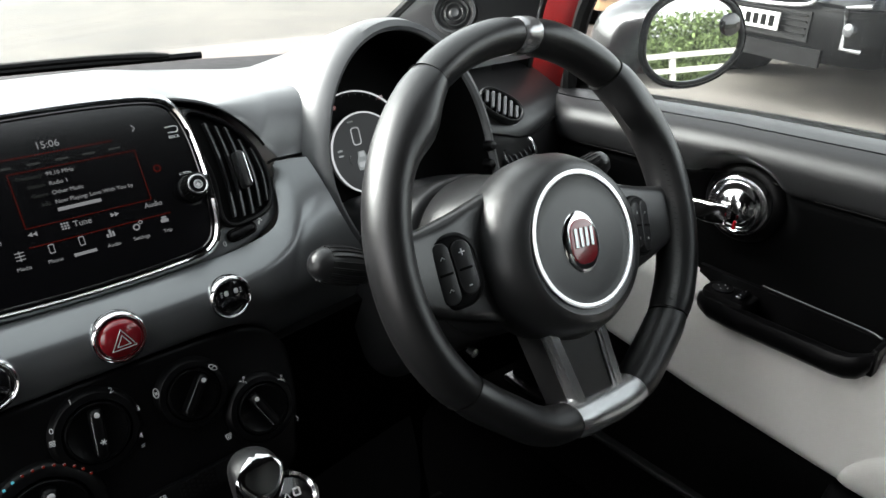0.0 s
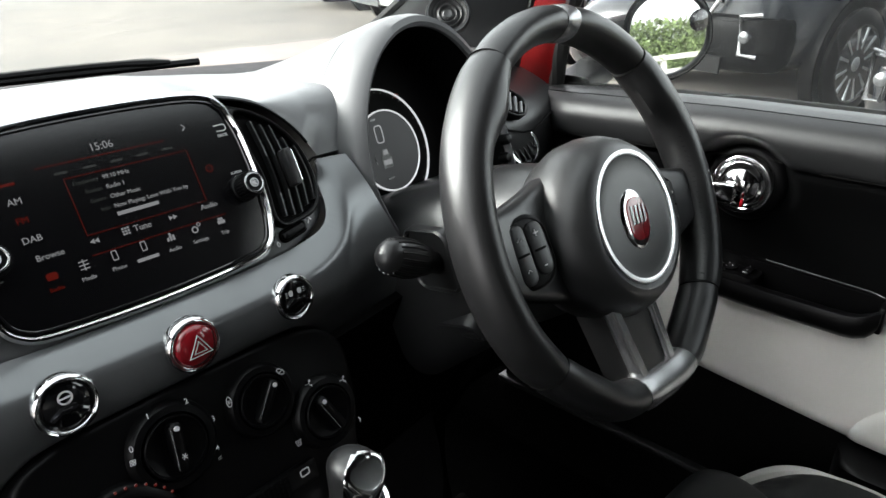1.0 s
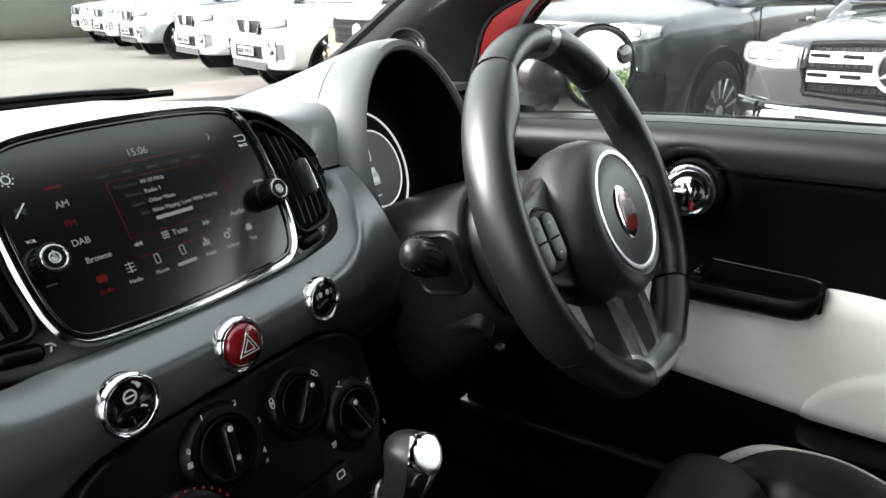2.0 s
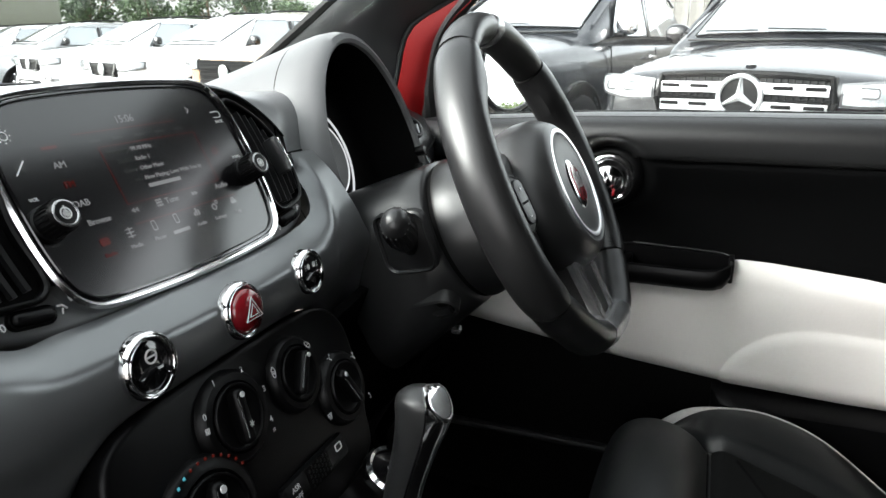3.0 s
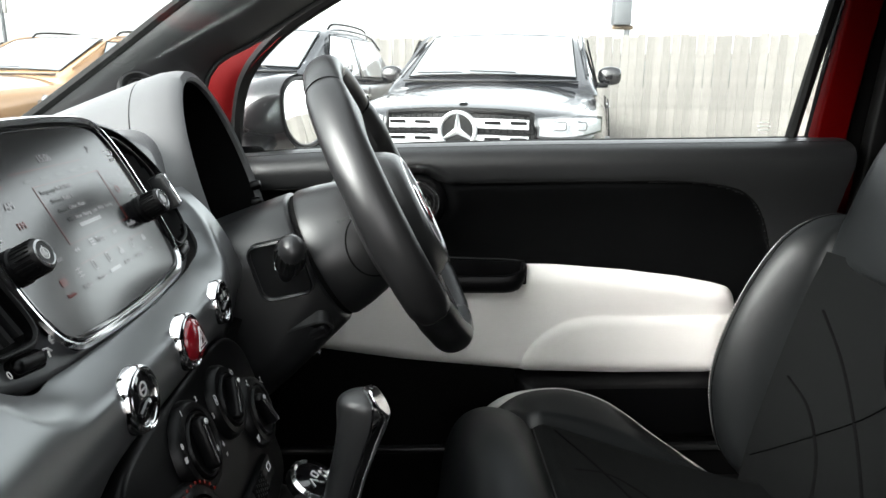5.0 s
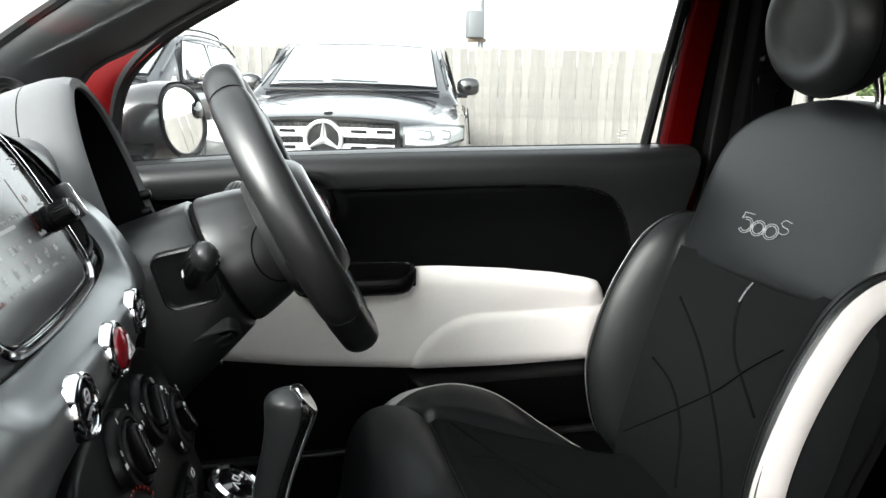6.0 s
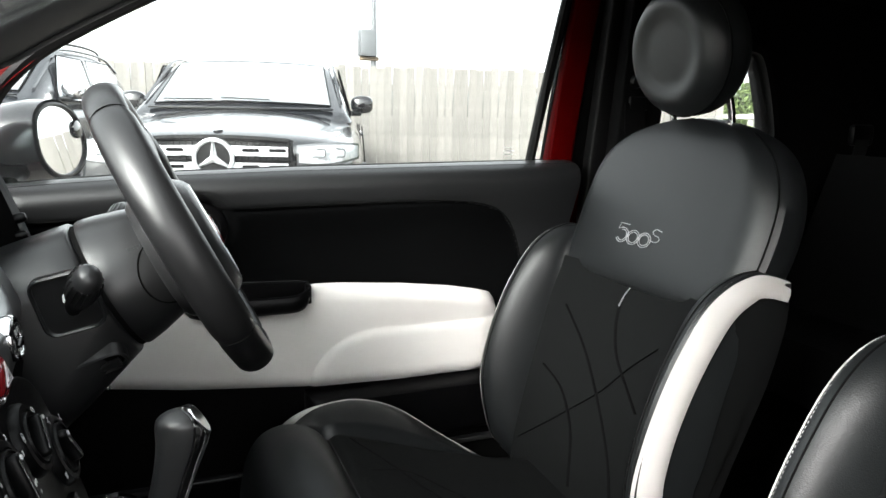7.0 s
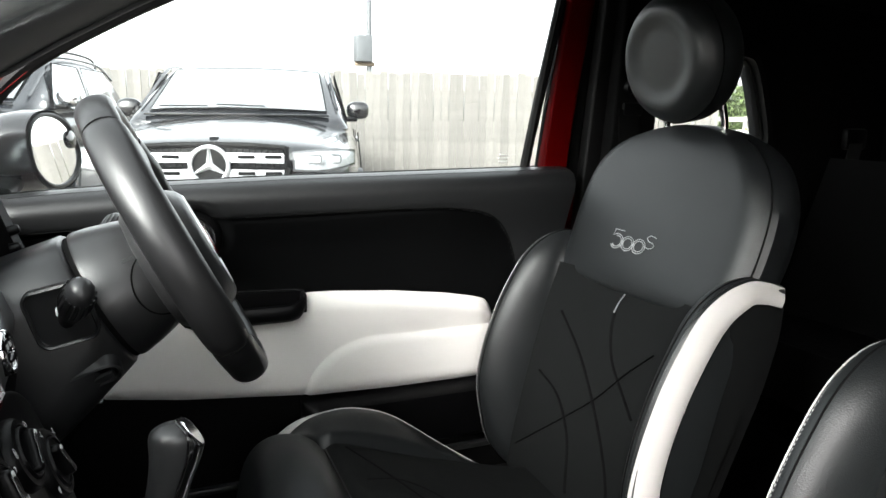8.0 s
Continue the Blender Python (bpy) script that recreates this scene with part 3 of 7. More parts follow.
def pad_row(i):
    x, v0 = LIP[i]
    ax = abs(x)
    f = i / (len(LIP) - 1)
    p = SCR @ Vector((x, v0, 0.001))
    p = p.lerp(Vector((x, 0.637, 1.0165)), step(0.186, 0.200, x)) + Vector((0, 0.012 * step(0.170, 0.195, -x), 0))
    xe = x + (0.03 if x > 0 else -0.03) * step(0.13, 0.2, ax)
    out = step(0.10, 0.16, ax)
    crease = Vector((xe, lerp(p.y + 0.016, 0.652, out), lerp(p.z + 0.003, 1.079, out)))
    end = Vector((xe * 1.05, 0.900 - 0.05 * (xe / 0.7) ** 2, 1.075 - 0.020 * step(0.10, 0.24, x)))
    q = [p, p + Vector((0, 0.001, 0.003))]
    fa_, fb_ = p.lerp(crease, 0.35), crease.lerp(end, 0.16)
    q += [p.lerp(crease, t) for t in (0.12, 0.24)]
    q += [fa_ * (1 - t) ** 2 + crease * (2 * t * (1 - t)) + fb_ * t * t for t in (0.0, 0.15, 0.3, 0.42, 0.54, 0.66, 0.8, 1.0)]
    q += [crease.lerp(end, t) + Vector((0, 0, 0.004 * math.sin(math.pi * (t - 0.16)))) for t in (0.3, 0.45, 0.6, 0.72, 0.85)]
    ledge = crease.lerp(end, 0.88)
    q += [ledge + Vector((0, 0.002, -0.004)), end + Vector((0, 0, -0.003)), end + Vector((0, 0.004, -0.02))]
    return q


part("upper_pad", loft([pad_row(i) for i in range(len(LIP))], closed=False), M["pad"], dash, "soft satin grey pad")
part("pad_joint", tube([(0.190, 0.632, 1.0155), (0.198, 0.636, 1.016), (0.232, 0.637, 1.0155), (0.262, 0.637, 1.0155)], 0.0014, 6), M["dark"], dash)
part("pad_edge", tube([pad_row(i)[0] for i in range(4, len(LIP) - 3)], 0.0013, 6), M["dark"], dash)

part("dash_core", box(0.87, 0.06, 0.042, 0.004, T(-0.265, 0.624, 0.922)), M["dark"], dash)

# knee panel and lower dash, the footwell's shade put into a near-black colour
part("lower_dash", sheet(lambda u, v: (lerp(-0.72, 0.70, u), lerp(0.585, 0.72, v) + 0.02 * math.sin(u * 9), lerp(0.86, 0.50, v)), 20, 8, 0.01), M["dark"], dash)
part("corner_pod", sheet(lambda u, v: (lerp(0.475, 0.705, u), 0.672 - 0.035 * math.sin(math.pi * u) * math.sin(math.pi * min(1, v * 1.25)) ** 0.7 + 0.10 * step(0.62, 1.0, v) + 0.02 * step(0.3, 0.0, v), lerp(0.84, 1.068, v) - 0.02 * step(0.7, 1.0, v) * u), 24, 24, 0.01), M["trim"], dash, "dark rounded corner of the dashboard")
part("corner_groove", tube([(lerp(0.485, 0.69, i / 10), 0.636 + 0.032 * (2 * i / 10 - 1) ** 2, 0.972 + 0.006 * math.sin(i)) for i in range(11)], 0.0015, 5), M["dark"], dash)
part("corner_shelf", sheet(lambda u, v: (lerp(0.46, 0.70, u), lerp(0.74, 0.90, v), 1.052 + 0.015 * v), 8, 6, 0.01), M["pad"], dash)

# driver's corner vents
vm = basis((0.572, 0.640, 0.944), (0.96, -0.2, 0), (0.1, 0.45, 0.9))
cv = part("corner_vent", lathe([(0.0225, -0.014), (0.0230, 0.002), (0.0245, 0.0045), (0.0272, 0.0040), (0.0285, 0.000), (0.0285, -0.014)], 40, vm), M["chrome"], dash, "round corner vent with a chrome ring")
part("vent_back", lathe([(0, -0.012), (0.025, -0.012), (0.025, -0.014), (0, -0.014)], 24, vm), M["dark"], cv)
for i in range(5):
    part("slat", box(0.0026, 0.040 * math.cos((i - 2) * 0.5), 0.009, 0.0008, vm @ turn(24, "Z") @ T((i - 2) * 0.0085, 0, -0.003)), M["trim"], cv)
vm = basis((0.548, 0.655, 1.012), (0.93, -0.32, -0.10), (0.30, 0.55, 0.80))
dv = part("defrost_vent", frame_ring(ellipse(0.034, 0.019, 36, p=2.6), ellipse(0.030, 0.0155, 36, p=2.6), -0.010, 0.003, 0.0015, vm @ turn(-28, "Z")), M["trim"], dash, "slanted oval defroster vent")
part("vent_back", prism(ellipse(0.031, 0.0165, 36, p=2.6), -0.010, -0.006, 0, vm @ turn(-28, "Z")), M["dark"], dv)
for i in range(6):
    part("slat", box(0.0040, 0.028 * math.cos((i - 2.5) * 0.36), 0.006, 0.0012, vm @ turn(-28, "Z") @ T((i - 2.5) * 0.0092, 0, 0.0005) @ turn(16, "Z")), M["pad"], dv)

# ---- centre screen ----
unit = thing("touchscreen", SCR.copy(), "wide glossy black touchscreen radio with chrome surround showing Radio 1", "touchscreen")
BEZ = outline2([(-0.1180, 0.045), (-0.1160, 0.076), (-0.1075, 0.099), (-0.090, 0.1080), (-0.05, 0.1115), (0.0, 0.1125), (0.05, 0.1115), (0.09, 0.1080), (0.1075, 0.099), (0.1160, 0.076), (0.1180, 0.045), (0.1170, 0.010), (0.1125, -0.016), (0.1030, -0.0315), (0.080, -0.0380), (0.0, -0.0410), (-0.080, -0.0380), (-0.1030, -0.0315), (-0.1125, -0.016), (-0.1170, 0.010)], 120)[::-1]
part("chrome_surround", frame_ring(inset(BEZ, -0.0062), inset(BEZ, -0.0002), -0.01, 0.0046, 0.0022), M["chrome"], unit, "bright chrome surround")
part("bezel", frame_ring(inset(BEZ, 0.0008), inset(BEZ, 0.0035), -0.01, 0.0032, 0.0008), M["gloss"], unit)
part("glass_panel", prism(inset(BEZ, 0.003), -0.02, 0.001, 0.0008), M["screen"], unit, "black screen glass", False)


def quad(x0, y0, x1, y1, z=0.0014):
    return loft([[Vector((x, y, zz)) for x, y in ((x0, y0), (x1, y0), (x1, y1), (x0, y1))] for zz in (z - 0.0003, z)])


def say(words, x, y, size, mat="lcd", align="CENTER"):
    writing("lettering", words, size * 0.9, M[mat], unit, T(x, y, 0.0014), align=align)


say("15:06", 0.0, 0.0855, 0.0095)
say("AM", -0.073, 0.059, 0.0078)
say("FM", -0.073, 0.0445, 0.0078, "lcdred")
say("DAB", -0.072, 0.030, 0.0078)
say("Browse", -0.065, 0.0155, 0.0072)
say("Tune", 0.006, 0.016, 0.0078)
say("Audio", 0.066, 0.0165, 0.0072)
say("99.10 MHz", -0.0085, 0.0615, 0.0054, align="LEFT")
say("Radio 1", -0.0085, 0.0535, 0.0054, align="LEFT")
say("Other Music", -0.0085, 0.0455, 0.0054, align="LEFT")
say("Now Playing: Love With You by", -0.0085, 0.0375, 0.0054, align="LEFT")
part("text_bar", quad(-0.0085, 0.0295, 0.026, 0.0325), M["lcd"], unit)
for w, yy in (("Frequency", 0.0615), ("Station", 0.0535), ("Genre", 0.0455), ("Info", 0.0375)):
    say(w, -0.0115, yy, 0.0052, "lcdgrey", "RIGHT")
for i, w in enumerate(("Radio", "Media", "Phone", None, "Audio", "Settings", "Trip")):
    x = -0.0695 + 0.0234 * i
    mat = "lcdred" if i == 0 else "lcd"
    if w:
        say(w, x, -0.0092, 0.005, mat)
    else:
        part("text_bar", quad(x - 0.009, -0.0105, x + 0.009, -0.0078), M["lcd"], unit)
    if i == 0:
        part("icon", prism(rrect(0.008, 0.0055, 0.0015, 3, x, 0.0005), 0.0011, 0.0014), M["lcdred"], unit)
    elif i == 1:
        for k in range(3):
            part("icon", quad(x - 0.0035, -0.002 + 0.0028 * k, x + 0.0035, -0.0012 + 0.0028 * k), M["lcd"], unit)
        part("icon", quad(x - 0.0004, -0.003, x + 0.0004, 0.0055), M["lcd"], unit)
    elif i in (2, 3):
        part("icon", frame_ring(rrect(0.0045, 0.008, 0.001, 3, x, 0.001), rrect(0.0032, 0.0062, 0.0006, 3, x, 0.001), 0.0011, 0.0014), M["lcd"], unit)
    elif i == 4:
        for k, h in enumerate((0.003, 0.0065, 0.0045)):
            part("icon", quad(x - 0.0036 + 0.0025 * k, -0.002, x - 0.0018 + 0.0025 * k, -0.002 + h), M["lcd"], unit)
    elif i == 5:
        for dx, dy, r in ((-0.0015, -0.0005, 0.003), (0.003, 0.003, 0.0018)):
            part("icon", frame_ring(ellipse(r, r, 16, x + dx, dy + 0.001), ellipse(r * 0.6, r * 0.6, 16, x + dx, dy + 0.001), 0.0011, 0.0014), M["lcd"], unit)
    else:
        part("icon", prism(rrect(0.007, 0.003, 0.0008, 3, x, 0.0), 0.0011, 0.0014), M["lcd"], unit)
        part("icon", prism(rrect(0.0045, 0.0022, 0.0006, 3, x, 0.0028), 0.0011, 0.0014), M["lcd"], unit)
part("red_rule", quad(-0.052, 0.0785, 0.05, 0.0791), M["lcdred"], unit)
part("red_rule", quad(-0.038, 0.0055, 0.078, 0.0061), M["lcdred"], unit)
part("red_rule", frame_ring(rrect(0.102, 0.046, 0.0006, 2, 0.015, 0.044), rrect(0.101, 0.045, 0.0004, 2, 0.015, 0.044), 0.0011, 0.0014), M["lcdred"], unit)
for i in range(5):
    part("text_bar", quad(-0.041 + 0.0215 * i, 0.0708, -0.031 + 0.0215 * i, 0.0728), M["lcdgrey"], unit)
part("text_bar", quad(-0.08, 0.0712, -0.068, 0.0732), M["lcdred"], unit)
for s, cx in ((-1, -0.032), (1, 0.032)):
    for k in (0, 1):
        part("icon", loft([[Vector((cx + s * (0.0035 * k - 0.003), 0.016 + 0.002, z)), Vector((cx + s * (0.0035 * k - 0.003), 0.016 - 0.002, z)), Vector((cx + s * (0.0035 * k + 0.0005), 0.016, z))] for z in (0.0011, 0.0014)]), M["lcd"], unit)
for k in range(9):
    part("icon", quad(-0.0105 + 0.0022 * (k % 3), 0.0135 + 0.0022 * (k // 3), -0.009 + 0.0022 * (k % 3), 0.015 + 0.0022 * (k // 3)), M["lcd"], unit)
part("icon", tube([(0.0695, 0.089, 0.0014), (0.072, 0.0862, 0.0014), (0.0695, 0.0834, 0.0014)], 0.0005, 4), M["lcd"], unit)
part("icon", tube(curve_pts([(0.099, 0.0765, 0.0014), (0.1075, 0.0765, 0.0014), (0.1075, 0.0815, 0.0014), (0.0975, 0.0815, 0.0014)], 12), 0.0005, 4), M["print"], unit)
say("BACK", 0.1035, 0.0722, 0.0042, "print")
say("SCROLL", 0.1025, 0.0375, 0.0036, "print")
say("TUNE", 0.1035, 0.0335, 0.0036, "print")
say("VOL", -0.1035, 0.0395, 0.004, "print")
for x, y in ((-0.1015, 0.084), (0.0795, 0.047)):
    part("icon", frame_ring(ellipse(0.0033, 0.0033, 20, x, y), ellipse(0.0024, 0.0024, 20, x, y), 0.0011, 0.0014), M["print"] if x < 0 else M["lcdred"], unit)
for i in range(8):
    a = math.tau * i / 8
    part("icon", quad(-0.1015 + 0.0048 * math.cos(a) - 0.0005, 0.084 + 0.0048 * math.sin(a) - 0.0005, -0.1015 + 0.0048 * math.cos(a) + 0.0005, 0.084 + 0.0048 * math.sin(a) + 0.0005), M["print"], unit)
part("icon", tube([(-0.106, 0.057, 0.0014), (-0.097, 0.066, 0.0014)], 0.0005, 4), M["print"], unit)
part("icon", loft([[Vector((-0.105, 0.0598, z)), Vector((-0.1015, 0.0598, z)), Vector((-0.098, 0.0572, z)), Vector((-0.098, 0.0665, z)), Vector((-0.1015, 0.0635, z)), Vector((-0.105, 0.0635, z))] for z in (0.0011, 0.0013)]), M["lcdgrey"], unit)
for s, y0 in ((-1, 0.022), (1, 0.0225)):
    km = T(s * 0.1035, y0, 0.001)
    k = part("rotary_knob", lathe([(0.0, 0), (0.0125, 0), (0.0125, 0.003), (0.0112, 0.004), (0.0108, 0.018), (0.0098, 0.0205), (0.008, 0.0208), (0, 0.0205)], 36, km), M["black"], unit, "small ribbed black knob")
    part("knob_ring", lathe([(0.0072, 0.0206), (0.0080, 0.0214), (0.0088, 0.0212), (0.0094, 0.0204)], 32, km), M["satin"], k)
    part("icon", lathe([(0.0030, 0.0206), (0.0036, 0.0211), (0.0042, 0.0206)], 24, km), M["print"], k)
    part("icon", lathe([(0, 0.0207), (0.0014, 0.021), (0.0015, 0.0206)], 12, km) if s > 0 else quad(s * 0.1035 - 0.0004, y0 + 0.001, s * 0.1035 + 0.0004, y0 + 0.005, 0.0222), M["print"], k)
    for i in range(24):
        a = math.tau * i / 24
        part("rib", box(0.0012, 0.0009, 0.013, 0.0002, km @ turn(math.degrees(a), "Z") @ T(0.0111, 0, 0.0115), 1), M["black"], k)
    part("text_bar", quad(s * 0.1035 - 0.004, 0.0068, s * 0.1035 + 0.004, 0.0078), M["lcdgrey"], unit)

# ---- air vents beside the screen ----
def bend(bm):
    """Curve a piece of the vent back towards its outer end, like the panel."""
    for v in bm.verts:
        v.co.z -= 0.006 * step(0.10, 0.195, abs(v.co.x))
    return bm


VENT = outline2([(0.120, 0.087), (0.150, 0.078), (0.173, 0.052), (0.180, 0.018), (0.172, -0.010), (0.148, -0.018), (0.126, -0.014), (0.128, 0.03)], 56)[::-1]
for s in (1, -1):
    vent = thing("air_vent", SCR.copy(), "black D-shaped air vent with curved slats and a tab", "air vent", "vents beside the screen")
    ol = VENT if s > 0 else [(-x, y) for x, y in VENT][::-1]
    part("rim", bend(frame_ring(inset(ol, -0.004), ol, -0.02, 0.004, 0.0015)), M["black"], vent)
    part("duct", bend(prism(ol, -0.045, -0.0035)), M["dark"], vent)
    for i in range(5):
        x0 = 0.1345 + 0.0095 * i
        top, bot = smooth_table([(0.12, 0.084), (0.15, 0.074), (0.173, 0.048)], x0), smooth_table([(0.12, -0.012), (0.15, -0.015), (0.172, -0.006)], x0)
        pts = [Vector((s * (x0 + 0.004 * math.sin(math.pi * j / 12)), lerp(bot, top, j / 12), 0.0)) for j in range(13)]
        part("slat", bend(loft([[p + Vector((s * dx, 0, dz)) for dx, dz in ((-0.001, -0.012), (0.001, -0.012), (0.0022, 0.002), (-0.0003, 0.003))] for p in pts])), M["trim"], vent)
    tab = part("tab", bend(box(0.0085, 0.036, 0.016, 0.003, T(s * 0.1535, 0.028, 0.010))), M["trim"], vent)
    part("tab_edge", bend(box(0.0022, 0.031, 0.002, 0.0009, T(s * 0.1562, 0.028, 0.0182))), M["chrome"], tab)
    slot = part("thumbwheel", box(0.028, 0.0095, 0.009, 0.0042, T(s * 0.1385, -0.0290, -0.004) @ turn(s * 9, "Z"), 3), M["black"], vent)
    part("slot_rim", frame_ring(rrect(0.031, 0.0125, 0.006, 5), rrect(0.0285, 0.010, 0.0048, 5), -0.006, -0.0012, 0.0006, T(s * 0.1385, -0.0290, -0.002) @ turn(s * 9, "Z")), M["dark"], slot)
    writing("lettering", "0", 0.007, M["print"], vent, T(s * 0.1385 - 0.0205, -0.0360 if s > 0 else -0.029, -0.003))
    ix, iy = s * 0.1385 + 0.0195, -0.0235 if s > 0 else -0.031
    part("icon", tube([(ix - 0.003, iy + 0.003, -0.003), (ix + 0.0005, iy + 0.0025, -0.003), (ix + 0.003, iy - 0.0005, -0.003)], 0.0008, 5), M["print"], vent)
    part("icon", tube([(ix - 0.0015, iy - 0.003, -0.003), (ix + 0.0002, iy + 0.0005, -0.003)], 0.0007, 5), M["print"], vent)

# ---- round buttons on the fascia ----
def round_button(name, x, z, r, label, hazard=False):
    y = fascia_y(x, z) - 0.006
    m = basis((x, y, z), (1, 0.1 * x, 0), (0, 0.16, 0.98))
    b = thing(name, m, label, "button", "round buttons on the fascia")
    part("chrome_ring", lathe([(r * 1.07, -0.004), (r * 1.07, 0.001), (r * 1.03, 0.0040), (r * 0.97, 0.0052), (r * 0.92, 0.0046), (r * 0.90, 0.0040), (r * 0.87, 0.0050), (r * 0.83, 0.0042), (r * 0.81, 0.001), (r * 0.80, -0.004)], 56), M["chrome"], b, "bright chrome ring")
    if hazard:
        part("cap", lathe([(r * 0.80, -0.003), (r * 0.80, 0.0055), (r * 0.73, 0.0086), (r * 0.45, 0.0114), (0, 0.0126)], 40), M["redbutton"], b, "glossy red cap")
        for k in (0.52, 0.28):
            tri = [Vector((r * k * math.cos(radians(a)), r * k * math.sin(radians(a)) - r * 0.05, 0.0125 - 0.001 * k)) for a in (90, 210, 330)]
            part("triangle", tube(tri, 0.00055, 6, closed=True), M["print"], b)
    else:
        part("cap", lathe([(r * 0.80, -0.003), (r * 0.80, 0.002), (r * 0.68, 0.0036), (0, 0.0044)], 40), M["gloss"], b)
        part("rocker", tube([(-r * 0.55, -r * 0.32, 0.005), (-r * 0.2, -r * 0.12, 0.0062), (r * 0.25, -r * 0.12, 0.0062), (r * 0.55, -r * 0.34, 0.005)], 0.0022, 8), M["gloss"], b)
        part("icon", frame_ring(ellipse(r * 0.24, r * 0.24, 20, 0, r * 0.30), ellipse(r * 0.18, r * 0.18, 20, 0, r * 0.30), 0.0044, 0.0049), M["print"], b) if name == "steering_mode_button" else [part("icon", prism(rrect(r * 0.2, r * 0.26, r * 0.08, 3, dx * r, r * 0.28), 0.0044, 0.0049), M["print"], b) for dx in (-0.24, 0.24)]
        part("icon", quad(-r * 0.2, r * 0.27, r * 0.2, r * 0.33, 0.005), M["print"], b) if name == "steering_mode_button" else [part("icon", quad(dx * r - r * 0.1, r * (0.15 + 0.1 * k), dx * r, r * (0.18 + 0.1 * k), 0.005), M["print"], b) for dx in (-0.42, 0.52) for k in range(3)]
    return b


round_button("hazard_button", 0.0, 0.927, 0.0215, "red hazard warning button in a chrome ring", True)
round_button("fog_lamp_button", 0.100, 0.928, 0.0195, "black fog lamp button in a chrome ring")
round_button("steering_mode_button", -0.098, 0.924, 0.0215, "black steering mode button in a chrome ring")

# ---- heater controls ----
CLM = basis((0.0, 0.541, 0.853), (1, 0, 0), (0, 0.33, 0.944))
clim = thing("heater_panel", CLM.copy(), "black heater control panel with four rotary knobs", "heater controls")
CO = outline2([(-0.155, -0.02), (-0.150, 0.018), (-0.125, 0.038), (-0.06, 0.044), (0.06, 0.044), (0.115, 0.038), (0.142, 0.016), (0.146, -0.02), (0.135, -0.075), (0.10, -0.12), (-0.10, -0.12), (-0.140, -0.075)], 72)[::-1]
part("backplate", prism(CO, -0.045, 0.0, 0.006), M["black"], clim)
KN = [(-0.036, 0.002, 0.0262, -6), (0.046, 0.000, 0.0238, -38), (0.103, -0.040, 0.0250, 24), (-0.088, -0.05, 0.033, -15)]
for x, y, r, ang in KN:
    part("collar", lathe([(r * 1.42, -0.002), (r * 1.37, 0.0045), (r * 1.25, 0.0080), (r * 1.05, 0.0086), (r * 1.00, 0.0070), (r * 0.985, -0.002)], 48, T(x, y, 0)), M["black"], clim, "raised glossy black collar")
    k = part("knob", lathe([(r * 0.97, 0.0), (r * 0.97, 0.0095), (r * 0.945, 0.0105), (r * 0.91, 0.0105), (r * 0.88, 0.0085), (r * 0.60, 0.0060), (0, 0.0052)], 48, T(x, y, 0)), M["black"], clim, "black rotary knob with a white pointer dot")
    km = T(x, y, 0) @ turn(ang, "Z")
    part("grip", box(r * 0.40, r * 1.62, 0.015, r * 0.17, km @ T(0, 0, 0.0095), 3), M["black"], k)
    # thin silver line drawn as the highlight along one edge of the grip
    part("grip_glint", tube([km @ Vector((-r * 0.17, r * q, 0.0168)) for q in (-0.62, -0.3, 0.0, 0.3, 0.62)], 0.0006, 5), M["satin"], k)
    part("dot", lathe([(0, 0.0180), (r * 0.085, 0.0178), (r * 0.09, 0.0168)], 14, km @ T(0, r * 0.62, 0)), M["print"], k)


def clim_say(w, x, y, s=0.0068):
    writing("lettering", w, s, M["print"], clim, T(x, y, 0.0090))


def glyph(*strokes, z=0.0088, r=0.00042):
    """A small printed sign on the panel from strokes of (x, y) points."""
    for pts in strokes:
        part("icon", tube([(x, y, z) for x, y in pts], r, 5, flat=0.5), M["print"], clim)


def ring_at(x, y, rx, ry, n=14):
    return [(x + rx * math.cos(math.tau * i / n), y + ry * math.sin(math.tau * i / n)) for i in range(n + 1)]


for w, a in (("0", 64), ("1", 21), ("2", -32), ("3", -80), ("4", -121)):
    clim_say(w, -0.036 + 0.0350 * math.sin(radians(-a)), 0.002 + 0.0350 * math.cos(radians(-a)))
# fan sign, snowflake, small rear mark round the fan knob
for q in range(4):
    c = math.tau * q / 4 + 0.6
    glyph(ring_at(-0.0695 + 0.0016 * math.cos(c), 0.0075 + 0.0016 * math.sin(c), 0.0009, 0.0009, 8))
for q in range(3):
    c = math.pi * q / 3
    glyph([(-0.0355 - 0.0026 * math.cos(c), -0.0050 - 0.0026 * math.sin(c)), (-0.0355 + 0.0026 * math.cos(c), -0.0050 + 0.0026 * math.sin(c))], z=0.0174)
glyph([(-0.0080, -0.0245), (-0.0050, -0.0237)], [(-0.0080, -0.0259), (-0.0052, -0.0253)])
# air recirculation signs
glyph(ring_at(0.0155, 0.0142, 0.0022, 0.0044), [(0.0148, 0.0157), (0.0150, 0.0127), (0.0162, 0.0130), (0.0162, 0.0152)])
glyph([(x * 0.7 - y * 0.7 + 0.0683, x * 0.7 + y * 0.7 + 0.0170) for x, y in ring_at(0, 0, 0.0020, 0.0042)], [(0.0658, 0.0160), (0.0708, 0.0180)])
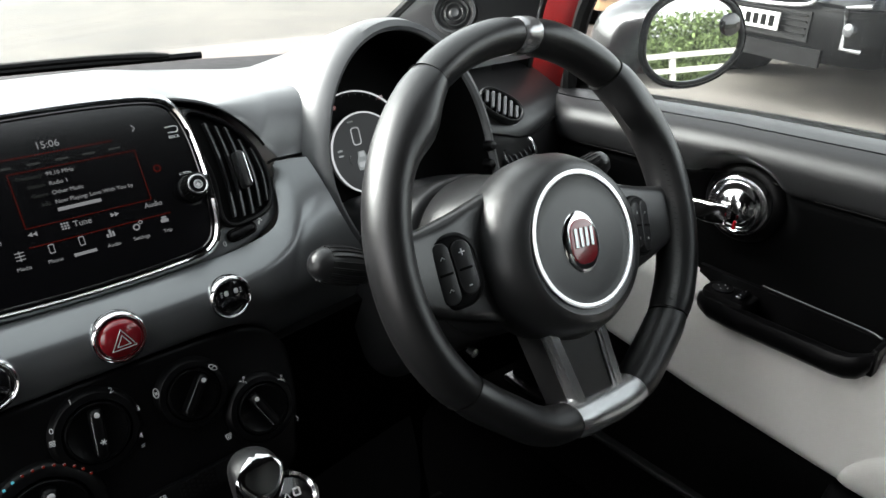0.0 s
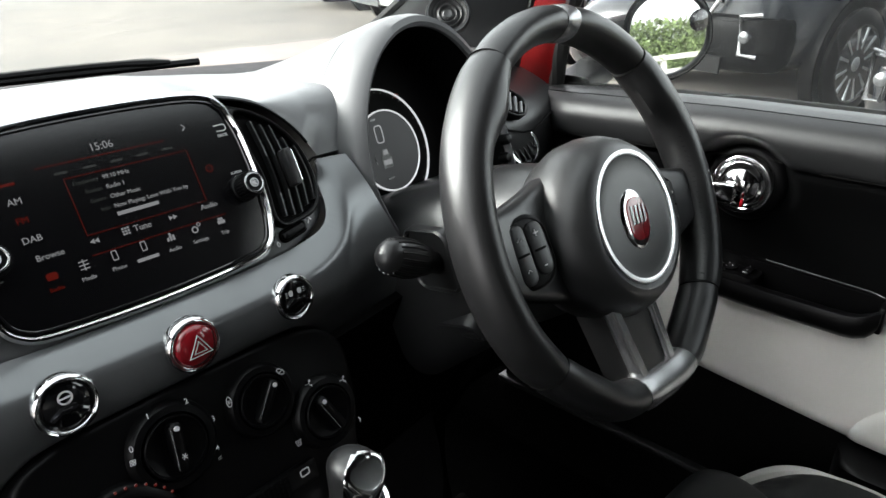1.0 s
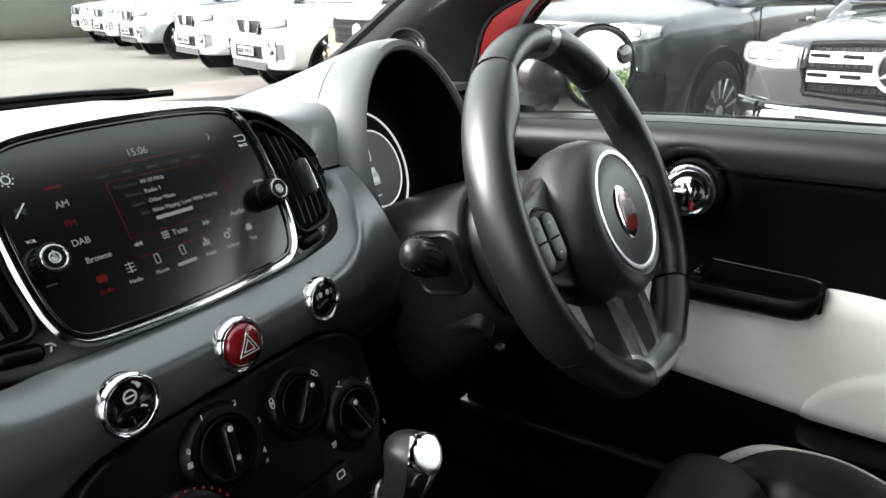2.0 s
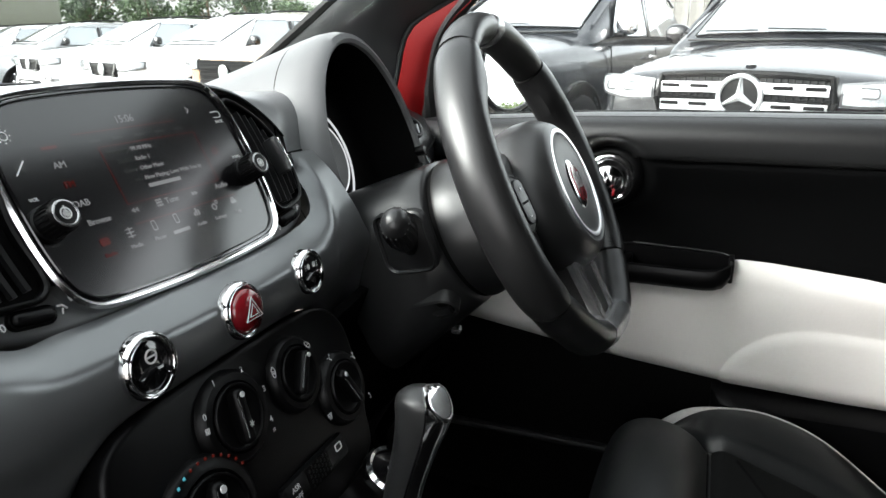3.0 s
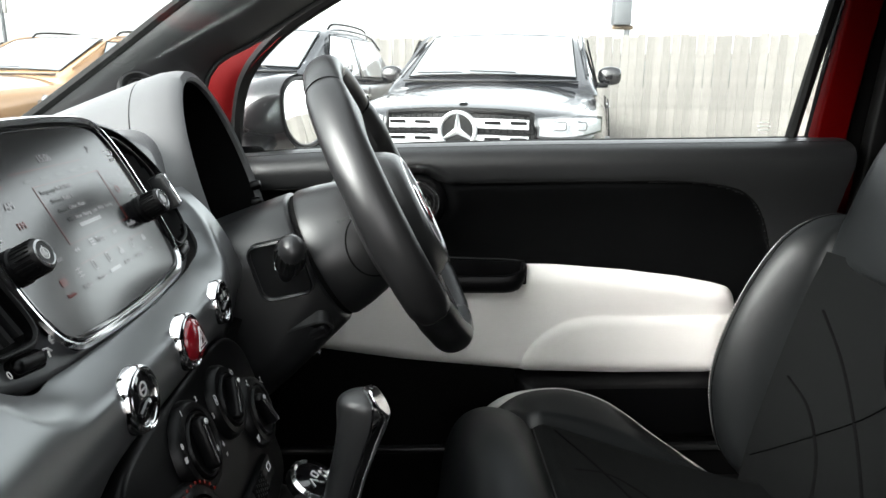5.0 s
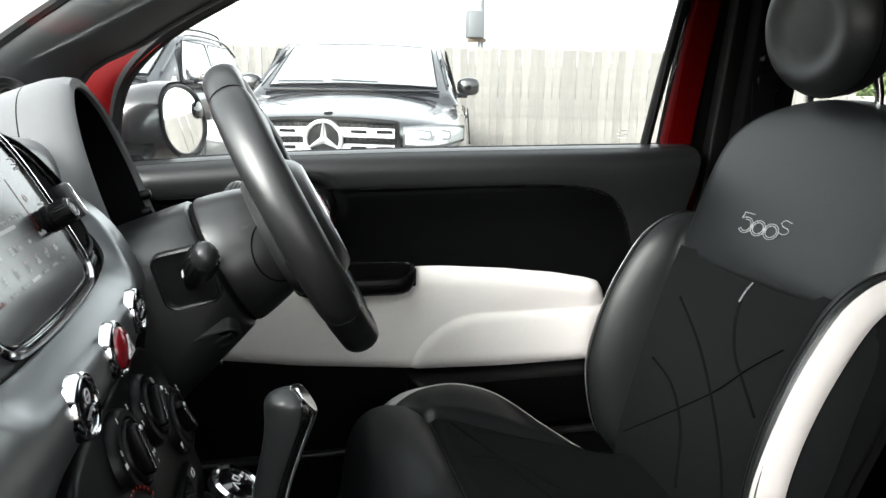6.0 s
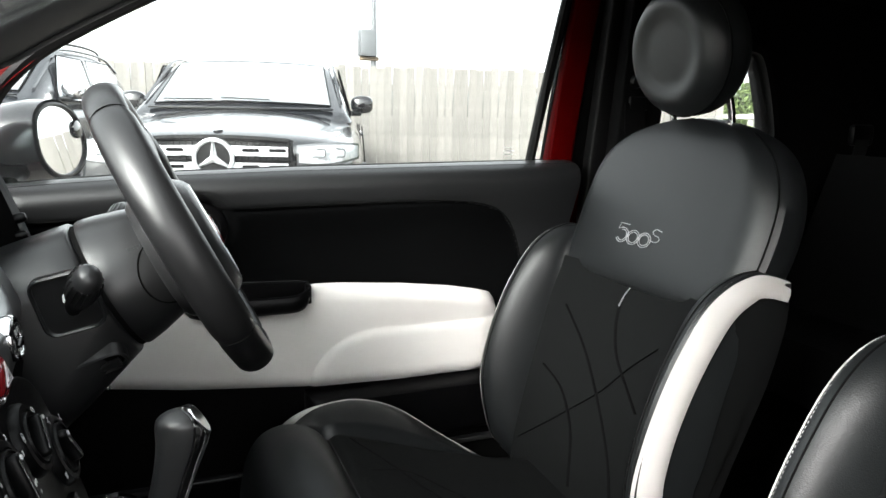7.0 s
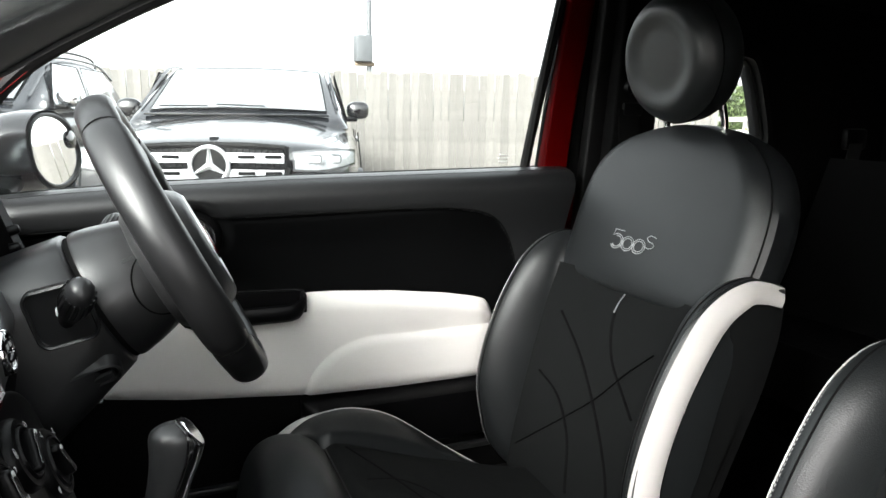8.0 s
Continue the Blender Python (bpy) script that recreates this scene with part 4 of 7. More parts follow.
# seated figures with arrows, and the screen demist sign
for fx, fy in ((0.0920, -0.0067), (0.1280, -0.0200)):
    glyph(ring_at(fx + 0.0008, fy + 0.0030, 0.0008, 0.0008, 8), [(fx, fy + 0.0018), (fx - 0.0006, fy - 0.0012), (fx + 0.0018, fy - 0.0014), (fx + 0.0020, fy - 0.0036)], [(fx - 0.0042, fy + 0.0010), (fx - 0.0018, fy + 0.0006)])
glyph([(0.0615, -0.0485), (0.0675, -0.0485), (0.0660, -0.0535), (0.0630, -0.0535), (0.0615, -0.0485)], *[[(0.0629 + 0.0016 * q, -0.0530), (0.0623 + 0.0016 * q, -0.0508), (0.0631 + 0.0016 * q, -0.0490)] for q in range(3)])
glyph([(0.1320, -0.0610), (0.1340, -0.0640), (0.1325, -0.0670)])
for i in range(13):
    a = radians(150 - 120 * i / 12)
    part("lamp_dot", box(0.0022, 0.0022, 0.0008, 0.0003, T(-0.088 + 0.0435 * math.cos(a), -0.05 + 0.0435 * math.sin(a), 0.0092), 1), M["lcdblue"] if i < 5 else M["lcdred"], clim)
swm = T(0.028, -0.082, 0.002) @ turn(0, "Z")
part("switch_strip", box(0.098, 0.022, 0.01, 0.004, swm), M["black"], clim)
part("speaker_patch", box(0.034, 0.02, 0.002, 0.001, swm @ T(0, 0, 0.0052)), M["dark"], clim)
for i in range(7):
    for j in range(4):
        part("mesh_dot", lathe([(0.0015, 0), (0.0015, 0.0006), (0, 0.0006)], 6, swm @ T(-0.0135 + 0.0045 * i, -0.007 + 0.0045 * j + 0.002 * (i % 2), 0.0062)), M["black"], clim)
writing("lettering", "ASR", 0.0065, M["print"], clim, swm @ T(-0.034, 0.004, 0.0056))
writing("lettering", "OFF", 0.0065, M["print"], clim, swm @ T(-0.034, -0.004, 0.0056))
part("icon", frame_ring(rrect(0.010, 0.007, 0.002, 3, 0.034, 0.003), rrect(0.0078, 0.005, 0.0012, 3, 0.034, 0.003), 0.0052, 0.0058, 0, swm), M["print"], clim)
# ---- instrument binnacle ----
binn = thing("instrument_binnacle", None, "grey hooded instrument binnacle with a round digital gauge", "instrument cluster")
BC = Vector((0.362, 0.60, 0.985))
BM = basis(BC, (1, 0, 0), (0, 0.30, 0.954))  # plane of the opening, z towards the driver


def arch(a, top, k=0.0, dx=0.0, n=44, legl=-0.105, legr=-0.06):
    """An arch with straight legs in the opening's plane, moved k back; top: its height in the world."""
    b = (top - BC.z) / 0.954
    loc = [(-a + 0.040 * (1 - j / 6) ** 1.5, legl * (1 - j / 6)) for j in range(6)]
    loc += [(-a * math.cos(math.pi * i / n), b * math.sin(math.pi * i / n)) for i in range(n + 1)]
    loc += [(a + 0.004 * j / 4, legr * j / 4) for j in range(1, 5)]
    return [BM @ Vector((x + dx, y, 0)) + Vector((0, k, 0)) for x, y in loc]


part("hood_rim", loft([arch(0.1115, 1.126, 0.006), arch(0.1125, 1.1275, 0.001), arch(0.116, 1.132, -0.002), arch(0.121, 1.138, 0.001), arch(0.126, 1.139, 0.012, -0.002), arch(0.130, 1.136, 0.03, -0.004), arch(0.133, 1.129, 0.052, -0.006)], closed=False), M["hood"], binn, "smooth grey hood")
part("hood_back", loft([arch(0.133, 1.1285, 0.0535, -0.006), arch(0.136, 1.119, 0.08, -0.009), arch(0.143, 1.104, 0.12, -0.014), arch(0.152, 1.089, 0.16, -0.02), arch(0.162, 1.075, 0.20, -0.026), arch(0.172, 1.062, 0.24, -0.03)], closed=False), M["hood"], binn)
part("hood_joint", loft([arch(0.1322, 1.1275, 0.0515, -0.006), arch(0.1322, 1.1275, 0.054, -0.006)], closed=False), M["dark"], binn)
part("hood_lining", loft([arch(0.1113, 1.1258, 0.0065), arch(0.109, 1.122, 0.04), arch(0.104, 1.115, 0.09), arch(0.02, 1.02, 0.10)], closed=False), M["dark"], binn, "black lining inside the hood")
part("backing", box(0.50, 0.02, 0.26, 0.005, T(0.40, 0.79, 0.925)), M["dark"], binn)
GM = basis((0.336, 0.667, 0.987), (0.99, 0.0, 0), (0, 0.34, 0.94))
part("cluster_face", prism(ellipse(0.122, 0.135, 48, 0.026, -0.01), -0.03, -0.012, 0.0, GM), M["dark"], binn)
part("display", lathe([(0, 0.0), (0.0465, 0.0), (0.0465, -0.01), (0, -0.01)], 48, GM), M["lcdface"], binn, "grey lit round display")
part("gauge_ring", lathe([(0.0462, -0.004), (0.0464, 0.0010), (0.0472, 0.0018), (0.0481, 0.0010), (0.0482, -0.001)], 56, GM), M["litring"], binn, "bright ring round the display")
part("outer_ring", lathe([(0.0728, -0.02), (0.073, -0.0095), (0.0737, -0.009), (0.0744, -0.0095), (0.0746, -0.02)], 56, GM), M["litring"], binn)
for i in range(33):
    a = radians(-40 + 260 * i / 32)
    part("tick", box(0.0045 if i % 4 == 0 else 0.0025, 0.0008, 0.0004, 0.0001, GM @ turn(math.degrees(a), "Z") @ T(0.070, 0, -0.011), 1), M["lcdgrey"], binn)
part("digit", frame_ring(rrect(0.0125, 0.0215, 0.0042, 5, -0.010, 0.021), rrect(0.0093, 0.0183, 0.0028, 5, -0.010, 0.021), 0.0, 0.0006, 0, GM), M["lcd"], binn, "lit outlined zero")
pict = part("car_sign", prism([(-0.0155, -0.019), (-0.0165, -0.008), (-0.0140, -0.004), (-0.0125, 0.003), (-0.0035, 0.003), (-0.002, -0.004), (0.0005, -0.008), (-0.0005, -0.019)][::-1], 0.0, 0.0006, 0, GM), M["lcdgrey"], binn, "lit outline of a small car seen from behind")
part("roof_mark", prism([(-0.0120, -0.0035), (-0.0110, 0.0022), (-0.005, 0.0022), (-0.004, -0.0035)][::-1], 0.0004, 0.0009, 0, GM), M["lcd"], pict)
part("body_mark", prism(rrect(0.0135, 0.0062, 0.002, 4, -0.008, -0.0125), 0.0004, 0.0009, 0, GM), M["lcd"], pict)
part("arc_mark", tube([GM @ Vector((-0.024 - 0.0015 * math.sin(math.pi * i / 6), -0.012 + 0.002 * i, 0.0004)) for i in range(7)], 0.0005, 4), M["lcdgrey"], pict)
for x, y, w in ((-0.014, 0.0385, 0.008), (-0.036, 0.008, 0.007), (-0.036, 0.002, 0.007), (-0.009, -0.032, 0.011)):
    part("text_bar", quad(x - w / 2, y - 0.0011, x + w / 2, y + 0.0011, 0.0006), M["lcdgrey"], binn).matrix_world = GM
for x, y in ((-0.024, 0.058), (0.044, 0.060)):
    part("warning_light", prism(rrect(0.007, 0.005, 0.002, 3, x, y), -0.012, -0.0112, 0, GM), M["lcdred"], binn)
for dz in (0.0, -0.024):
    kb = part("trip_button", lathe([(0.007, 0), (0.0065, 0.010), (0.005, 0.013), (0, 0.014)], 20, basis((0.474, 0.605, 0.982 + dz), (1, 0, 0), (0, 0.3, 0.95))), M["black"], binn)

# ---- steering wheel ----
WH = T(0.355, 0.397, 0.968) @ turn(63.4, "X") @ turn(-6.5, "Z") @ T(0.012, 0.003, 0.0)
wheel = thing("steering_wheel", WH.copy(), "black leather flat-bottomed steering wheel with chrome-ringed horn pad", "steering wheel")
RIM = 0.1845


def rim_at(deg):
    """Centre line of the rim; 0 at the top, clockwise."""
    a = radians(deg)
    x, y = RIM * math.sin(a), RIM * math.cos(a)
    d = abs((deg + 180) % 360 - 180)
    r = smooth_less([(0, 0.192), (60, 0.192), (90, 0.191), (112, 0.189), (125, 0.186), (135, 0.182), (145, 0.1800), (153, 0.182), (160, 0.183), (168, 0.1800), (180, 0.1775)], d)
    x, y = r * math.sin(a), r * math.cos(a)
    return Vector((x, y, 0))


def rim_part(name, a0, a1, mat, wide=0.0174, deep=0.0232, thumb=None, label="", n=None):
    n = n or max(6, int(abs(a1 - a0) / 3))
    rings = []
    for i in range(n + 1):
        a = lerp(a0, a1, i / n)
        p, t = rim_at(a), (rim_at(a + 0.5) - rim_at(a - 0.5)).normalized()
        out = Vector((t.y, -t.x, 0)) * (1 if t.cross(Vector((0, 0, 1))).dot(p) > 0 else 1)
        if out.dot(p) < 0:
            out = -out
        e = min(i, n - i)
        k = (0.93, 0.985, 1.0)[min(e, 2)]
        ring = []
        for j in range(20):
            b = math.tau * j / 20
            ro, rz = wide * k * math.cos(b), deep * k * math.sin(b)
            if thumb:
                g = math.exp(-((abs(a if a < 180 else a - 360) - thumb) / 9.0) ** 2)
                if ro < 0 and rz > -0.004:
                    ro -= 0.010 * g * max(0, math.cos(b + math.pi)) ** 0.7
                    rz += 0.004 * g
            ring.append(p + out * ro + Vector((0, 0, rz)))
        rings.append(ring)
    return part(name, loft(rings), mat, wheel, label)


rim_part("rim_top", -37.5, -2.8, M["rimleather"])
rim_part("rim_top", 4.4, 37.5, M["rimleather"])
rim_part("rim_marker", -2.6, 4.2, M["satin"], 0.0178, 0.0236, label="grey twelve o'clock band", n=6)
rim_part("rim_grip", 38, 128, M["rimleather"], 0.0188, 0.0246, 52, "leather grip with thumb rest")
rim_part("rim_grip", -38, -128, M["rimleather"], 0.0188, 0.0246, 52, "leather grip with thumb rest")
rim_part("rim_lower", 128.4, 160.2, M["rimleather"], 0.0184, 0.0240)
rim_part("rim_lower", -128.4, -168.7, M["rimleather"], 0.0184, 0.0240)
rim_part("rim_insert", 160.5, 191, M["satin"], 0.0188, 0.0243, label="satin silver lower rim insert")
for a0 in (38, 128.2, -38, -128.2):
    part("seam", lathe([(0.0172, -0.0008), (0.0190, 0.0), (0.0172, 0.0008)], 20, Matrix.Translation(rim_at(a0)) @ Matrix.Rotation(radians(-a0 + 90), 4, "Z") @ turn(90, "X"), sy=1.2), M["dark"], wheel)

# hand stitching along the inner side of the grips
for s in (-1, 1):
    for i in range(34):
        a = s * lerp(58, 124, i / 33)
        p, q = rim_at(a), rim_at(a + s * 0.9)
        k, k2 = (p.length - 0.0172) / p.length, (q.length - 0.0150) / q.length
        part("stitch", tube([Vector((p.x * k, p.y * k, 0.007)), Vector((q.x * k2, q.y * k2, 0.0145))], 0.0006, 5), M["black"], wheel)

# horn pad
PADM = T(0.001, -0.014, 0.0)
pad_prof = [(0.074, -0.050), (0.086, -0.042), (0.093, -0.026), (0.0948, -0.008), (0.0925, 0.008), (0.0865, 0.021), (0.0795, 0.0300), (0.0735, 0.0340), (0.069, 0.0350), (0.0665, 0.0335), (0.05, 0.0338), (0.03, 0.0342), (0, 0.0345)]
part("horn_pad", lathe(pad_prof, 56, PADM, sx=1.04, sy=0.97), M["hub"], wheel, "rounded black horn pad")
part("chrome_ring", lathe([(0.0640, 0.0300), (0.0645, 0.0348), (0.067, 0.0358), (0.0695, 0.0352), (0.0705, 0.0300)], 64, PADM @ T(0, 0.004, 0), sx=0.975, sy=0.935), M["brightring"], wheel, "bright chrome ring")
bm_ = part("badge", lathe([(0, 0.0372), (0.014, 0.0372), (0.021, 0.0366), (0.0235, 0.0354), (0.025, 0.0325)], 40, PADM @ T(-0.006, 0.002, 0), sx=1.0, sy=1.2), M["chrome"], wheel, "chrome oval badge")
part("badge_field", prism(rrect(0.034, 0.042, 0.014, 5), 0.0371, 0.0381, 0.0008, PADM @ T(-0.006, 0.002, 0)), M["redbutton"], bm_, "dark red badge field")
for i in range(4):
    part("badge_bar", box(0.0042, 0.018, 0.0012, 0.0004, PADM @ T(-0.0164 + 0.0070 * i, 0.006, 0.0385) @ turn(-4, "Z"), 1), M["satin"], bm_)
part("horn_mark", tube(curve_pts([(-0.086, -0.004, 0.019), (-0.082, -0.008, 0.0225), (-0.078, -0.005, 0.0255)], 6), 0.0007, 5), M["dark"], wheel)

# side spokes with button pods
for s in (-1, 1):
    sp = [Vector((s * 0.182, -0.006, -0.006)), Vector((s * 0.145 - 0.004, -0.011, -0.010)), Vector((s * 0.105 - 0.006, -0.012, -0.012)), Vector((s * 0.06 - 0.006, -0.012, -0.020))]
    hh = [0.030, 0.040, 0.050, 0.062]
    part("side_spoke", loft([[p + Vector((0, y, z)) for y, z in rrect(2 * h, 0.026, 0.010, 4)] for p, h in zip(curve_pts(sp, 12), [lerp(hh[min(int(i / 4), 2)], hh[min(int(i / 4), 2) + 1], (i % 4) / 4) if i < 12 else hh[3] for i in range(13)])]), M["trim"], wheel, "dark spoke")
    pod_m = T(s * 0.1265 - 0.0055, -0.013, 0.0015) @ turn(s * 12, "Y") @ turn(-s * 6, "Z")
    pod = part("button_pod", prism(rrect(0.052, 0.066, 0.021, 6), -0.016, 0.004, 0.004, pod_m), M["black"], wheel)
    part("pod_groove", frame_ring(rrect(0.0455, 0.060, 0.0195, 6), rrect(0.0435, 0.058, 0.0185, 6), 0.003, 0.0046, 0, pod_m), M["dark"], pod)
    part("button", prism(rrect(0.017, 0.054, 0.008, 5, -s * -0.0095, 0), 0.003, 0.0056, 0.0012, pod_m), M["trim"], pod)
    part("button", prism(rrect(0.0185, 0.048, 0.009, 5, -s * 0.0095, 0.001), 0.003, 0.0064, 0.0014, pod_m), M["trim"], pod)
    for xx in (-0.0095, 0.0095):
        part("bar_mark", box(0.013, 0.0022, 0.001, 0.0004, pod_m @ T(xx, 0, 0.0064), 1), M["dark"], pod)
        for yy in (0.014, -0.014):
            glyph = ("+" if yy > 0 else "-") if s < 0 and xx > 0 else None
            if glyph:
                writing("lettering", glyph, 0.012, M["print"], pod, pod_m @ T(xx, yy, 0.0066))
            elif s > 0 and xx < 0:
                part("icon", loft([[pod_m @ Vector((xx + 0.0016 * q, yy + (0.0016 if yy > 0 else -0.0016) * (1 if q == 0 else -1), z)) for q in (-1, 1, 0)] for z in (0.0062, 0.0067)]), M["print"], pod)
            else:
                part("icon", tube([pod_m @ Vector((xx - 0.002, yy - 0.0015, 0.0062)), pod_m @ Vector((xx, yy + 0.001, 0.0064)), pod_m @ Vector((xx + 0.002, yy - 0.001, 0.0062))], 0.0005, 4), M["print"], pod)

# lower spoke: silver frame with dark inset, leaning with the rim insert
def low_mid(t):
    return lerp(-0.012, 0.0105, t), lerp(-0.073, -0.174, t)


for s in (-1, 1):
    rings, walls = [], []
    for i in range(11):
        t = i / 10
        cx, y = low_mid(t)
        hi, ho = lerp(0.0285, 0.0205, t), lerp(0.0405, 0.0345, t)
        rings.append([Vector((cx + s * x, y, 0.006 + dz)) for x, dz in ((hi, -0.006), (hi, 0.004), (hi + 0.0018, 0.0065), (ho - 0.0025, 0.0060), (ho, 0.003), (ho, -0.006))])
        walls.append([Vector((cx + s * x, y, 0.006 + dz)) for x, dz in ((hi + 0.001, -0.0055), (ho - 0.001, -0.0055), (ho + 0.003, -0.034), (hi + 0.001, -0.034))])
    part("lower_spoke", loft(rings), M["satin"], wheel, "satin silver lower spoke")
    part("spoke_side", loft(walls), M["trim"], wheel)
rings = []
for i in range(13):
    t = i / 12 * 0.92
    cx, y = low_mid(t)
    h = lerp(0.0280, 0.0200, t)
    rings.append([Vector((cx + x, y, 0.005 + dz)) for x, dz in ((-h, -0.012), (h, -0.012), (h - 0.002, 0.003), (-h + 0.002, 0.003))])
part("spoke_inset", loft(rings), M["hub"], wheel, "dark inset of the lower spoke")

# ---- steering column with stalks ----
COL = T(0.355, 0.397, 0.968) @ turn(63.4, "X")
col = thing("steering_column", COL.copy(), "dark grey steering column shroud with stalk recess", "steering column")


def shroud(z):
    t = (z + 0.112) / -0.13
    return rrect(lerp(0.176, 0.200, t), lerp(0.176, 0.222, t), lerp(0.078, 0.050, min(1, 1.6 * t)), 10, 0, lerp(-0.008, -0.020, t))


part("shroud", loft([[Vector((x, y, z)) for x, y in inset(shroud(min(z, -0.112)), d)] for z, d in ((-0.110, 0.006), (-0.1115, 0.002), (-0.114, 0.0), (-0.14, 0.0), (-0.17, 0.0), (-0.20, 0.0), (-0.24, 0.0))]), M["trim"], col, "dark grey plastic shroud")
part("rear_collar", lathe([(0.055, -0.022), (0.066, -0.026), (0.071, -0.036), (0.077, -0.055), (0.0835, -0.080), (0.087, -0.100), (0.0865, -0.1035), (0.07, -0.104)], 56, T(0.002, -0.009, 0)), M["trim"], col, "smooth collar behind the steering wheel")
part("collar_gap", lathe([(0.070, -0.103), (0.0845, -0.1035), (0.0845, -0.112), (0.070, -0.113)], 48, T(0.002, -0.009, 0)), M["dark"], col)


def collar_pt(a, z):
    r = table([(-0.100, 0.0872), (-0.080, 0.0837), (-0.055, 0.0772), (-0.036, 0.0712), (-0.026, 0.066)], z)
    return Vector((0.002 + r * math.cos(radians(a)), -0.009 + r * math.sin(radians(a)), z))


oval = [collar_pt(lerp(150, 222, i / 24), lerp(-0.030, -0.066, math.sin(math.pi * i / 24) ** 0.5)) for i in range(25)]
part("cover_joint", tube(oval, 0.0011, 5), M["dark"], col)
dots = bmesh.new()
for i in range(9):
    for j in range(2):
        lathe([(0.0011, 0), (0.0009, 0.0006), (0, 0.0007)], 6, Matrix.Translation(collar_pt(150 + 2.0 * j, -0.060 + 0.0032 * i)) @ turn(90, "Y") @ turn(180, "X"), bm=dots)
part("embossed_mark", dots, M["pillar"], col)


def to_col(p):
    return COL.inverted() @ Vector(p)


RC = to_col((0.256, 0.526, 0.917))
RX, RY = to_col((0.252, 0.495, 0.925)) - to_col((0.258, 0.557, 0.910)), to_col((0.250, 0.535, 0.955)) - to_col((0.262, 0.520, 0.880))
SM = basis(RC, RX, RY)
part("stalk_recess", frame_ring(rrect(0.066, 0.072, 0.014, 6), rrect(0.058, 0.064, 0.011, 6), -0.006, 0.005, 0.002, SM), M["trim"], col)
part("recess_floor", prism(rrect(0.060, 0.066, 0.012, 6), -0.010, 0.0005, 0.0, SM), M["trim"], col)


def stalk(name, a, b, label):
    st = thing(name, None, label, "stalk")
    a, b = Vector(a), Vector(b)
    L = (b - a).length
    zx = (b - a).normalized()
    m = basis(a, zx.cross(Vector((0, 0, 1))), (0, 0, 1))
    m = Matrix.Translation(a) @ zx.to_track_quat("Z", "Y").to_matrix().to_4x4()
    part("arm", lathe([(0.011, -0.01), (0.011, L * 0.25), (0.0145, L * 0.3), (0.016, L * 0.42)], 24, m, sx=0.8), M["black"], st)
    tip = part("tip", lathe([(0.0165, L * 0.42), (0.0172, L * 0.5), (0.018, L * 0.7), (0.0165, L * 0.88), (0.012, L * 0.97), (0.006, L * 1.0), (0, L * 1.005)], 32, m, sx=0.88), M["trim"], st, "ribbed stalk end")
    for i in range(18):
        t = math.tau * i / 18
        part("rib", tube([m @ Vector((r * 0.88 * math.cos(t), r * math.sin(t), L * k)) for k, r in ((0.50, 0.0170), (0.54, 0.0176), (0.62, 0.0180), (0.70, 0.0182), (0.78, 0.0177), (0.86, 0.0169), (0.90, 0.0155))], 0.0012, 5), M["trim"], tip)
    for i, y in enumerate((0.30, 0.36)):
        part("icon", tube([m @ Vector((-0.0135, -0.004, L * y)), m @ Vector((-0.0135, 0.004, L * y))], 0.0009, 4), M["print"], st)
    return st


stalk("light_stalk", (0.262, 0.522, 0.912), (0.155, 0.494, 0.968), "ribbed black light stalk on the steering column")
stalk("wiper_stalk", (0.45, 0.505, 0.935), (0.545, 0.475, 0.985), "ribbed black wiper stalk on the steering column")
LC = to_col((0.276, 0.513, 0.834))
LX, LY = to_col((0.264, 0.465, 0.862)) - to_col((0.272, 0.545, 0.834)), to_col((0.258, 0.512, 0.868)) - to_col((0.292, 0.498, 0.828))
LM = basis(LC, LX, LY)
part("lever_recess", frame_ring(rrect(0.088, 0.034, 0.014, 6), rrect(0.080, 0.027, 0.011, 6), -0.010, 0.007, 0.002, LM), M["trim"], col)
part("recess_floor", prism(rrect(0.082, 0.029, 0.011, 6), -0.012, 0.001, 0.0, LM), M["dark"], col)
part("lever_edge", tube([LM @ Vector((x, -0.004 - 0.003 * math.cos(x * 40), 0.004)) for x in (-0.034, -0.02, 0.0, 0.02, 0.034)], 0.006, 8, flat=0.6), M["trim"], col)
lv = thing("column_lever", None, "dark grey height lever under the steering column", "lever")
part("lever_blade", tube(curve_pts([(0.30, 0.59, 0.822), (0.275, 0.56, 0.818), (0.283, 0.515, 0.822), (0.31, 0.485, 0.828)], 14), [0.011] * 12 + [0.010, 0.008, 0.005], 10, flat=0.6), M["trim"], lv)
# ---- driver's door ----
door = thing("car_door", None, "closed car door with black trim, ivory panel and chrome handle", "car door")


def sill_z(y):
    return table([(-0.45, 1.04), (-0.30, 1.037), (0.2, 1.028), (0.4, 1.022), (0.6, 1.01), (0.72, 1.0)], y)


def rim_of_door(y, z):
    """Share of the proud border above and behind the curved crease."""
    yc = table([(0.60, -0.290), (0.78, -0.285), (0.84, -0.275), (0.90, -0.25), (0.938, -0.215), (0.954, -0.17), (0.962, -0.12)], z)
    zc = table([(-0.12, 0.9625), (0.0, 0.9655), (0.35, 0.960), (0.74, 0.943)], y)
    return max(step(-0.004, 0.006, yc - y), step(-0.004, 0.004, z - zc))


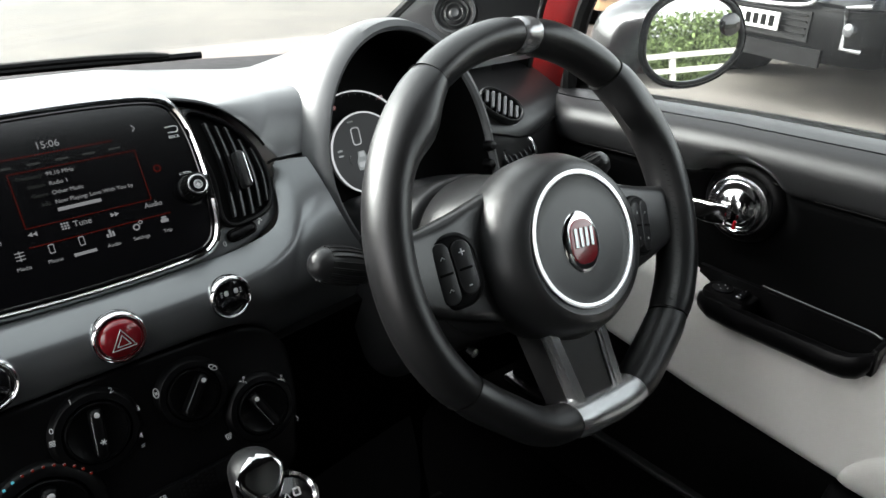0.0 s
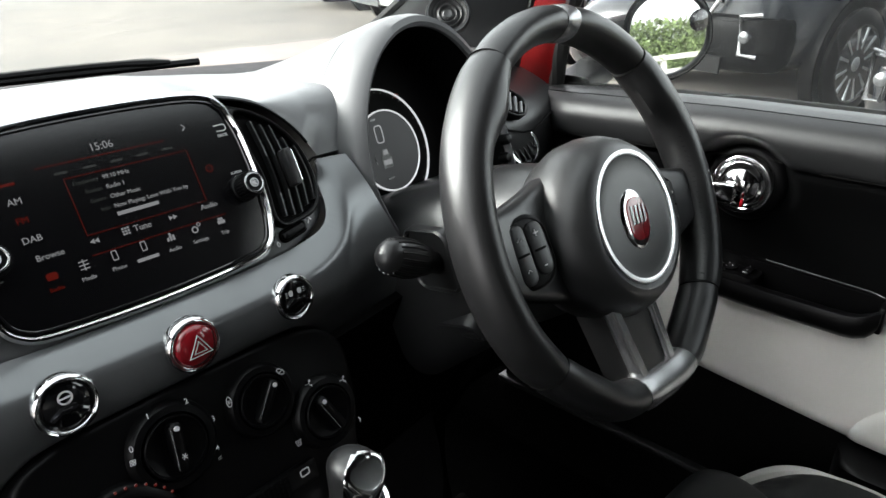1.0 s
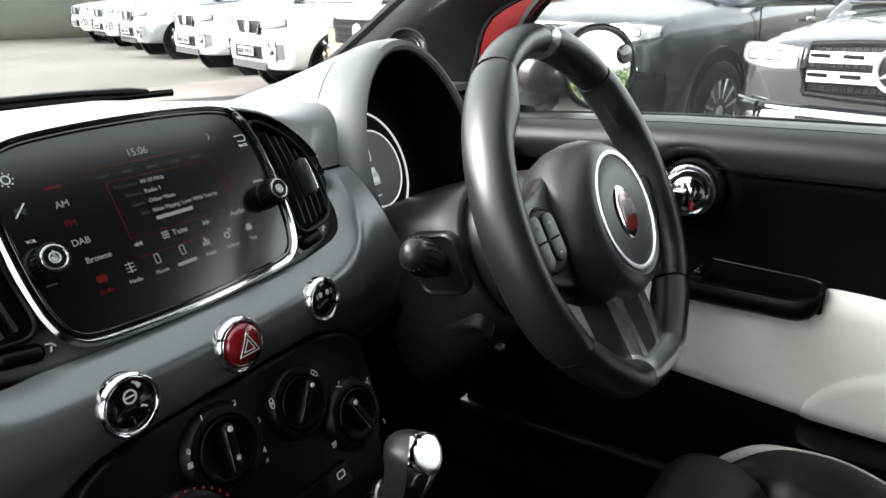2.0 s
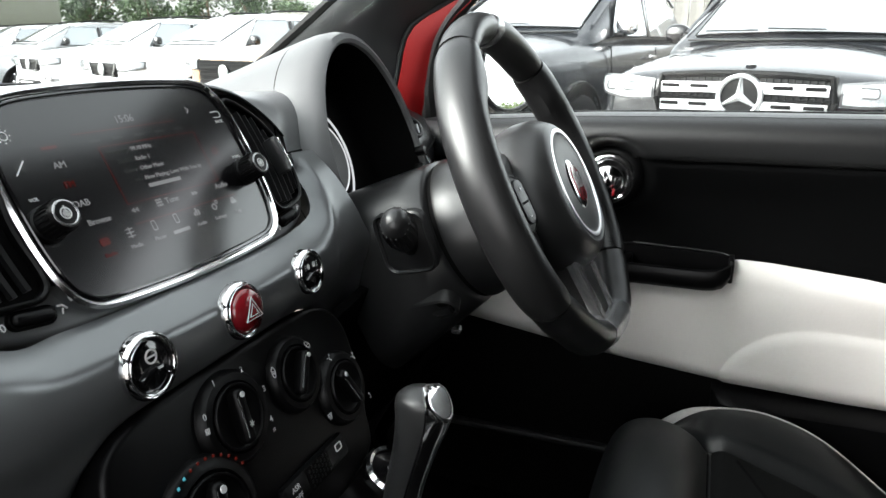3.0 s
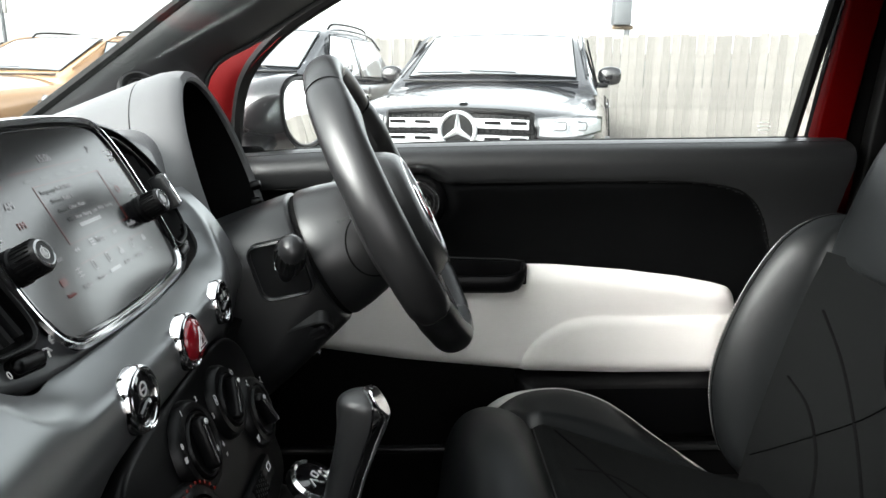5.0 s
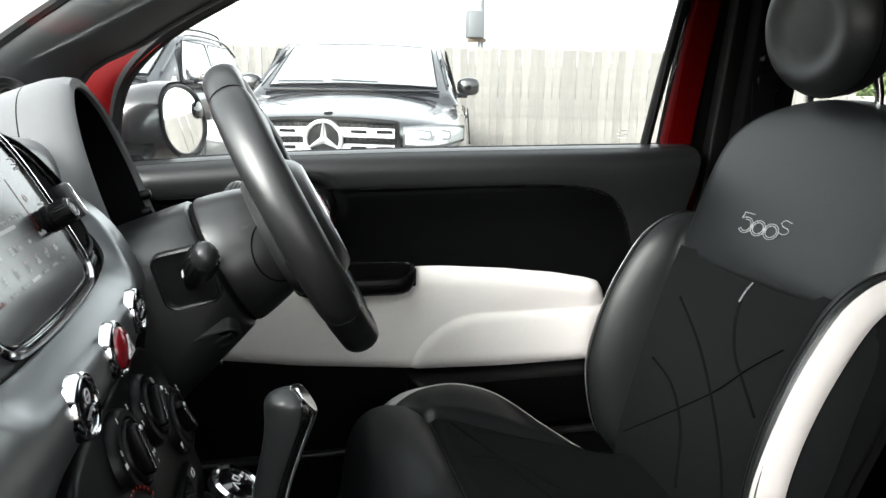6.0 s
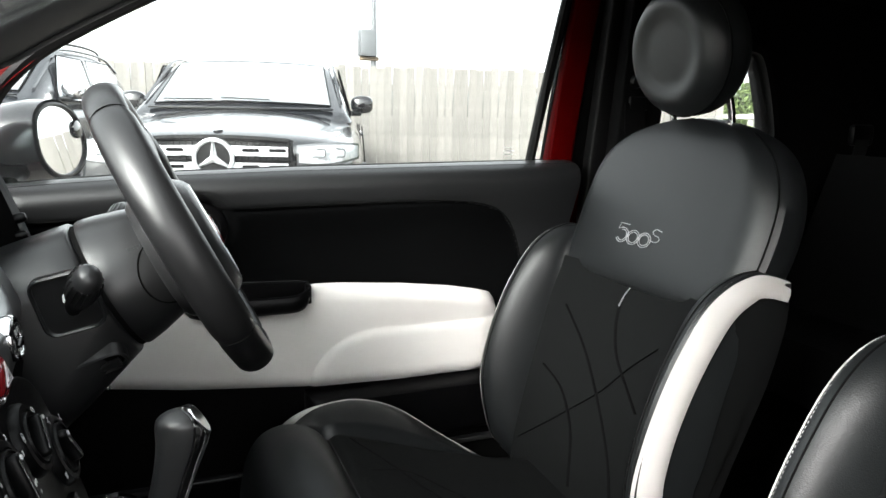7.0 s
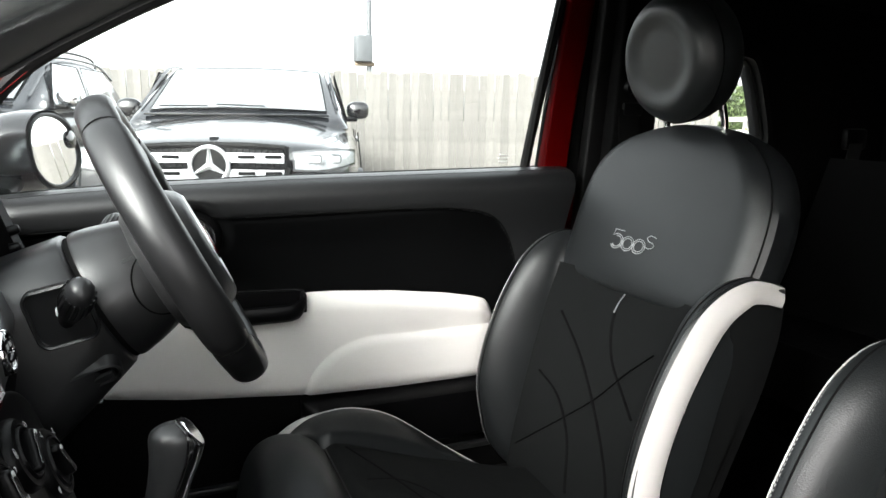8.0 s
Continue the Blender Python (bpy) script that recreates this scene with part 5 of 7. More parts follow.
def door_x(y, z):
    """Inner face of the upper door: full under the sill, hollow lower down."""
    zs = z - (sill_z(y) - 1.03)
    x = smooth_less([(0.58, 0.704), (0.75, 0.706), (0.84, 0.702), (0.90, 0.690), (0.945, 0.672), (0.975, 0.660), (0.995, 0.655), (1.005, 0.656), (1.014, 0.661), (1.021, 0.669), (1.027, 0.684)], zs)
    x = lerp(x, max(x, 0.694), step(0.072, 0.046, math.hypot(y - 0.368, z - 0.925)))
    return lerp(x, max(x, 0.705), step(0.62, 0.74, y)) - 0.004 * rim_of_door(y, z) + 0.003 * math.exp(-((zs - 0.962) / 0.006) ** 2) * step(-0.18, -0.10, y)


def door_sheet(proud):
    """The door's inner face above and behind the crease (proud), or the field inside it."""
    nu, nv = 200, 130
    bm = bmesh.new()
    rows = []
    for i in range(nu + 1):
        y = lerp(0.74, -0.385, i / nu)
        rows.append([(y, lerp(0.60, sill_z(y) - 0.003, j / nv)) for j in range(nv + 1)])
    made = {}

    def vert(i, j):
        if (i, j) not in made:
            y, z = rows[i][j]
            made[i, j] = bm.verts.new((door_x(y, z), y, z))
        return made[i, j]
    for i in range(nu):
        for j in range(nv):
            y, z = (rows[i][j][0] + rows[i + 1][j + 1][0]) / 2, (rows[i][j][1] + rows[i + 1][j + 1][1]) / 2
            if (rim_of_door(y, z) > 0.5) == proud:
                bm.faces.new((vert(i, j), vert(i + 1, j), vert(i + 1, j + 1), vert(i, j + 1)))
    return bm


# one panel in two blacks: paler upper for window light, darker field for shade
part("upper_panel", door_sheet(True), M["sillpad"], door, "padded upper door panel, coloured paler for the window light")
part("inner_panel", door_sheet(False), M["doorblack"], door, "matt black door panel field, coloured darker for shade")
part("sill_top", loft([[Vector(p) for p in ((0.735, y, z - 0.02), (0.734, y, z - 0.004), (0.725, y, z + 0.0005), (0.700, y, z), (0.684 + e, y, z - 0.0025), (0.690 + e, y, z - 0.012))] for y, z, e in ((yy, sill_z(yy), 0.021 * step(0.62, 0.74, yy)) for yy in (lerp(0.735, -0.385, i / 40) for i in range(41)))]), M["sillpad"], door, "padded dark grey window sill")
cr = curve_pts([(0.70, 0.945, 0), (0.35, 0.960, 0), (0.0, 0.966, 0), (-0.10, 0.965, 0), (-0.17, 0.957, 0), (-0.215, 0.938, 0), (-0.25, 0.900, 0), (-0.275, 0.84, 0), (-0.285, 0.78, 0)], 60)
part("crease", tube([(door_x(p.x, p.y) - 0.0002, p.x, p.y) for p in cr], 0.0016, 6), M["dark"], door)
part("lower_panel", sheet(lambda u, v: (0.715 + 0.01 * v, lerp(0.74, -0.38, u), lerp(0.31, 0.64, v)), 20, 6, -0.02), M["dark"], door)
WT = [(-0.214, 0.700), (-0.212, 0.725), (-0.206, 0.746), (-0.192, 0.762), (-0.165, 0.771), (-0.10, 0.784), (0.0, 0.796), (0.12, 0.8015), (0.168, 0.802), (0.174, 0.790), (0.182, 0.768), (0.21, 0.760), (0.36, 0.760), (0.386, 0.772), (0.398, 0.795), (0.42, 0.806), (0.47, 0.802), (0.535, 0.79), (0.62, 0.77), (0.66, 0.74)]
WB = [(-0.214, 0.66), (-0.209, 0.625), (-0.195, 0.612), (0.0, 0.612), (0.176, 0.618), (0.4, 0.640), (0.535, 0.660), (0.62, 0.672), (0.66, 0.685)]


def arch_z(y):
    """Upper edge of the raised armrest form."""
    return 0.716 if y < 0.03 else 0.60 + 0.116 * math.sqrt(max(0.0, 1 - ((y - 0.03) / 0.146) ** 2)) if y < 0.176 else 0.55


def white_pt(y, v):
    top, bot = table(WT, y), table(WB, y)
    z = lerp(bot, top, v)
    r = 0.0065 * step(-0.004, 0.016, arch_z(y) - z)
    edge = 0.014 * (max(0, v - 0.88) / 0.12) ** 2 + 0.012 * (max(0, 0.10 - v) / 0.10) ** 2
    x = 0.690 - 0.020 * step(0.17, -0.05, y) * step(0.70, 0.80, z) - r + edge + 0.008 * step(-0.17, -0.214, y)
    return (x, y, z)


part("ivory_panel", sheet(lambda u, v: white_pt(lerp(0.66, -0.214, u), v), 170, 40, -0.012), M["whiteweave"], door, "ivory leatherette panel with a raised armrest curve")
# armrest pull with window switches
tray_rows = []
for y, dx, lip, bot in ((0.400, 0.040, 0.786, 0.782), (0.396, 0.024, 0.792, 0.776), (0.388, 0.010, 0.798, 0.770), (0.372, 0.002, 0.800, 0.766), (0.34, 0.0, 0.800, 0.765), (0.30, 0.0, 0.799, 0.765), (0.24, 0.0, 0.799, 0.765), (0.215, 0.0, 0.799, 0.765), (0.200, 0.002, 0.801, 0.766), (0.188, 0.006, 0.806, 0.770), (0.178, 0.014, 0.811, 0.780), (0.175, 0.03, 0.812, 0.79)):
    tray_rows.append([Vector((x, y, z)) for x, z in ((0.712, bot - 0.002), (0.672 + dx, bot - 0.002), (0.661 + dx * 0.8, bot + 0.001), (0.654 + dx * 0.8, bot + 0.009), (0.652 + dx * 0.8, lip - 0.010), (0.655 + dx * 0.8, lip - 0.002), (0.661 + dx * 0.7, lip), (0.667 + dx * 0.7, lip - 0.002), (0.671 + dx * 0.7, lip - 0.012), (0.676 + dx * 0.6, 0.781), (0.712, 0.781))])
part("pull_tray", loft(tray_rows), M["black"], door, "black armrest pull with an open hollow")
part("hollow_back", sheet(lambda u, v: (0.703 - 0.004 * v, lerp(0.41, 0.174, u), lerp(0.775, 0.822 - 0.006 * u, v)), 20, 4, -0.006), M["black"], door)
part("hollow_end", box(0.046, 0.008, 0.036, 0.003, T(0.690, 0.178, 0.797)), M["black"], door)
part("hollow_edge", tube(curve_pts([(0.6975, 0.325, 0.8225), (0.6975, 0.26, 0.8205), (0.6975, 0.20, 0.8185), (0.694, 0.182, 0.8165)], 16), 0.0010, 5), M["trim"], door)
part("switch_plate", loft([[T(0.680, 0.356, z) @ Vector((x, y, 0)) for x, y in rrect(0.042 - 2 * d, 0.066 - 2 * d, 0.014, 5)] for z, d in ((0.775, 0), (0.803, 0), (0.8055, 0.0010), (0.8065, 0.003))]), M["black"], door)
part("mirror_switch", lathe([(0.0140, 0.0), (0.0135, 0.003), (0.011, 0.0042), (0.006, 0.0034), (0, 0.0032)], 28, T(0.679, 0.367, 0.8062)), M["gloss"], door)
for q in range(4):
    part("switch_mark", box(0.0012, 0.0012, 0.0006, 0.0002, T(0.679 + 0.0062 * math.cos(q * 1.571), 0.367 + 0.0062 * math.sin(q * 1.571), 0.8100), 1), M["print"], door)
part("rocker_switch", box(0.026, 0.011, 0.008, 0.0035, T(0.680, 0.340, 0.8075), 3), M["gloss"], door)
for q in (-1, 1):
    part("switch_mark", box(0.0014, 0.0014, 0.0006, 0.0002, T(0.680 + 0.007 * q, 0.340, 0.8117), 1), M["print"], door)
# handle
HM = basis((0.690, 0.368, 0.925), (0, -1, 0), (0.02, 0, 1))
part("handle_well", lathe([(0.052, -0.002), (0.050, 0.003), (0.046, 0.006), (0.040, 0.008)], 40, HM), M["black"], door)
part("handle_dome", lathe([(0.0345, 0.008), (0.0340, 0.017), (0.0325, 0.0195), (0.030, 0.0185), (0.0285, 0.0195), (0.026, 0.024), (0.021, 0.030), (0.014, 0.034), (0.007, 0.036), (0, 0.0365)], 48, HM), M["chrome"], door, "polished chrome round handle boss")
part("handle_ring", lathe([(0.0345, 0.006), (0.0352, 0.017), (0.0372, 0.019), (0.0395, 0.016), (0.0405, 0.006)], 48, HM), M["chrome"], door, "bright ring round the handle")
part("handle_lever", loft([[HM @ Vector((x, y, z)) for y, z in rrect(h, d, min(h, d) * 0.4, 4, yc, zc)] for x, h, d, yc, zc in ((0.0, 0.026, 0.010, -0.006, 0.040), (-0.02, 0.028, 0.012, -0.008, 0.043), (-0.05, 0.024, 0.012, -0.010, 0.040), (-0.075, 0.014, 0.008, -0.010, 0.034))]), M["chrome"], door, "chrome pull lever")
part("lock_mark", box(0.004, 0.012, 0.003, 0.001, HM @ T(0.012, -0.016, 0.0405)), M["redbutton"], door)
part("door_pocket", loft([[Vector(p) for p in ((0.72, y, 0.600), (0.655 + dx, y, 0.596), (0.645 + dx, y, 0.588), (0.650 + dx, y, 0.50), (0.66 + dx, y, 0.485), (0.72, y, 0.48))] for y, dx in ((0.185, 0.03), (0.172, 0.006), (0.15, 0.0), (-0.19, 0.0), (-0.215, 0.02))]), M["black"], door, "black moulded door pocket")
part("outer_skin", sheet(lambda u, v: (0.765 + 0.03 * math.sin(math.pi * v), lerp(0.72, -0.38, u), lerp(0.35, 1.0, v)), 12, 8, 0.004), M["redpaint"], door, "red painted outer skin")
GL = [(0.662, 0.99), (0.665, 1.06), (0.650, 1.135), (0.615, 1.18), (0.55, 1.235), (0.39, 1.325), (0.25, 1.372), (0.0, 1.40), (-0.25, 1.40), (-0.375, 1.385), (-0.365, 1.20), (-0.31, 1.02), (0.2, 1.01)]
wp_ = part("window_glass", loft([[Vector((x - 0.10 * max(0, z - 1.0) ** 1.4, y, z)) for y, z in GL] for x in (0.740, 0.744)]), M["pane"], door, "clear door glass")
wp_.visible_shadow = False
part("outer_waist_seal", tube([(0.748, lerp(0.68, -0.36, i / 10), sill_z(lerp(0.68, -0.36, i / 10)) - 0.004) for i in range(11)], 0.006, 6), M["rubber"], door)
part("rear_frame", tube(curve_pts([(0.740, -0.305, 1.00), (0.735, -0.335, 1.16), (0.715, -0.372, 1.38)], 12), 0.011, 8), M["rubber"], door)
for i, w in enumerate((0.016, 0.024, 0.020)):
    part("glass_mark", box(0.0006, w, 0.0016, 0.0002, T(0.7385, -0.26, 1.064 - 0.007 * i), 1), M["thread"], wp_)

# ---- door mirror ----
MN = Vector((-0.31, -0.94, 0.125)).normalized()
MX = Vector((0.94, -0.31, 0.0)).normalized()
MM = basis((0.893, 0.588, 1.066), MX, MN.cross(MX))
mir = thing("door_mirror", MM.copy(), "grey capped door mirror with a small round blind-spot mirror", "door mirror")
MO = outline2([(-0.094, 0.0), (-0.082, 0.042), (-0.04, 0.066), (0.02, 0.068), (0.068, 0.050), (0.092, 0.014), (0.088, -0.022), (0.052, -0.050), (0.0, -0.062), (-0.05, -0.056), (-0.085, -0.032)], 64)[::-1]
part("mirror_glass", prism(inset(MO, 0.004), -0.006, -0.001), M["mirror"], mir, "mirror glass", False)
part("mirror_rim", frame_ring(inset(MO, -0.003), inset(MO, 0.004), -0.012, 0.004, 0.002), M["black"], mir)
rings = []
for k, z in ((1.05, 0.0), (1.10, -0.03), (1.06, -0.07), (0.92, -0.105), (0.65, -0.13), (0.3, -0.142), (0.02, -0.145)):
    rings.append([Vector((x * k - 0.35 * (z * -1) * (1.2 - k * 0.6), y * k, z)) for x, y in inset(MO, -0.004)])
part("mirror_cap", loft(rings, caps=(False, True)), material("grey_metallic_cap", (0.04, 0.04, 0.042), 0.22, 0.5, 0.05, 30, coat=0.4), mir, "satin grey mirror cap")
part("mirror_foot", loft([[MM.inverted() @ Vector((x, y + dy, z + dz)) for dy, dz in rrect(0.07, 0.03, 0.012, 4)] for x, y, z in ((0.745, 0.675, 1.0), (0.79, 0.672, 1.008), (0.83, 0.665, 1.025))]), M["black"], mir)
part("blind_spot_mirror", lathe([(0, 0.006), (0.012, 0.0055), (0.0165, 0.004), (0.0175, 0.0), (0, 0.0)], 28, T(0.068, 0.022, 0.0)), M["gloss"], mir, "small dark round stick-on mirror")

# ---- seats ----
# side view of the backrest in (y, z): crest of the bolsters, face of the centre panel, rear of the shell
CREST = [(-0.225, 0.43), (-0.173, 0.493), (-0.152, 0.557), (-0.143, 0.629), (-0.154, 0.698), (-0.176, 0.765), (-0.205, 0.825), (-0.240, 0.878), (-0.280, 0.909), (-0.325, 0.922), (-0.365, 0.917), (-0.404, 0.905)]
PANEL_Y = [(0.42, -0.200), (0.52, -0.213), (0.62, -0.235), (0.70, -0.255), (0.79, -0.280), (0.84, -0.298), (0.88, -0.312)]
REAR = [(-0.27, 0.50), (-0.30, 0.56), (-0.332, 0.634), (-0.357, 0.691), (-0.381, 0.748), (-0.403, 0.823), (-0.408, 0.872)]


def panel_pt(x, z, lift=0.0):
    """A point on the fabric centre panel, which is a little hollow across."""
    y = smooth_less(PANEL_Y, z) + 0.012 * (x / 0.18) ** 2
    return Vector((x, y + lift * 0.93, z + lift * 0.3))


def shield_half(z):
    return smooth_less([(0.80, 0.222), (0.92, 0.233), (0.985, 0.233), (1.035, 0.222), (1.072, 0.198), (1.100, 0.158), (1.119, 0.104), (1.128, 0.050), (1.131, 0.012)], z)


def shield_front(x, z):
    """A point on the padded upper part of the backrest."""
    y = smooth_less([(0.80, -0.312), (0.842, -0.310), (0.856, -0.300), (0.885, -0.308), (0.933, -0.328), (1.0, -0.350), (1.06, -0.368), (1.10, -0.386), (1.131, -0.412)], z)
    k = min(1.0, abs(x) / shield_half(z))
    return Vector((x, y - 0.030 * max(0.0, (k - 0.80) / 0.20) ** 2.4 + 0.004 * (1 - k * k), z))


def shield_ring(z, n=40):
    w = shield_half(z)
    ring = [shield_front(-w + 2 * w * i / n, z) for i in range(n + 1)]
    y0 = ring[-1].y
    d = smooth_less([(0.80, 0.090), (0.95, 0.092), (1.05, 0.078), (1.10, 0.058), (1.131, 0.022)], z)
    for i in range(1, 16):
        a = math.pi * i / 16
        c = math.cos(a)
        ring.append(Vector((w * math.copysign(abs(c) ** 0.42, c), y0 - d * math.sin(a) ** 0.6, z - 0.012 * math.sin(a))))
    return ring


def cush_z(x, y):
    """Top of the seat cushion; x from the seat's middle, y along the car."""
    k = abs(x)
    mid = smooth_less([(-0.25, 0.475), (-0.16, 0.492), (0.0, 0.538), (0.10, 0.572), (0.165, 0.594), (0.186, 0.594), (0.205, 0.604), (0.235, 0.617), (0.265, 0.620), (0.292, 0.610), (0.310, 0.590), (0.322, 0.560), (0.330, 0.515), (0.335, 0.46)], y)
    mid += 0.026 * (1 - min(1.0, k / 0.16) ** 2) * step(0.175, 0.225, y) - 0.010 * (1 - k / 0.15) * step(0.20, 0.14, y) * (k < 0.15)
    mid -= 0.008 * math.exp(-((y - 0.186) / 0.010) ** 2)
    bol = smooth_less([(-0.25, 0.362), (-0.187, 0.416), (-0.116, 0.472), (-0.055, 0.517), (0.027, 0.578), (0.082, 0.602), (0.135, 0.610), (0.20, 0.597), (0.247, 0.560), (0.285, 0.505), (0.30, 0.465), (0.335, 0.40)], y)
    f = 0.35 * step(0.150, 0.175, k) + 0.65 * step(0.160, 0.228, k)
    groove = 0.016 * math.exp(-((k - 0.158) / 0.010) ** 2)
    return lerp(mid, bol, f) - groove - 0.05 * max(0.0, (k - 0.238) / 0.02) ** 2


def build_seat(x0, name, label):
    seat = thing(name, T(x0, 0, 0), label, "car seat", "front seats")
    # cushion with its front roll
    part("cushion", sheet(lambda u, v: (lerp(-0.255, 0.255, u), lerp(-0.25, 0.335, v), cush_z(lerp(-0.255, 0.255, u), lerp(-0.25, 0.335, v))), 100, 90, 0.06), M["leather"], seat, "black leather seat cushion with a front roll")
    for s in (-1, 1):
        ys = [lerp(-0.23, 0.292, i / 44) for i in range(45)]
        part("piping", tube([Vector((s * 0.2435, y, cush_z(0.2435, y) + 0.001)) for y in ys], [0.0030 + 0.0100 * step(0.16, 0.25, y) + 0.003 * step(-0.08, -0.18, y) for y in ys], 8), M["white"], seat, "ivory piping")
        part("seam", tube([Vector((s * 0.158, y, cush_z(0.158, y) + 0.0006)) for y in ys], 0.0013, 5), M["dark"], seat)
    part("seam", tube([Vector((lerp(-0.15, 0.15, i / 20), 0.186, cush_z(lerp(-0.15, 0.15, i / 20), 0.186) + 0.0008)) for i in range(21)], 0.0014, 5), M["dark"], seat)
    for c in ([(0.13, 0.15), (0.06, 0.10), (-0.03, 0.05), (-0.12, 0.02)], [(0.03, 0.14), (0.045, 0.09), (0.03, 0.05), (-0.02, 0.0)]):
        pp = curve_pts([(x, y, 0) for x, y in c], 20)
        part("stitch_line", tube([Vector((p.x, p.y, cush_z(p.x, p.y) + 0.0012)) for p in pp], 0.0026, 6, flat=0.25), M["line"], seat)
    part("cushion_insert", sheet(lambda u, v: (lerp(-0.150, 0.150, u), lerp(-0.22, 0.182, v), cush_z(lerp(-0.150, 0.150, u), lerp(-0.22, 0.182, v)) + 0.0008), 40, 50, 0.003), M["seatfabric"], seat, "dark fabric cushion centre")
    part("base", box(0.46, 0.50, 0.12, 0.03, T(0, 0.02, 0.40)), M["dark"], seat)
    part("seat_rail", box(0.42, 0.5, 0.06, 0.01, T(0, 0.03, 0.325)), M["dark"], seat)
    # padded upper part
    zs = [0.80, 0.83, 0.842, 0.848, 0.853, 0.858, 0.865, 0.875, 0.885] + [lerp(0.90, 1.06, i / 14) for i in range(15)] + [1.131 - 0.071 * (1 - i / 22) ** 1.9 for i in range(1, 23)]
    part("upper_backrest", loft([shield_ring(z) for z in zs]), M["leather"], seat, "smooth padded upper backrest in black leather")
    for s in (-1, 1):
        run = [0.90 + 0.21 * i / 30 for i in range(31)]
        part("seam", tube([shield_front(s * shield_half(z) * 0.972, z) + Vector((s * 0.0015, 0.0015, 0)) for z in run], 0.0014, 5), M["dark"], seat)
    # fabric centre panel over the hidden core
    part("centre_panel", sheet(lambda u, v: panel_pt(lerp(-0.192, 0.192, u), lerp(0.43, 0.868, v)), 24, 30, -0.012), M["seatfabric"], seat, "dark fabric centre panel")
    part("back_shell", loft([[Vector((x, y, z)) for x, y in rrect(0.47, yf - yb, 0.03, 4, 0, (yf + yb) / 2)] for z, yf, yb in ((0.44, -0.24, -0.25 - 0.03), (0.56, -0.245, -0.305), (0.69, -0.275, -0.362), (0.82, -0.315, -0.408), (0.87, -0.33, -0.413))]), M["dark"], seat)
    crest = curve_pts([(0, y, z) for y, z in CREST], 66)
    for s in (-1, 1):
        rings, normals = [], []
        for i, p in enumerate(crest):
            t = (crest[min(i + 1, 66)] - crest[max(i - 1, 0)]).normalized()
            n_ = Vector((0, -t.z, t.y))
            normals.append(n_)
            u = i / 66
            deep = smooth_less([(0, 0.020), (0.12, 0.050), (0.28, 0.094), (0.42, 0.096), (0.55, 0.078), (0.66, 0.052), (0.76, 0.026), (0.86, 0.012), (1.0, 0.006)], u)
            back = smooth_less([(0, 0.05), (0.3, 0.115), (0.55, 0.105), (0.7, 0.07), (0.82, 0.045), (1.0, 0.03)], u)
            wide = 0.247 - 0.010 * step(0.75, 1.0, u)
            inner = 0.192 + 0.016 * step(0.62, 0.85, u)
            sec = [(inner - 0.03, max(deep, back) + 0.01), (inner - 0.004, deep + 0.006)]
            sec += [(inner + (wide - 0.012 - inner) * (1 - math.cos(a)), deep * (1 - math.sin(a))) for a in (math.pi / 2 * k / 8 for k in range(9))]
            sec += [(wide - 0.012 * (1 - math.sin(a)), 0.014 * (1 - math.cos(a))) for a in (math.pi / 2 * k / 5 for k in range(1, 6))]
            sec += [(wide + 0.001, lerp(0.014, back, 0.5)), (wide - 0.002, back)]
            end = 1 - 0.25 * step(0.97, 1.0, u)
            rings.append([p + Vector((s * x, 0, 0)) + n_ * (d * end) for x, d in sec])
        part("side_bolster", loft(rings), M["leather"], seat, "rounded black leather side bolster")
        part("seam", tube([r[9] + n_ * 0.0 + Vector((s * 0.002, 0, 0)) - n_ * 0.0006 for r, n_ in list(zip(rings, normals))[4:58]], 0.0012, 5), M["dark"], seat)
        rows = []
        for i, (p, n_) in enumerate(zip(crest, normals)):
            u = i / 66
            wd = smooth_less([(0, 0.046), (0.3, 0.050), (0.6, 0.051), (0.75, 0.043), (0.85, 0.036), (1.0, 0.032)], u)
            wide = 0.247 - 0.010 * step(0.75, 1.0, u)
            k0 = 0.0032 - 0.0022 * step(0.45, 0.2, u)
            x0_ = wide - 0.012 * (1 - math.sqrt(max(0.0, 1 - ((0.014 - k0) / 0.014) ** 2)))
            prof = ((x0_ - 0.006, k0 + 0.002), (x0_ + 0.0012, k0 - 0.0008), (wide - 0.0015, 0.0075), (wide + 0.0018, 0.015), (wide + 0.0035, wd * 0.65), (wide + 0.0028, wd - 0.002), (wide + 0.001, wd), (wide - 0.012, wd))
            rows.append([p + Vector((s * x, 0, 0)) + n_ * d for x, d in prof])
        part("ivory_band", loft(rows), M["white"], seat, "ivory leather side band")
        stitch = bmesh.new()
        for i in range(6, 56):
            for f in (0.0, 0.5):
                q = [rings[i + e][10] for e in (0, 1)]
                a_, b_ = q[0].lerp(q[1], f), q[0].lerp(q[1], f + 0.28)
                off = Vector((s * 0.0035, 0, 0)) - normals[i] * 0.0004
                tube([a_ + off, b_ + off], 0.0008, 4, bm=stitch)
        part("stitching", stitch, M["trim"], seat, "fine dark edge stitching", False)
        part("band_seam", tube([r[6] + Vector((s * 0.0005, 0, 0)) for r in rows], 0.0015, 5), M["dark"], seat)
        rear_ = curve_pts([(0, y, z) for y, z in REAR], 40)
        edge_ = [rows[int(lerp(10, 66, i / 40))][6] for i in range(41)]
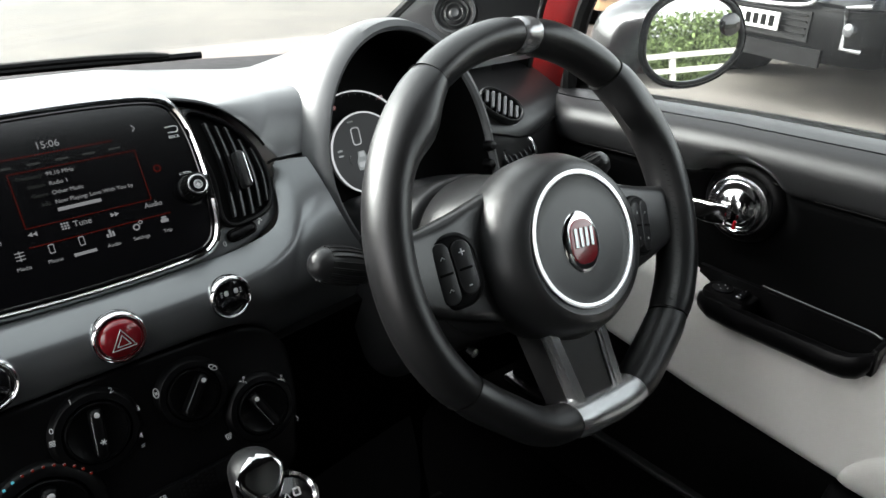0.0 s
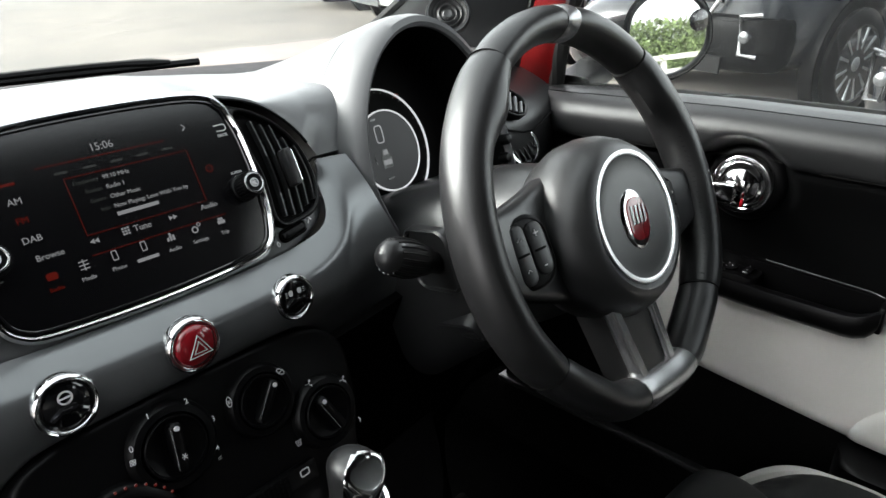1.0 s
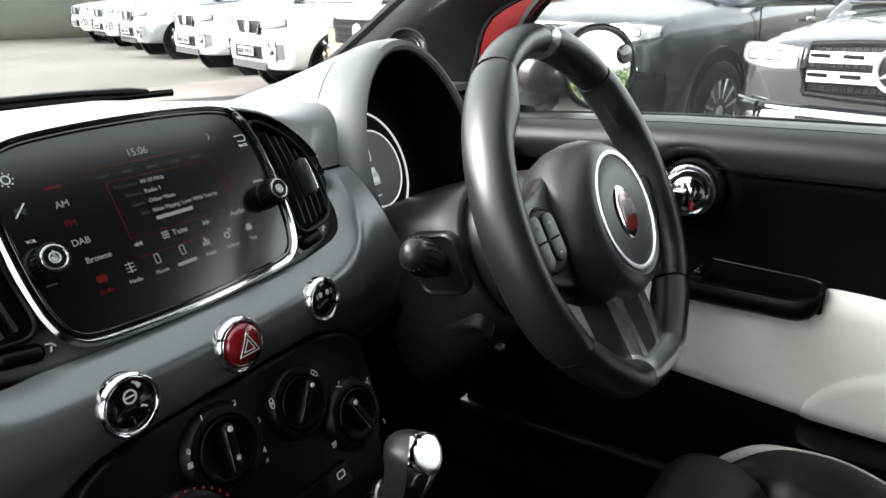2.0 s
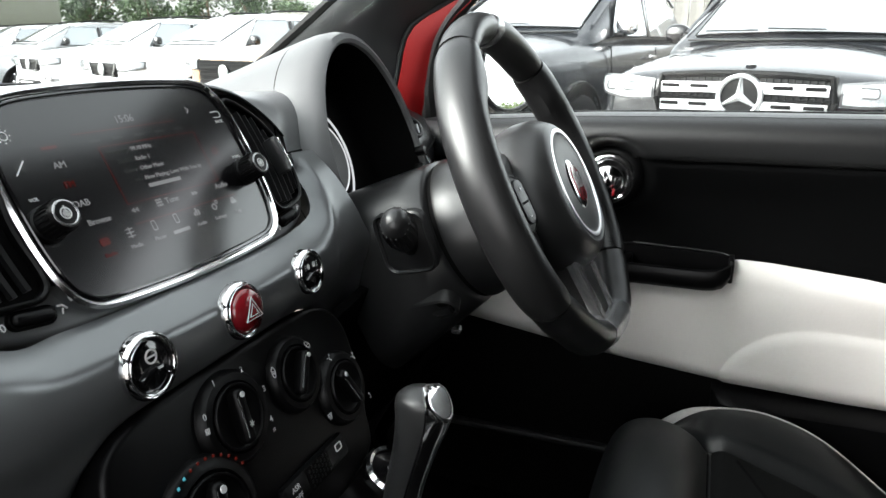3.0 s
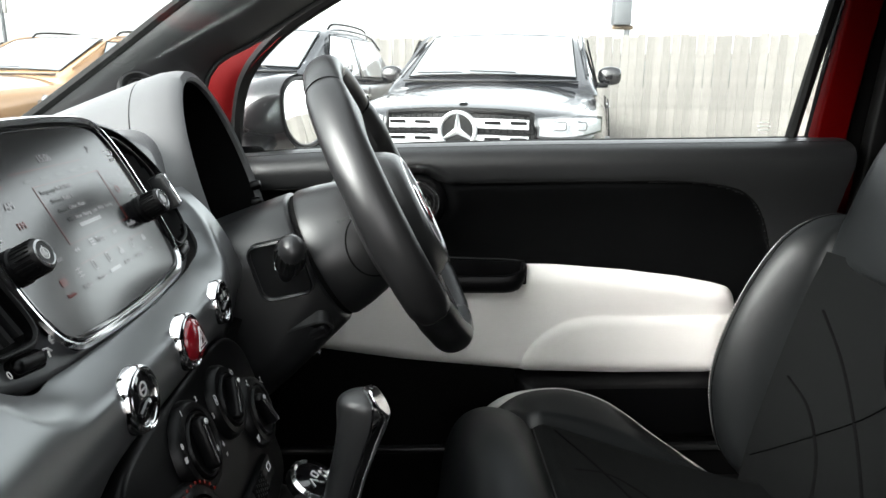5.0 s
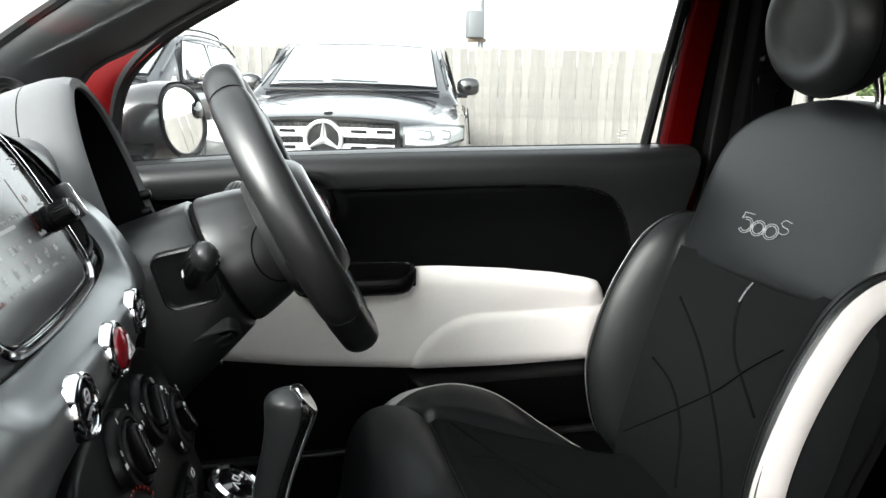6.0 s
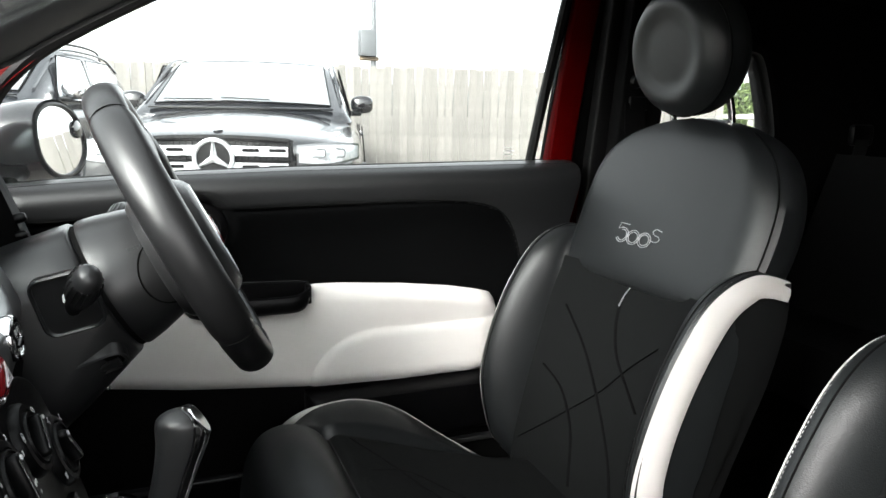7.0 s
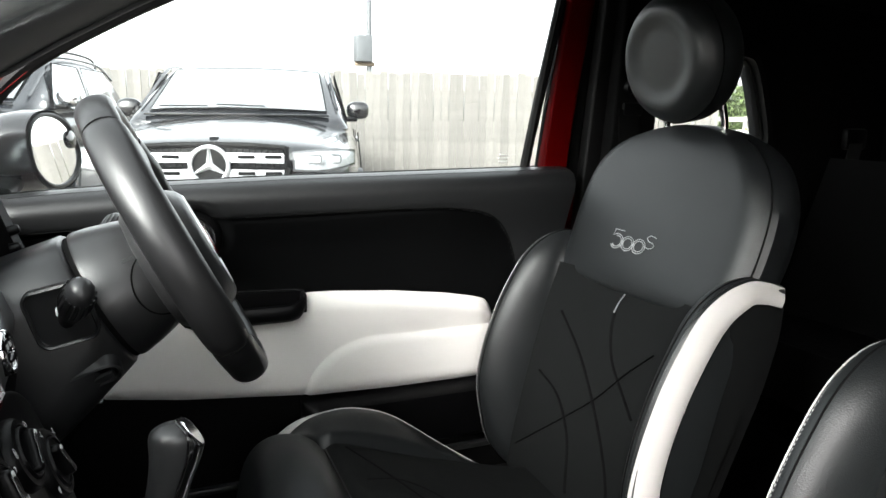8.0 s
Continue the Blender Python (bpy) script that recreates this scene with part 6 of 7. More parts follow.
        part("side_panel", sheet(lambda u, v: edge_[round(u * 40)].lerp(rear_[round(u * 40)] + Vector((s * 0.236, 0, 0)), v) + Vector((-s * (0.0005 + 0.004 * v * v), 0, 0)), 40, 6, 0.004 * s), M["seatfabric"], seat, "black cloth side panel")
    # crossing stitched lines on the centre panel
    for c in ([(0.141, 0.785), (0.061, 0.729), (-0.002, 0.671), (-0.049, 0.621), (-0.092, 0.565), (-0.12, 0.50)], [(0.0, 0.835), (0.004, 0.82), (-0.007, 0.779), (-0.031, 0.739), (-0.073, 0.706), (-0.115, 0.676)], [(0.176, 0.515), (0.06, 0.611), (-0.016, 0.676), (-0.068, 0.732), (-0.122, 0.781)], [(0.157, 0.667), (0.095, 0.645), (0.053, 0.609), (0.027, 0.568), (0.008, 0.495)]):
        pp = curve_pts([(x, z, 0) for x, z in c], 28)
        part("stitch_line", tube([panel_pt(p.x, p.y, 0.0012) for p in pp], 0.0030, 6, flat=0.25), M["line"], seat)
    part("tick_mark", tube([panel_pt(p.x, p.y, 0.003) for p in curve_pts([(-0.008, 0.848, 0), (-0.001, 0.834, 0), (0.003, 0.815, 0)], 8)], 0.0024, 6, flat=0.5), M["silverprint"], seat, "short silver stitched tick")
    # embroidered emblem: a hook, two linked rings and a small wave
    def emb(pts, closed=False):
        q = [shield_front(-x, z) + Vector((0, 0.0014, 0.0006)) for x, z in pts]
        part("emblem_stroke", tube(q, 0.0008, 6, closed=closed), M["silverprint"], seat, "silver embroidered emblem")
    for d in (0.0, 0.0034):
        r = 0.0128 - d
        emb([(-0.068 + 0.026 * i / 6, 0.9475) for i in range(7)] if not d else [(-0.0665, 0.9475), (-0.0685, 0.9375), (-0.058, 0.9415)])
        emb([(-0.054 + r * 1.25 * math.cos(radians(a)), 0.9285 + r * 0.95 * math.sin(radians(a))) for a in range(112, -150, -16)])
        for cx in (-0.024, 0.006):
            emb([(cx + r * 1.25 * math.cos(math.tau * j / 22), 0.9285 + r * 0.92 * math.sin(math.tau * j / 22)) for j in range(22)], True)
    emb([(p.x, p.y) for p in curve_pts([(0.042, 0.9475, 0), (0.028, 0.9495, 0), (0.021, 0.9445, 0), (0.027, 0.940, 0), (0.038, 0.938, 0), (0.041, 0.933, 0), (0.032, 0.929, 0), (0.020, 0.9305, 0)], 28)])
    # headrest with a dished face
    hm = T(0, -0.392, 1.240) @ turn(-8, "X")
    rings = []
    for i in range(41):
        t = -math.pi / 2 + math.pi * i / 40
        c, sn = math.cos(t), math.sin(t)
        yy = (0.060 if sn > 0 else 0.044) * math.copysign(abs(sn) ** 0.75, sn)
        k = abs(c) ** 0.55
        dish = 0.013 * step(0.80, 0.42, k) if sn > 0 else 0.0
        rings.append([hm @ Vector((0.112 * k * math.cos(q), yy - dish, 0.106 * k * math.sin(q))) for q in (math.tau * j / 48 for j in range(48))])
    hr = part("headrest", loft(rings), M["leather"], seat, "round black leather headrest")
    part("headrest_seam", tube([hm @ Vector((0.1112 * math.cos(math.tau * j / 48), 0.020, 0.1052 * math.sin(math.tau * j / 48))) for j in range(48)], 0.0013, 5, up=(0, 1, 0), closed=True), M["dark"], hr)
    for sx in (-0.065, 0.073):
        part("headrest_post", tube([(sx, -0.435, 1.06), (sx, -0.428, 1.14), (sx, -0.41, 1.2)], 0.006, 12), M["chrome"], seat, "chrome headrest post")
        part("post_collar", lathe([(0.012, -0.012), (0.0155, 0.002), (0.013, 0.010), (0, 0.010)], 20, T(sx, -0.432, 1.112)), M["black"], seat)
    return seat


drv = build_seat(0.36, "driver_seat", "black leather driver's seat with ivory bands and silver emblem")
copy_thing(drv, T(-0.37, 0.065, 0.0))["label"] = "black leather passenger seat with ivory piping"

# rear bench: deep shade put into a near-black colour instead of seat fabric
rear = thing("rear_bench", None, "rear bench seat, coloured near-black for the deep shade", "rear seat")
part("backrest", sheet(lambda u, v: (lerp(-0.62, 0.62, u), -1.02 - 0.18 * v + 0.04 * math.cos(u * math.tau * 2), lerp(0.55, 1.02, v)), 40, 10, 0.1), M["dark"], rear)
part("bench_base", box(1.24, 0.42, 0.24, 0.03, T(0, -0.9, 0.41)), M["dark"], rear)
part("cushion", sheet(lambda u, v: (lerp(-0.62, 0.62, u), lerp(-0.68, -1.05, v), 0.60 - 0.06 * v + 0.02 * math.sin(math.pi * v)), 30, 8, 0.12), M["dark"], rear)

# ---- centre console ----
con = thing("centre_console", None, "black centre console between the seats", "centre console", kind="structure")
part("console_body", loft([[Vector((x, y, z + zo)) for x, z in rrect(w, h, 0.03, 5)] for y, w, h, zo in ((0.60, 0.26, 0.30, 0.62), (0.50, 0.25, 0.28, 0.595), (0.44, 0.235, 0.22, 0.56), (0.36, 0.20, 0.16, 0.53), (0.10, 0.17, 0.12, 0.48), (-0.35, 0.17, 0.12, 0.47))]), M["black"], con)
cgm = basis((0.098, 0.473, 0.742), (1, -0.2, 0.0), (0.05, 0.85, 0.5))
sk = thing("power_socket", cgm.copy(), "chrome ringed control beside the gear lever", "socket")
part("chrome_ring", lathe([(0.027, -0.006), (0.027, 0.003), (0.024, 0.006), (0.021, 0.004), (0.0205, -0.006)], 40), M["chrome"], sk)
part("cap", lathe([(0.0205, -0.003), (0.020, 0.001), (0, 0.003)], 36), M["gloss"], sk)
part("icon", tube([(-0.008, -0.004, 0.0034), (-0.003, 0.004, 0.0034), (0.001, -0.003, 0.0034)], 0.0009, 5), M["print"], sk)
part("icon", frame_ring(rrect(0.0075, 0.0085, 0.002, 4, 0.007, 0.003), rrect(0.0045, 0.0055, 0.001, 4, 0.007, 0.003), 0.0026, 0.0036), M["print"], sk)

gear = thing("gear_lever", None, "grey and chrome gear lever knob", "gear lever")
gp = [(0.050, 0.452, 0.60), (0.050, 0.449, 0.70), (0.048, 0.440, 0.76), (0.046, 0.428, 0.805), (0.045, 0.421, 0.832), (0.045, 0.419, 0.852), (0.045, 0.419, 0.864)]
gc = curve_pts(gp, 36)
gr_ = [smooth_less([(0, 0.0135), (12, 0.0140), (18, 0.0160), (24, 0.0190), (28, 0.0205), (31, 0.0200), (33, 0.0172), (34.5, 0.0130), (35.5, 0.0078), (36, 0.0015)], i) for i in range(37)]


def facet(q, off=0.0):
    """Hold a point of the knob behind the slanted facet at its top."""
    n_ = Vector((0.0, -0.80, 0.60))
    return q - n_ * max(0.0, (q - Vector((0.045, 0.4035, 0.8515))).dot(n_) - off)


part("knob", loft([[facet(p + Vector((0.95 * r * math.cos(math.tau * j / 40), 1.10 * r * math.sin(math.tau * j / 40), 0)), -0.0012) for j in range(40)] for p, r in zip(gc, gr_)]), M["hub"], gear, "smooth dark grey knob")


def spine_pt(u, v, lift=0.0014):
    """Chrome strip down the rear of the knob, ending in a flat slanted facet."""
    i = lerp(4, 36, u)
    k = min(int(i), 35)
    p, r = gc[k].lerp(gc[k + 1], i - k), lerp(gr_[k], gr_[k + 1], i - k) + lift
    a = lerp(-64, 64, v)
    q = p + Vector((0.95 * r * math.sin(radians(a)), -1.10 * r * math.cos(radians(a)), 0))
    return facet(q)


part("chrome_spine", sheet(spine_pt, 70, 20, 0.002), M["softchrome"], gear, "polished chrome strip")
for v in (0.0, 1.0):
    part("spine_edge", tube([spine_pt(i / 40, v, 0.0010) for i in range(41)], 0.0011, 5), M["gloss"], gear)
part("gaiter", lathe([(0.055, 0.0), (0.05, 0.02), (0.04, 0.06), (0.028, 0.10), (0.02, 0.12)], 24, T(0.052, 0.45, 0.55)), M["dark"], gear)

ped = thing("pedal_box", None, "dark pedals and lever hardly seen in the footwell", "pedals")
part("pedal_arm", tube([(0.36, 0.52, 0.78), (0.37, 0.62, 0.6), (0.37, 0.60, 0.45)], 0.009, 8), M["dark"], ped)
part("pedal_pad", box(0.05, 0.015, 0.07, 0.005, T(0.37, 0.59, 0.43)), M["rubber"], ped)
part("bolt", lathe([(0.006, 0), (0.006, 0.01), (0, 0.012)], 12, basis((0.364, 0.51, 0.775), (1, 0, 0), (0, 0, 1))), M["satin"], ped)
solo("door_sill_strip", box(0.03, 1.0, 0.012, 0.004, T(0.70, 0.25, 0.445)), M["trim"], "dark sill strip along the door opening", "sill", "structure")
# ---- outdoors: yard, fences, hedge, distance ----
MO2 = dict(
    ground=material("gritty_tarmac", (0.132, 0.118, 0.104), 0.85, 0, 0.42, 2.2, 0.6, 90),
    board=material("weathered_fence_board", (0.125, 0.118, 0.108), 0.85, 0, 0.28, 9.0, 0.4, 60),
    rail=material("pale_painted_rail", (0.28, 0.27, 0.25), 0.7, 0, 0.12, 8.0),
    leaf=material("hedge_leaf", (0.055, 0.075, 0.028), 0.6, 0, 0.5, 2.0, spec=0.2),
    tree=material("tree_leaf", (0.045, 0.075, 0.03), 0.65, 0, 0.4, 0.6),
    bark=material("bark", (0.12, 0.09, 0.06), 0.9, 0, 0.3, 8.0),
    galv=material("galvanised_steel", (0.10, 0.105, 0.11), 0.6, 0.2, 0.2, 10.0),
    wall=material("olive_metal_cladding", (0.12, 0.125, 0.09), 0.6, 0, 0.1, 3.0),
)
for key, lo, hi, out in (("board", 0.84, 1.14, "Object Info"), ("leaf", 0.35, 1.9, "Geometry"), ("tree", 0.45, 1.6, "Geometry")):
    n, l = MO2[key].node_tree.nodes, MO2[key].node_tree.links
    src = n.new("ShaderNodeObjectInfo") if out == "Object Info" else n.new("ShaderNodeNewGeometry")
    rnd = src.outputs["Random"] if out == "Object Info" else src.outputs["Random Per Island"]
    rng_, tint, p_ = n.new("ShaderNodeMapRange"), n.new("ShaderNodeMix"), n["Principled BSDF"]
    rng_.inputs["To Min"].default_value, rng_.inputs["To Max"].default_value = lo, hi
    tint.data_type, tint.blend_type = "RGBA", "MULTIPLY"
    tint.inputs["Factor"].default_value = 1.0
    l.new(rnd, rng_.inputs["Value"])
    l.new(p_.inputs["Base Color"].links[0].from_socket, tint.inputs["A"])
    l.new(rng_.outputs[0], tint.inputs["B"])
    l.new(tint.outputs["Result"], p_.inputs["Base Color"])
solo("ground", sheet(lambda u, v: (lerp(-600, 600, u ** 1), lerp(-600, 600, v), GROUND), 40, 40), MO2["ground"], "pale gritty car park surface", "ground", "structure")

YAW = -17.0
AX = Vector((math.cos(radians(YAW)), math.sin(radians(YAW)), 0))   # away from the yard, towards the fence
rng = random.Random(4)

# close-boarded fence behind the parked cars
FO, FD = Vector((7.45, -7.1, GROUND)), Vector((0.36, 0.933, 0)).normalized()
fence = thing("board_fence", None, "tall weathered close-boarded timber fence", "fence", kind="structure")
FN = Vector((FD.y, -FD.x, 0))
nb, pitch_ = 170, 0.108
board_meshes = []
for k in range(6):
    b = box(0.104, 0.018, 1.9 + 0.012 * (k - 3), 0.003, None, 1)
    me = bpy.data.meshes.new("board")
    bm_ = b
    bm_.to_mesh(me)
    bm_.free()
    me.materials.append(MO2["board"])
    board_meshes.append(me)
fr = FD.to_track_quat("X", "Z").to_matrix().to_4x4()
for i in range(nb):
    ob = new("board", board_meshes[rng.randrange(6)])
    ob.parent = fence
    ob.matrix_world = Matrix.Translation(FO + FD * (pitch_ * i) + FN * rng.uniform(-0.006, 0.006) + Vector((0, 0, 0.98 + rng.uniform(-0.012, 0.012)))) @ fr @ turn(rng.uniform(-0.5, 0.5), "Y")
for z in (0.35, 1.0, 1.65):
    part("rail", box(nb * pitch_, 0.05, 0.08, 0.004, Matrix.Translation(FO + FD * (nb * pitch_ / 2) + FN * 0.04 + Vector((0, 0, z))) @ fr), MO2["board"], fence)

pole = thing("utility_pole", None, "slim grey pole with a metal box above the fence", "pole")
pb = Vector((-0.59 + 11.5 * math.sin(radians(106.4)), 0.42 + 11.5 * math.cos(radians(106.4)), GROUND))
part("shaft", tube([pb, pb + Vector((0, 0, 6.5))], [0.05, 0.035], 10), MO2["galv"], pole)
part("box", box(0.22, 0.26, 0.40, 0.015, Matrix.Translation(pb + Vector((-0.06, 0.12, 2.36)))), MO2["galv"], pole, "grey metal box")
part("bracket", box(0.1, 0.3, 0.06, 0.01, Matrix.Translation(pb + Vector((-0.02, 0.08, 2.13)))), MO2["bark"], pole)


def leaf_mass(name, center_fn, count, size, mat, seed, parent=None):
    """Many small folded leaves at places given by center_fn(random)."""
    r = random.Random(seed)
    verts, faces = [], []
    for i in range(count):
        c = Vector(center_fn(r))
        n = Vector((r.uniform(-1, 1), r.uniform(-1, 1), r.uniform(-0.3, 1))).normalized()
        u = n.orthogonal().normalized()
        u = Matrix.Rotation(r.uniform(0, 6.28), 3, n) @ u
        w = n.cross(u)
        s = size * r.uniform(0.6, 1.4)
        k = len(verts)
        verts += [c - u * s, c + w * s * 0.45 + n * s * 0.15, c + u * s, c - w * s * 0.45 + n * s * 0.15]
        faces += [(k, k + 1, k + 2), (k, k + 2, k + 3)]
    me = bpy.data.meshes.new(name)
    me.from_pydata(verts, [], faces)
    me.materials.append(mat)
    ob = new(name, me)
    if parent:
        ob.parent = parent
    return ob


hedge = leaf_mass("hedge", lambda r: (lerp(-11.5, 19.0, r.random()), -12.2 + r.gauss(0, 0.35), GROUND + (2.0 + 0.16 * math.sin(r.random() * 3)) * r.random() ** 0.7), 80000, 0.055, MO2["leaf"], 7)
tagged(hedge, "dense mixed green hedge behind the rail fence", "hedge", "", "stuff")
solo("hedge_core", box(30.5, 0.5, 1.75, 0.1, T(3.75, -12.4, GROUND + 0.87)), MO2["leaf"], "dark heart of the hedge", "hedge", "structure")
rf = thing("rail_fence", None, "pale post-and-rail fence in front of the hedge", "fence")
for i in range(17):
    part("post", box(0.10, 0.10, 1.46, 0.008, T(-11.1 + 1.85 * i, -11.4, GROUND + 0.71)), MO2["rail"], rf)
for k, z in enumerate((0.58, 0.84, 1.10, 1.37)):
    part("rail", box(29.6, 0.04, 0.10, 0.005, T(3.7, -11.34, GROUND + z)), MO2["rail"], rf)


def tree(x, y, h, seed):
    t = thing("tree", T(x, y, GROUND), "leafy green tree beyond the car park", "tree", "far trees")
    part("trunk", tube([(0, 0, 0), (0.1, 0, h * 0.3), (0, 0.1, h * 0.6)], [h * 0.035, h * 0.026, h * 0.012], 10), MO2["bark"], t)
    r = random.Random(seed)
    blobs = [(r.gauss(0, h * 0.2), r.gauss(0, h * 0.2), h * r.uniform(0.35, 0.95), h * r.uniform(0.10, 0.2)) for _ in range(22)]
    for b in blobs[:6]:
        part("limb", tube([(0, 0, h * 0.35), (b[0] * 0.5, b[1] * 0.5, (h * 0.35 + b[2]) / 2), b[:3]], [h * 0.014, h * 0.009, h * 0.004], 6), MO2["bark"], t)

    def place(q):
        b = blobs[q.randrange(len(blobs))]
        d = Vector((q.gauss(0, 1), q.gauss(0, 1), q.gauss(0, 1))).normalized() * b[3] * q.uniform(0.6, 1.1)
        return (b[0] + d.x, b[1] + d.y, b[2] + d.z * 0.8)
    leaf_mass("crown", place, 5000, h * 0.022, MO2["tree"], seed, t)
    return t


for i, (az, dist, h) in enumerate(((54.5, 42, 4.6), (51, 48, 5.5), (47, 52, 5.2), (43, 55, 6.0), (57.5, 60, 4.4), (38, 58, 6.0), (33, 60, 6.5))):
    tree(dist * math.sin(radians(az)), dist * math.cos(radians(az)), h, 20 + i)
mast = thing("phone_mast", None, "slim lattice mast far off above the cars", "mast")
mb = Vector((70 * math.sin(radians(60.8)), 70 * math.cos(radians(60.8)), GROUND))
part("mast_pole", tube([mb, mb + Vector((0, 0, 8.0))], [0.22, 0.15], 8), MO2["galv"], mast)
for i in range(3):
    part("antenna", box(0.25, 0.25, 1.1, 0.03, Matrix.Translation(mb + Vector((0.5 * math.cos(i * 2.1), 0.5 * math.sin(i * 2.1), 7.2)))), MO2["rail"], mast)
shed = thing("far_building", T(14.5, 27, GROUND), "low olive clad building beyond the parked cars", "building")
part("wall", box(12, 6, 3.4, 0.05, T(0, 0, 1.7) @ turn(YAW, "Z")), MO2["wall"], shed)
part("roof", box(12.6, 6.6, 0.35, 0.05, T(0, 0, 3.5) @ turn(YAW, "Z")), MO2["galv"], shed)
# ---- parked pickups ----
PAINT = dict(
    black=material("black_vehicle_paint", (0.010, 0.011, 0.013), 0.2, 0.2, 0.1, 3, coat=1.0),
    grey=material("dark_grey_vehicle_paint", (0.014, 0.016, 0.019), 0.25, 0.1, 0.1, 3, coat=0.5),
    white=material("white_vehicle_paint", (0.80, 0.81, 0.82), 0.3, 0, 0.04, 3, coat=1.0),
    silver=material("silver_vehicle_paint", (0.45, 0.46, 0.47), 0.3, 0.4, 0.05, 3, coat=1.0),
    orange=material("orange_vehicle_paint", (0.46, 0.28, 0.15), 0.25, 0.3, 0.06, 3, coat=1.0),
)
M["lampglass"] = material("clear_lamp", (0.34, 0.355, 0.37), 0.12, 0.4, 0.45, 40, coat=0.8)
M["brightbar"] = material("bright_silver_bar", (0.42, 0.43, 0.44), 0.32, 0.5, 0.05, 20)
M["lampdark"] = material("lamp_housing", (0.06, 0.062, 0.065), 0.15, 0.3, 0.2, 40, coat=0.8)
M["grillemesh"] = material("black_grille", (0.002, 0.002, 0.002), 0.5, 0, 0.2, 60, spec=0.2)
M["plate"] = material("number_plate", (0.5, 0.5, 0.48), 0.5, 0, 0.05, 20)
M["alloy"] = material("alloy_wheel", (0.45, 0.46, 0.47), 0.3, 0.7, 0.1, 20)


def soften(ob, levels=2):
    """Round a coarse skin off."""
    sub = ob.modifiers.new("round", "SUBSURF")
    sub.levels = sub.render_levels = levels
    ob.data.shade_smooth()
    return ob


def body_ring(x, half, z0, z1, crown):
    """Half-round cross ring of the lower body at length x."""
    side = [(0.0, z0), (half * 0.75, z0), (half * 0.96, z0 + 0.05), (half, lerp(z0, z1, 0.40)), (half * 0.985, lerp(z0, z1, 0.70)), (half * 0.965, lerp(z0, z1, 0.88)), (half * 0.90, z1), (half * 0.55, z1 + crown * 0.7), (0.0, z1 + crown)]
    return [Vector((x, y, z)) for y, z in side] + [Vector((x, -y, z)) for y, z in side[-2:0:-1]]


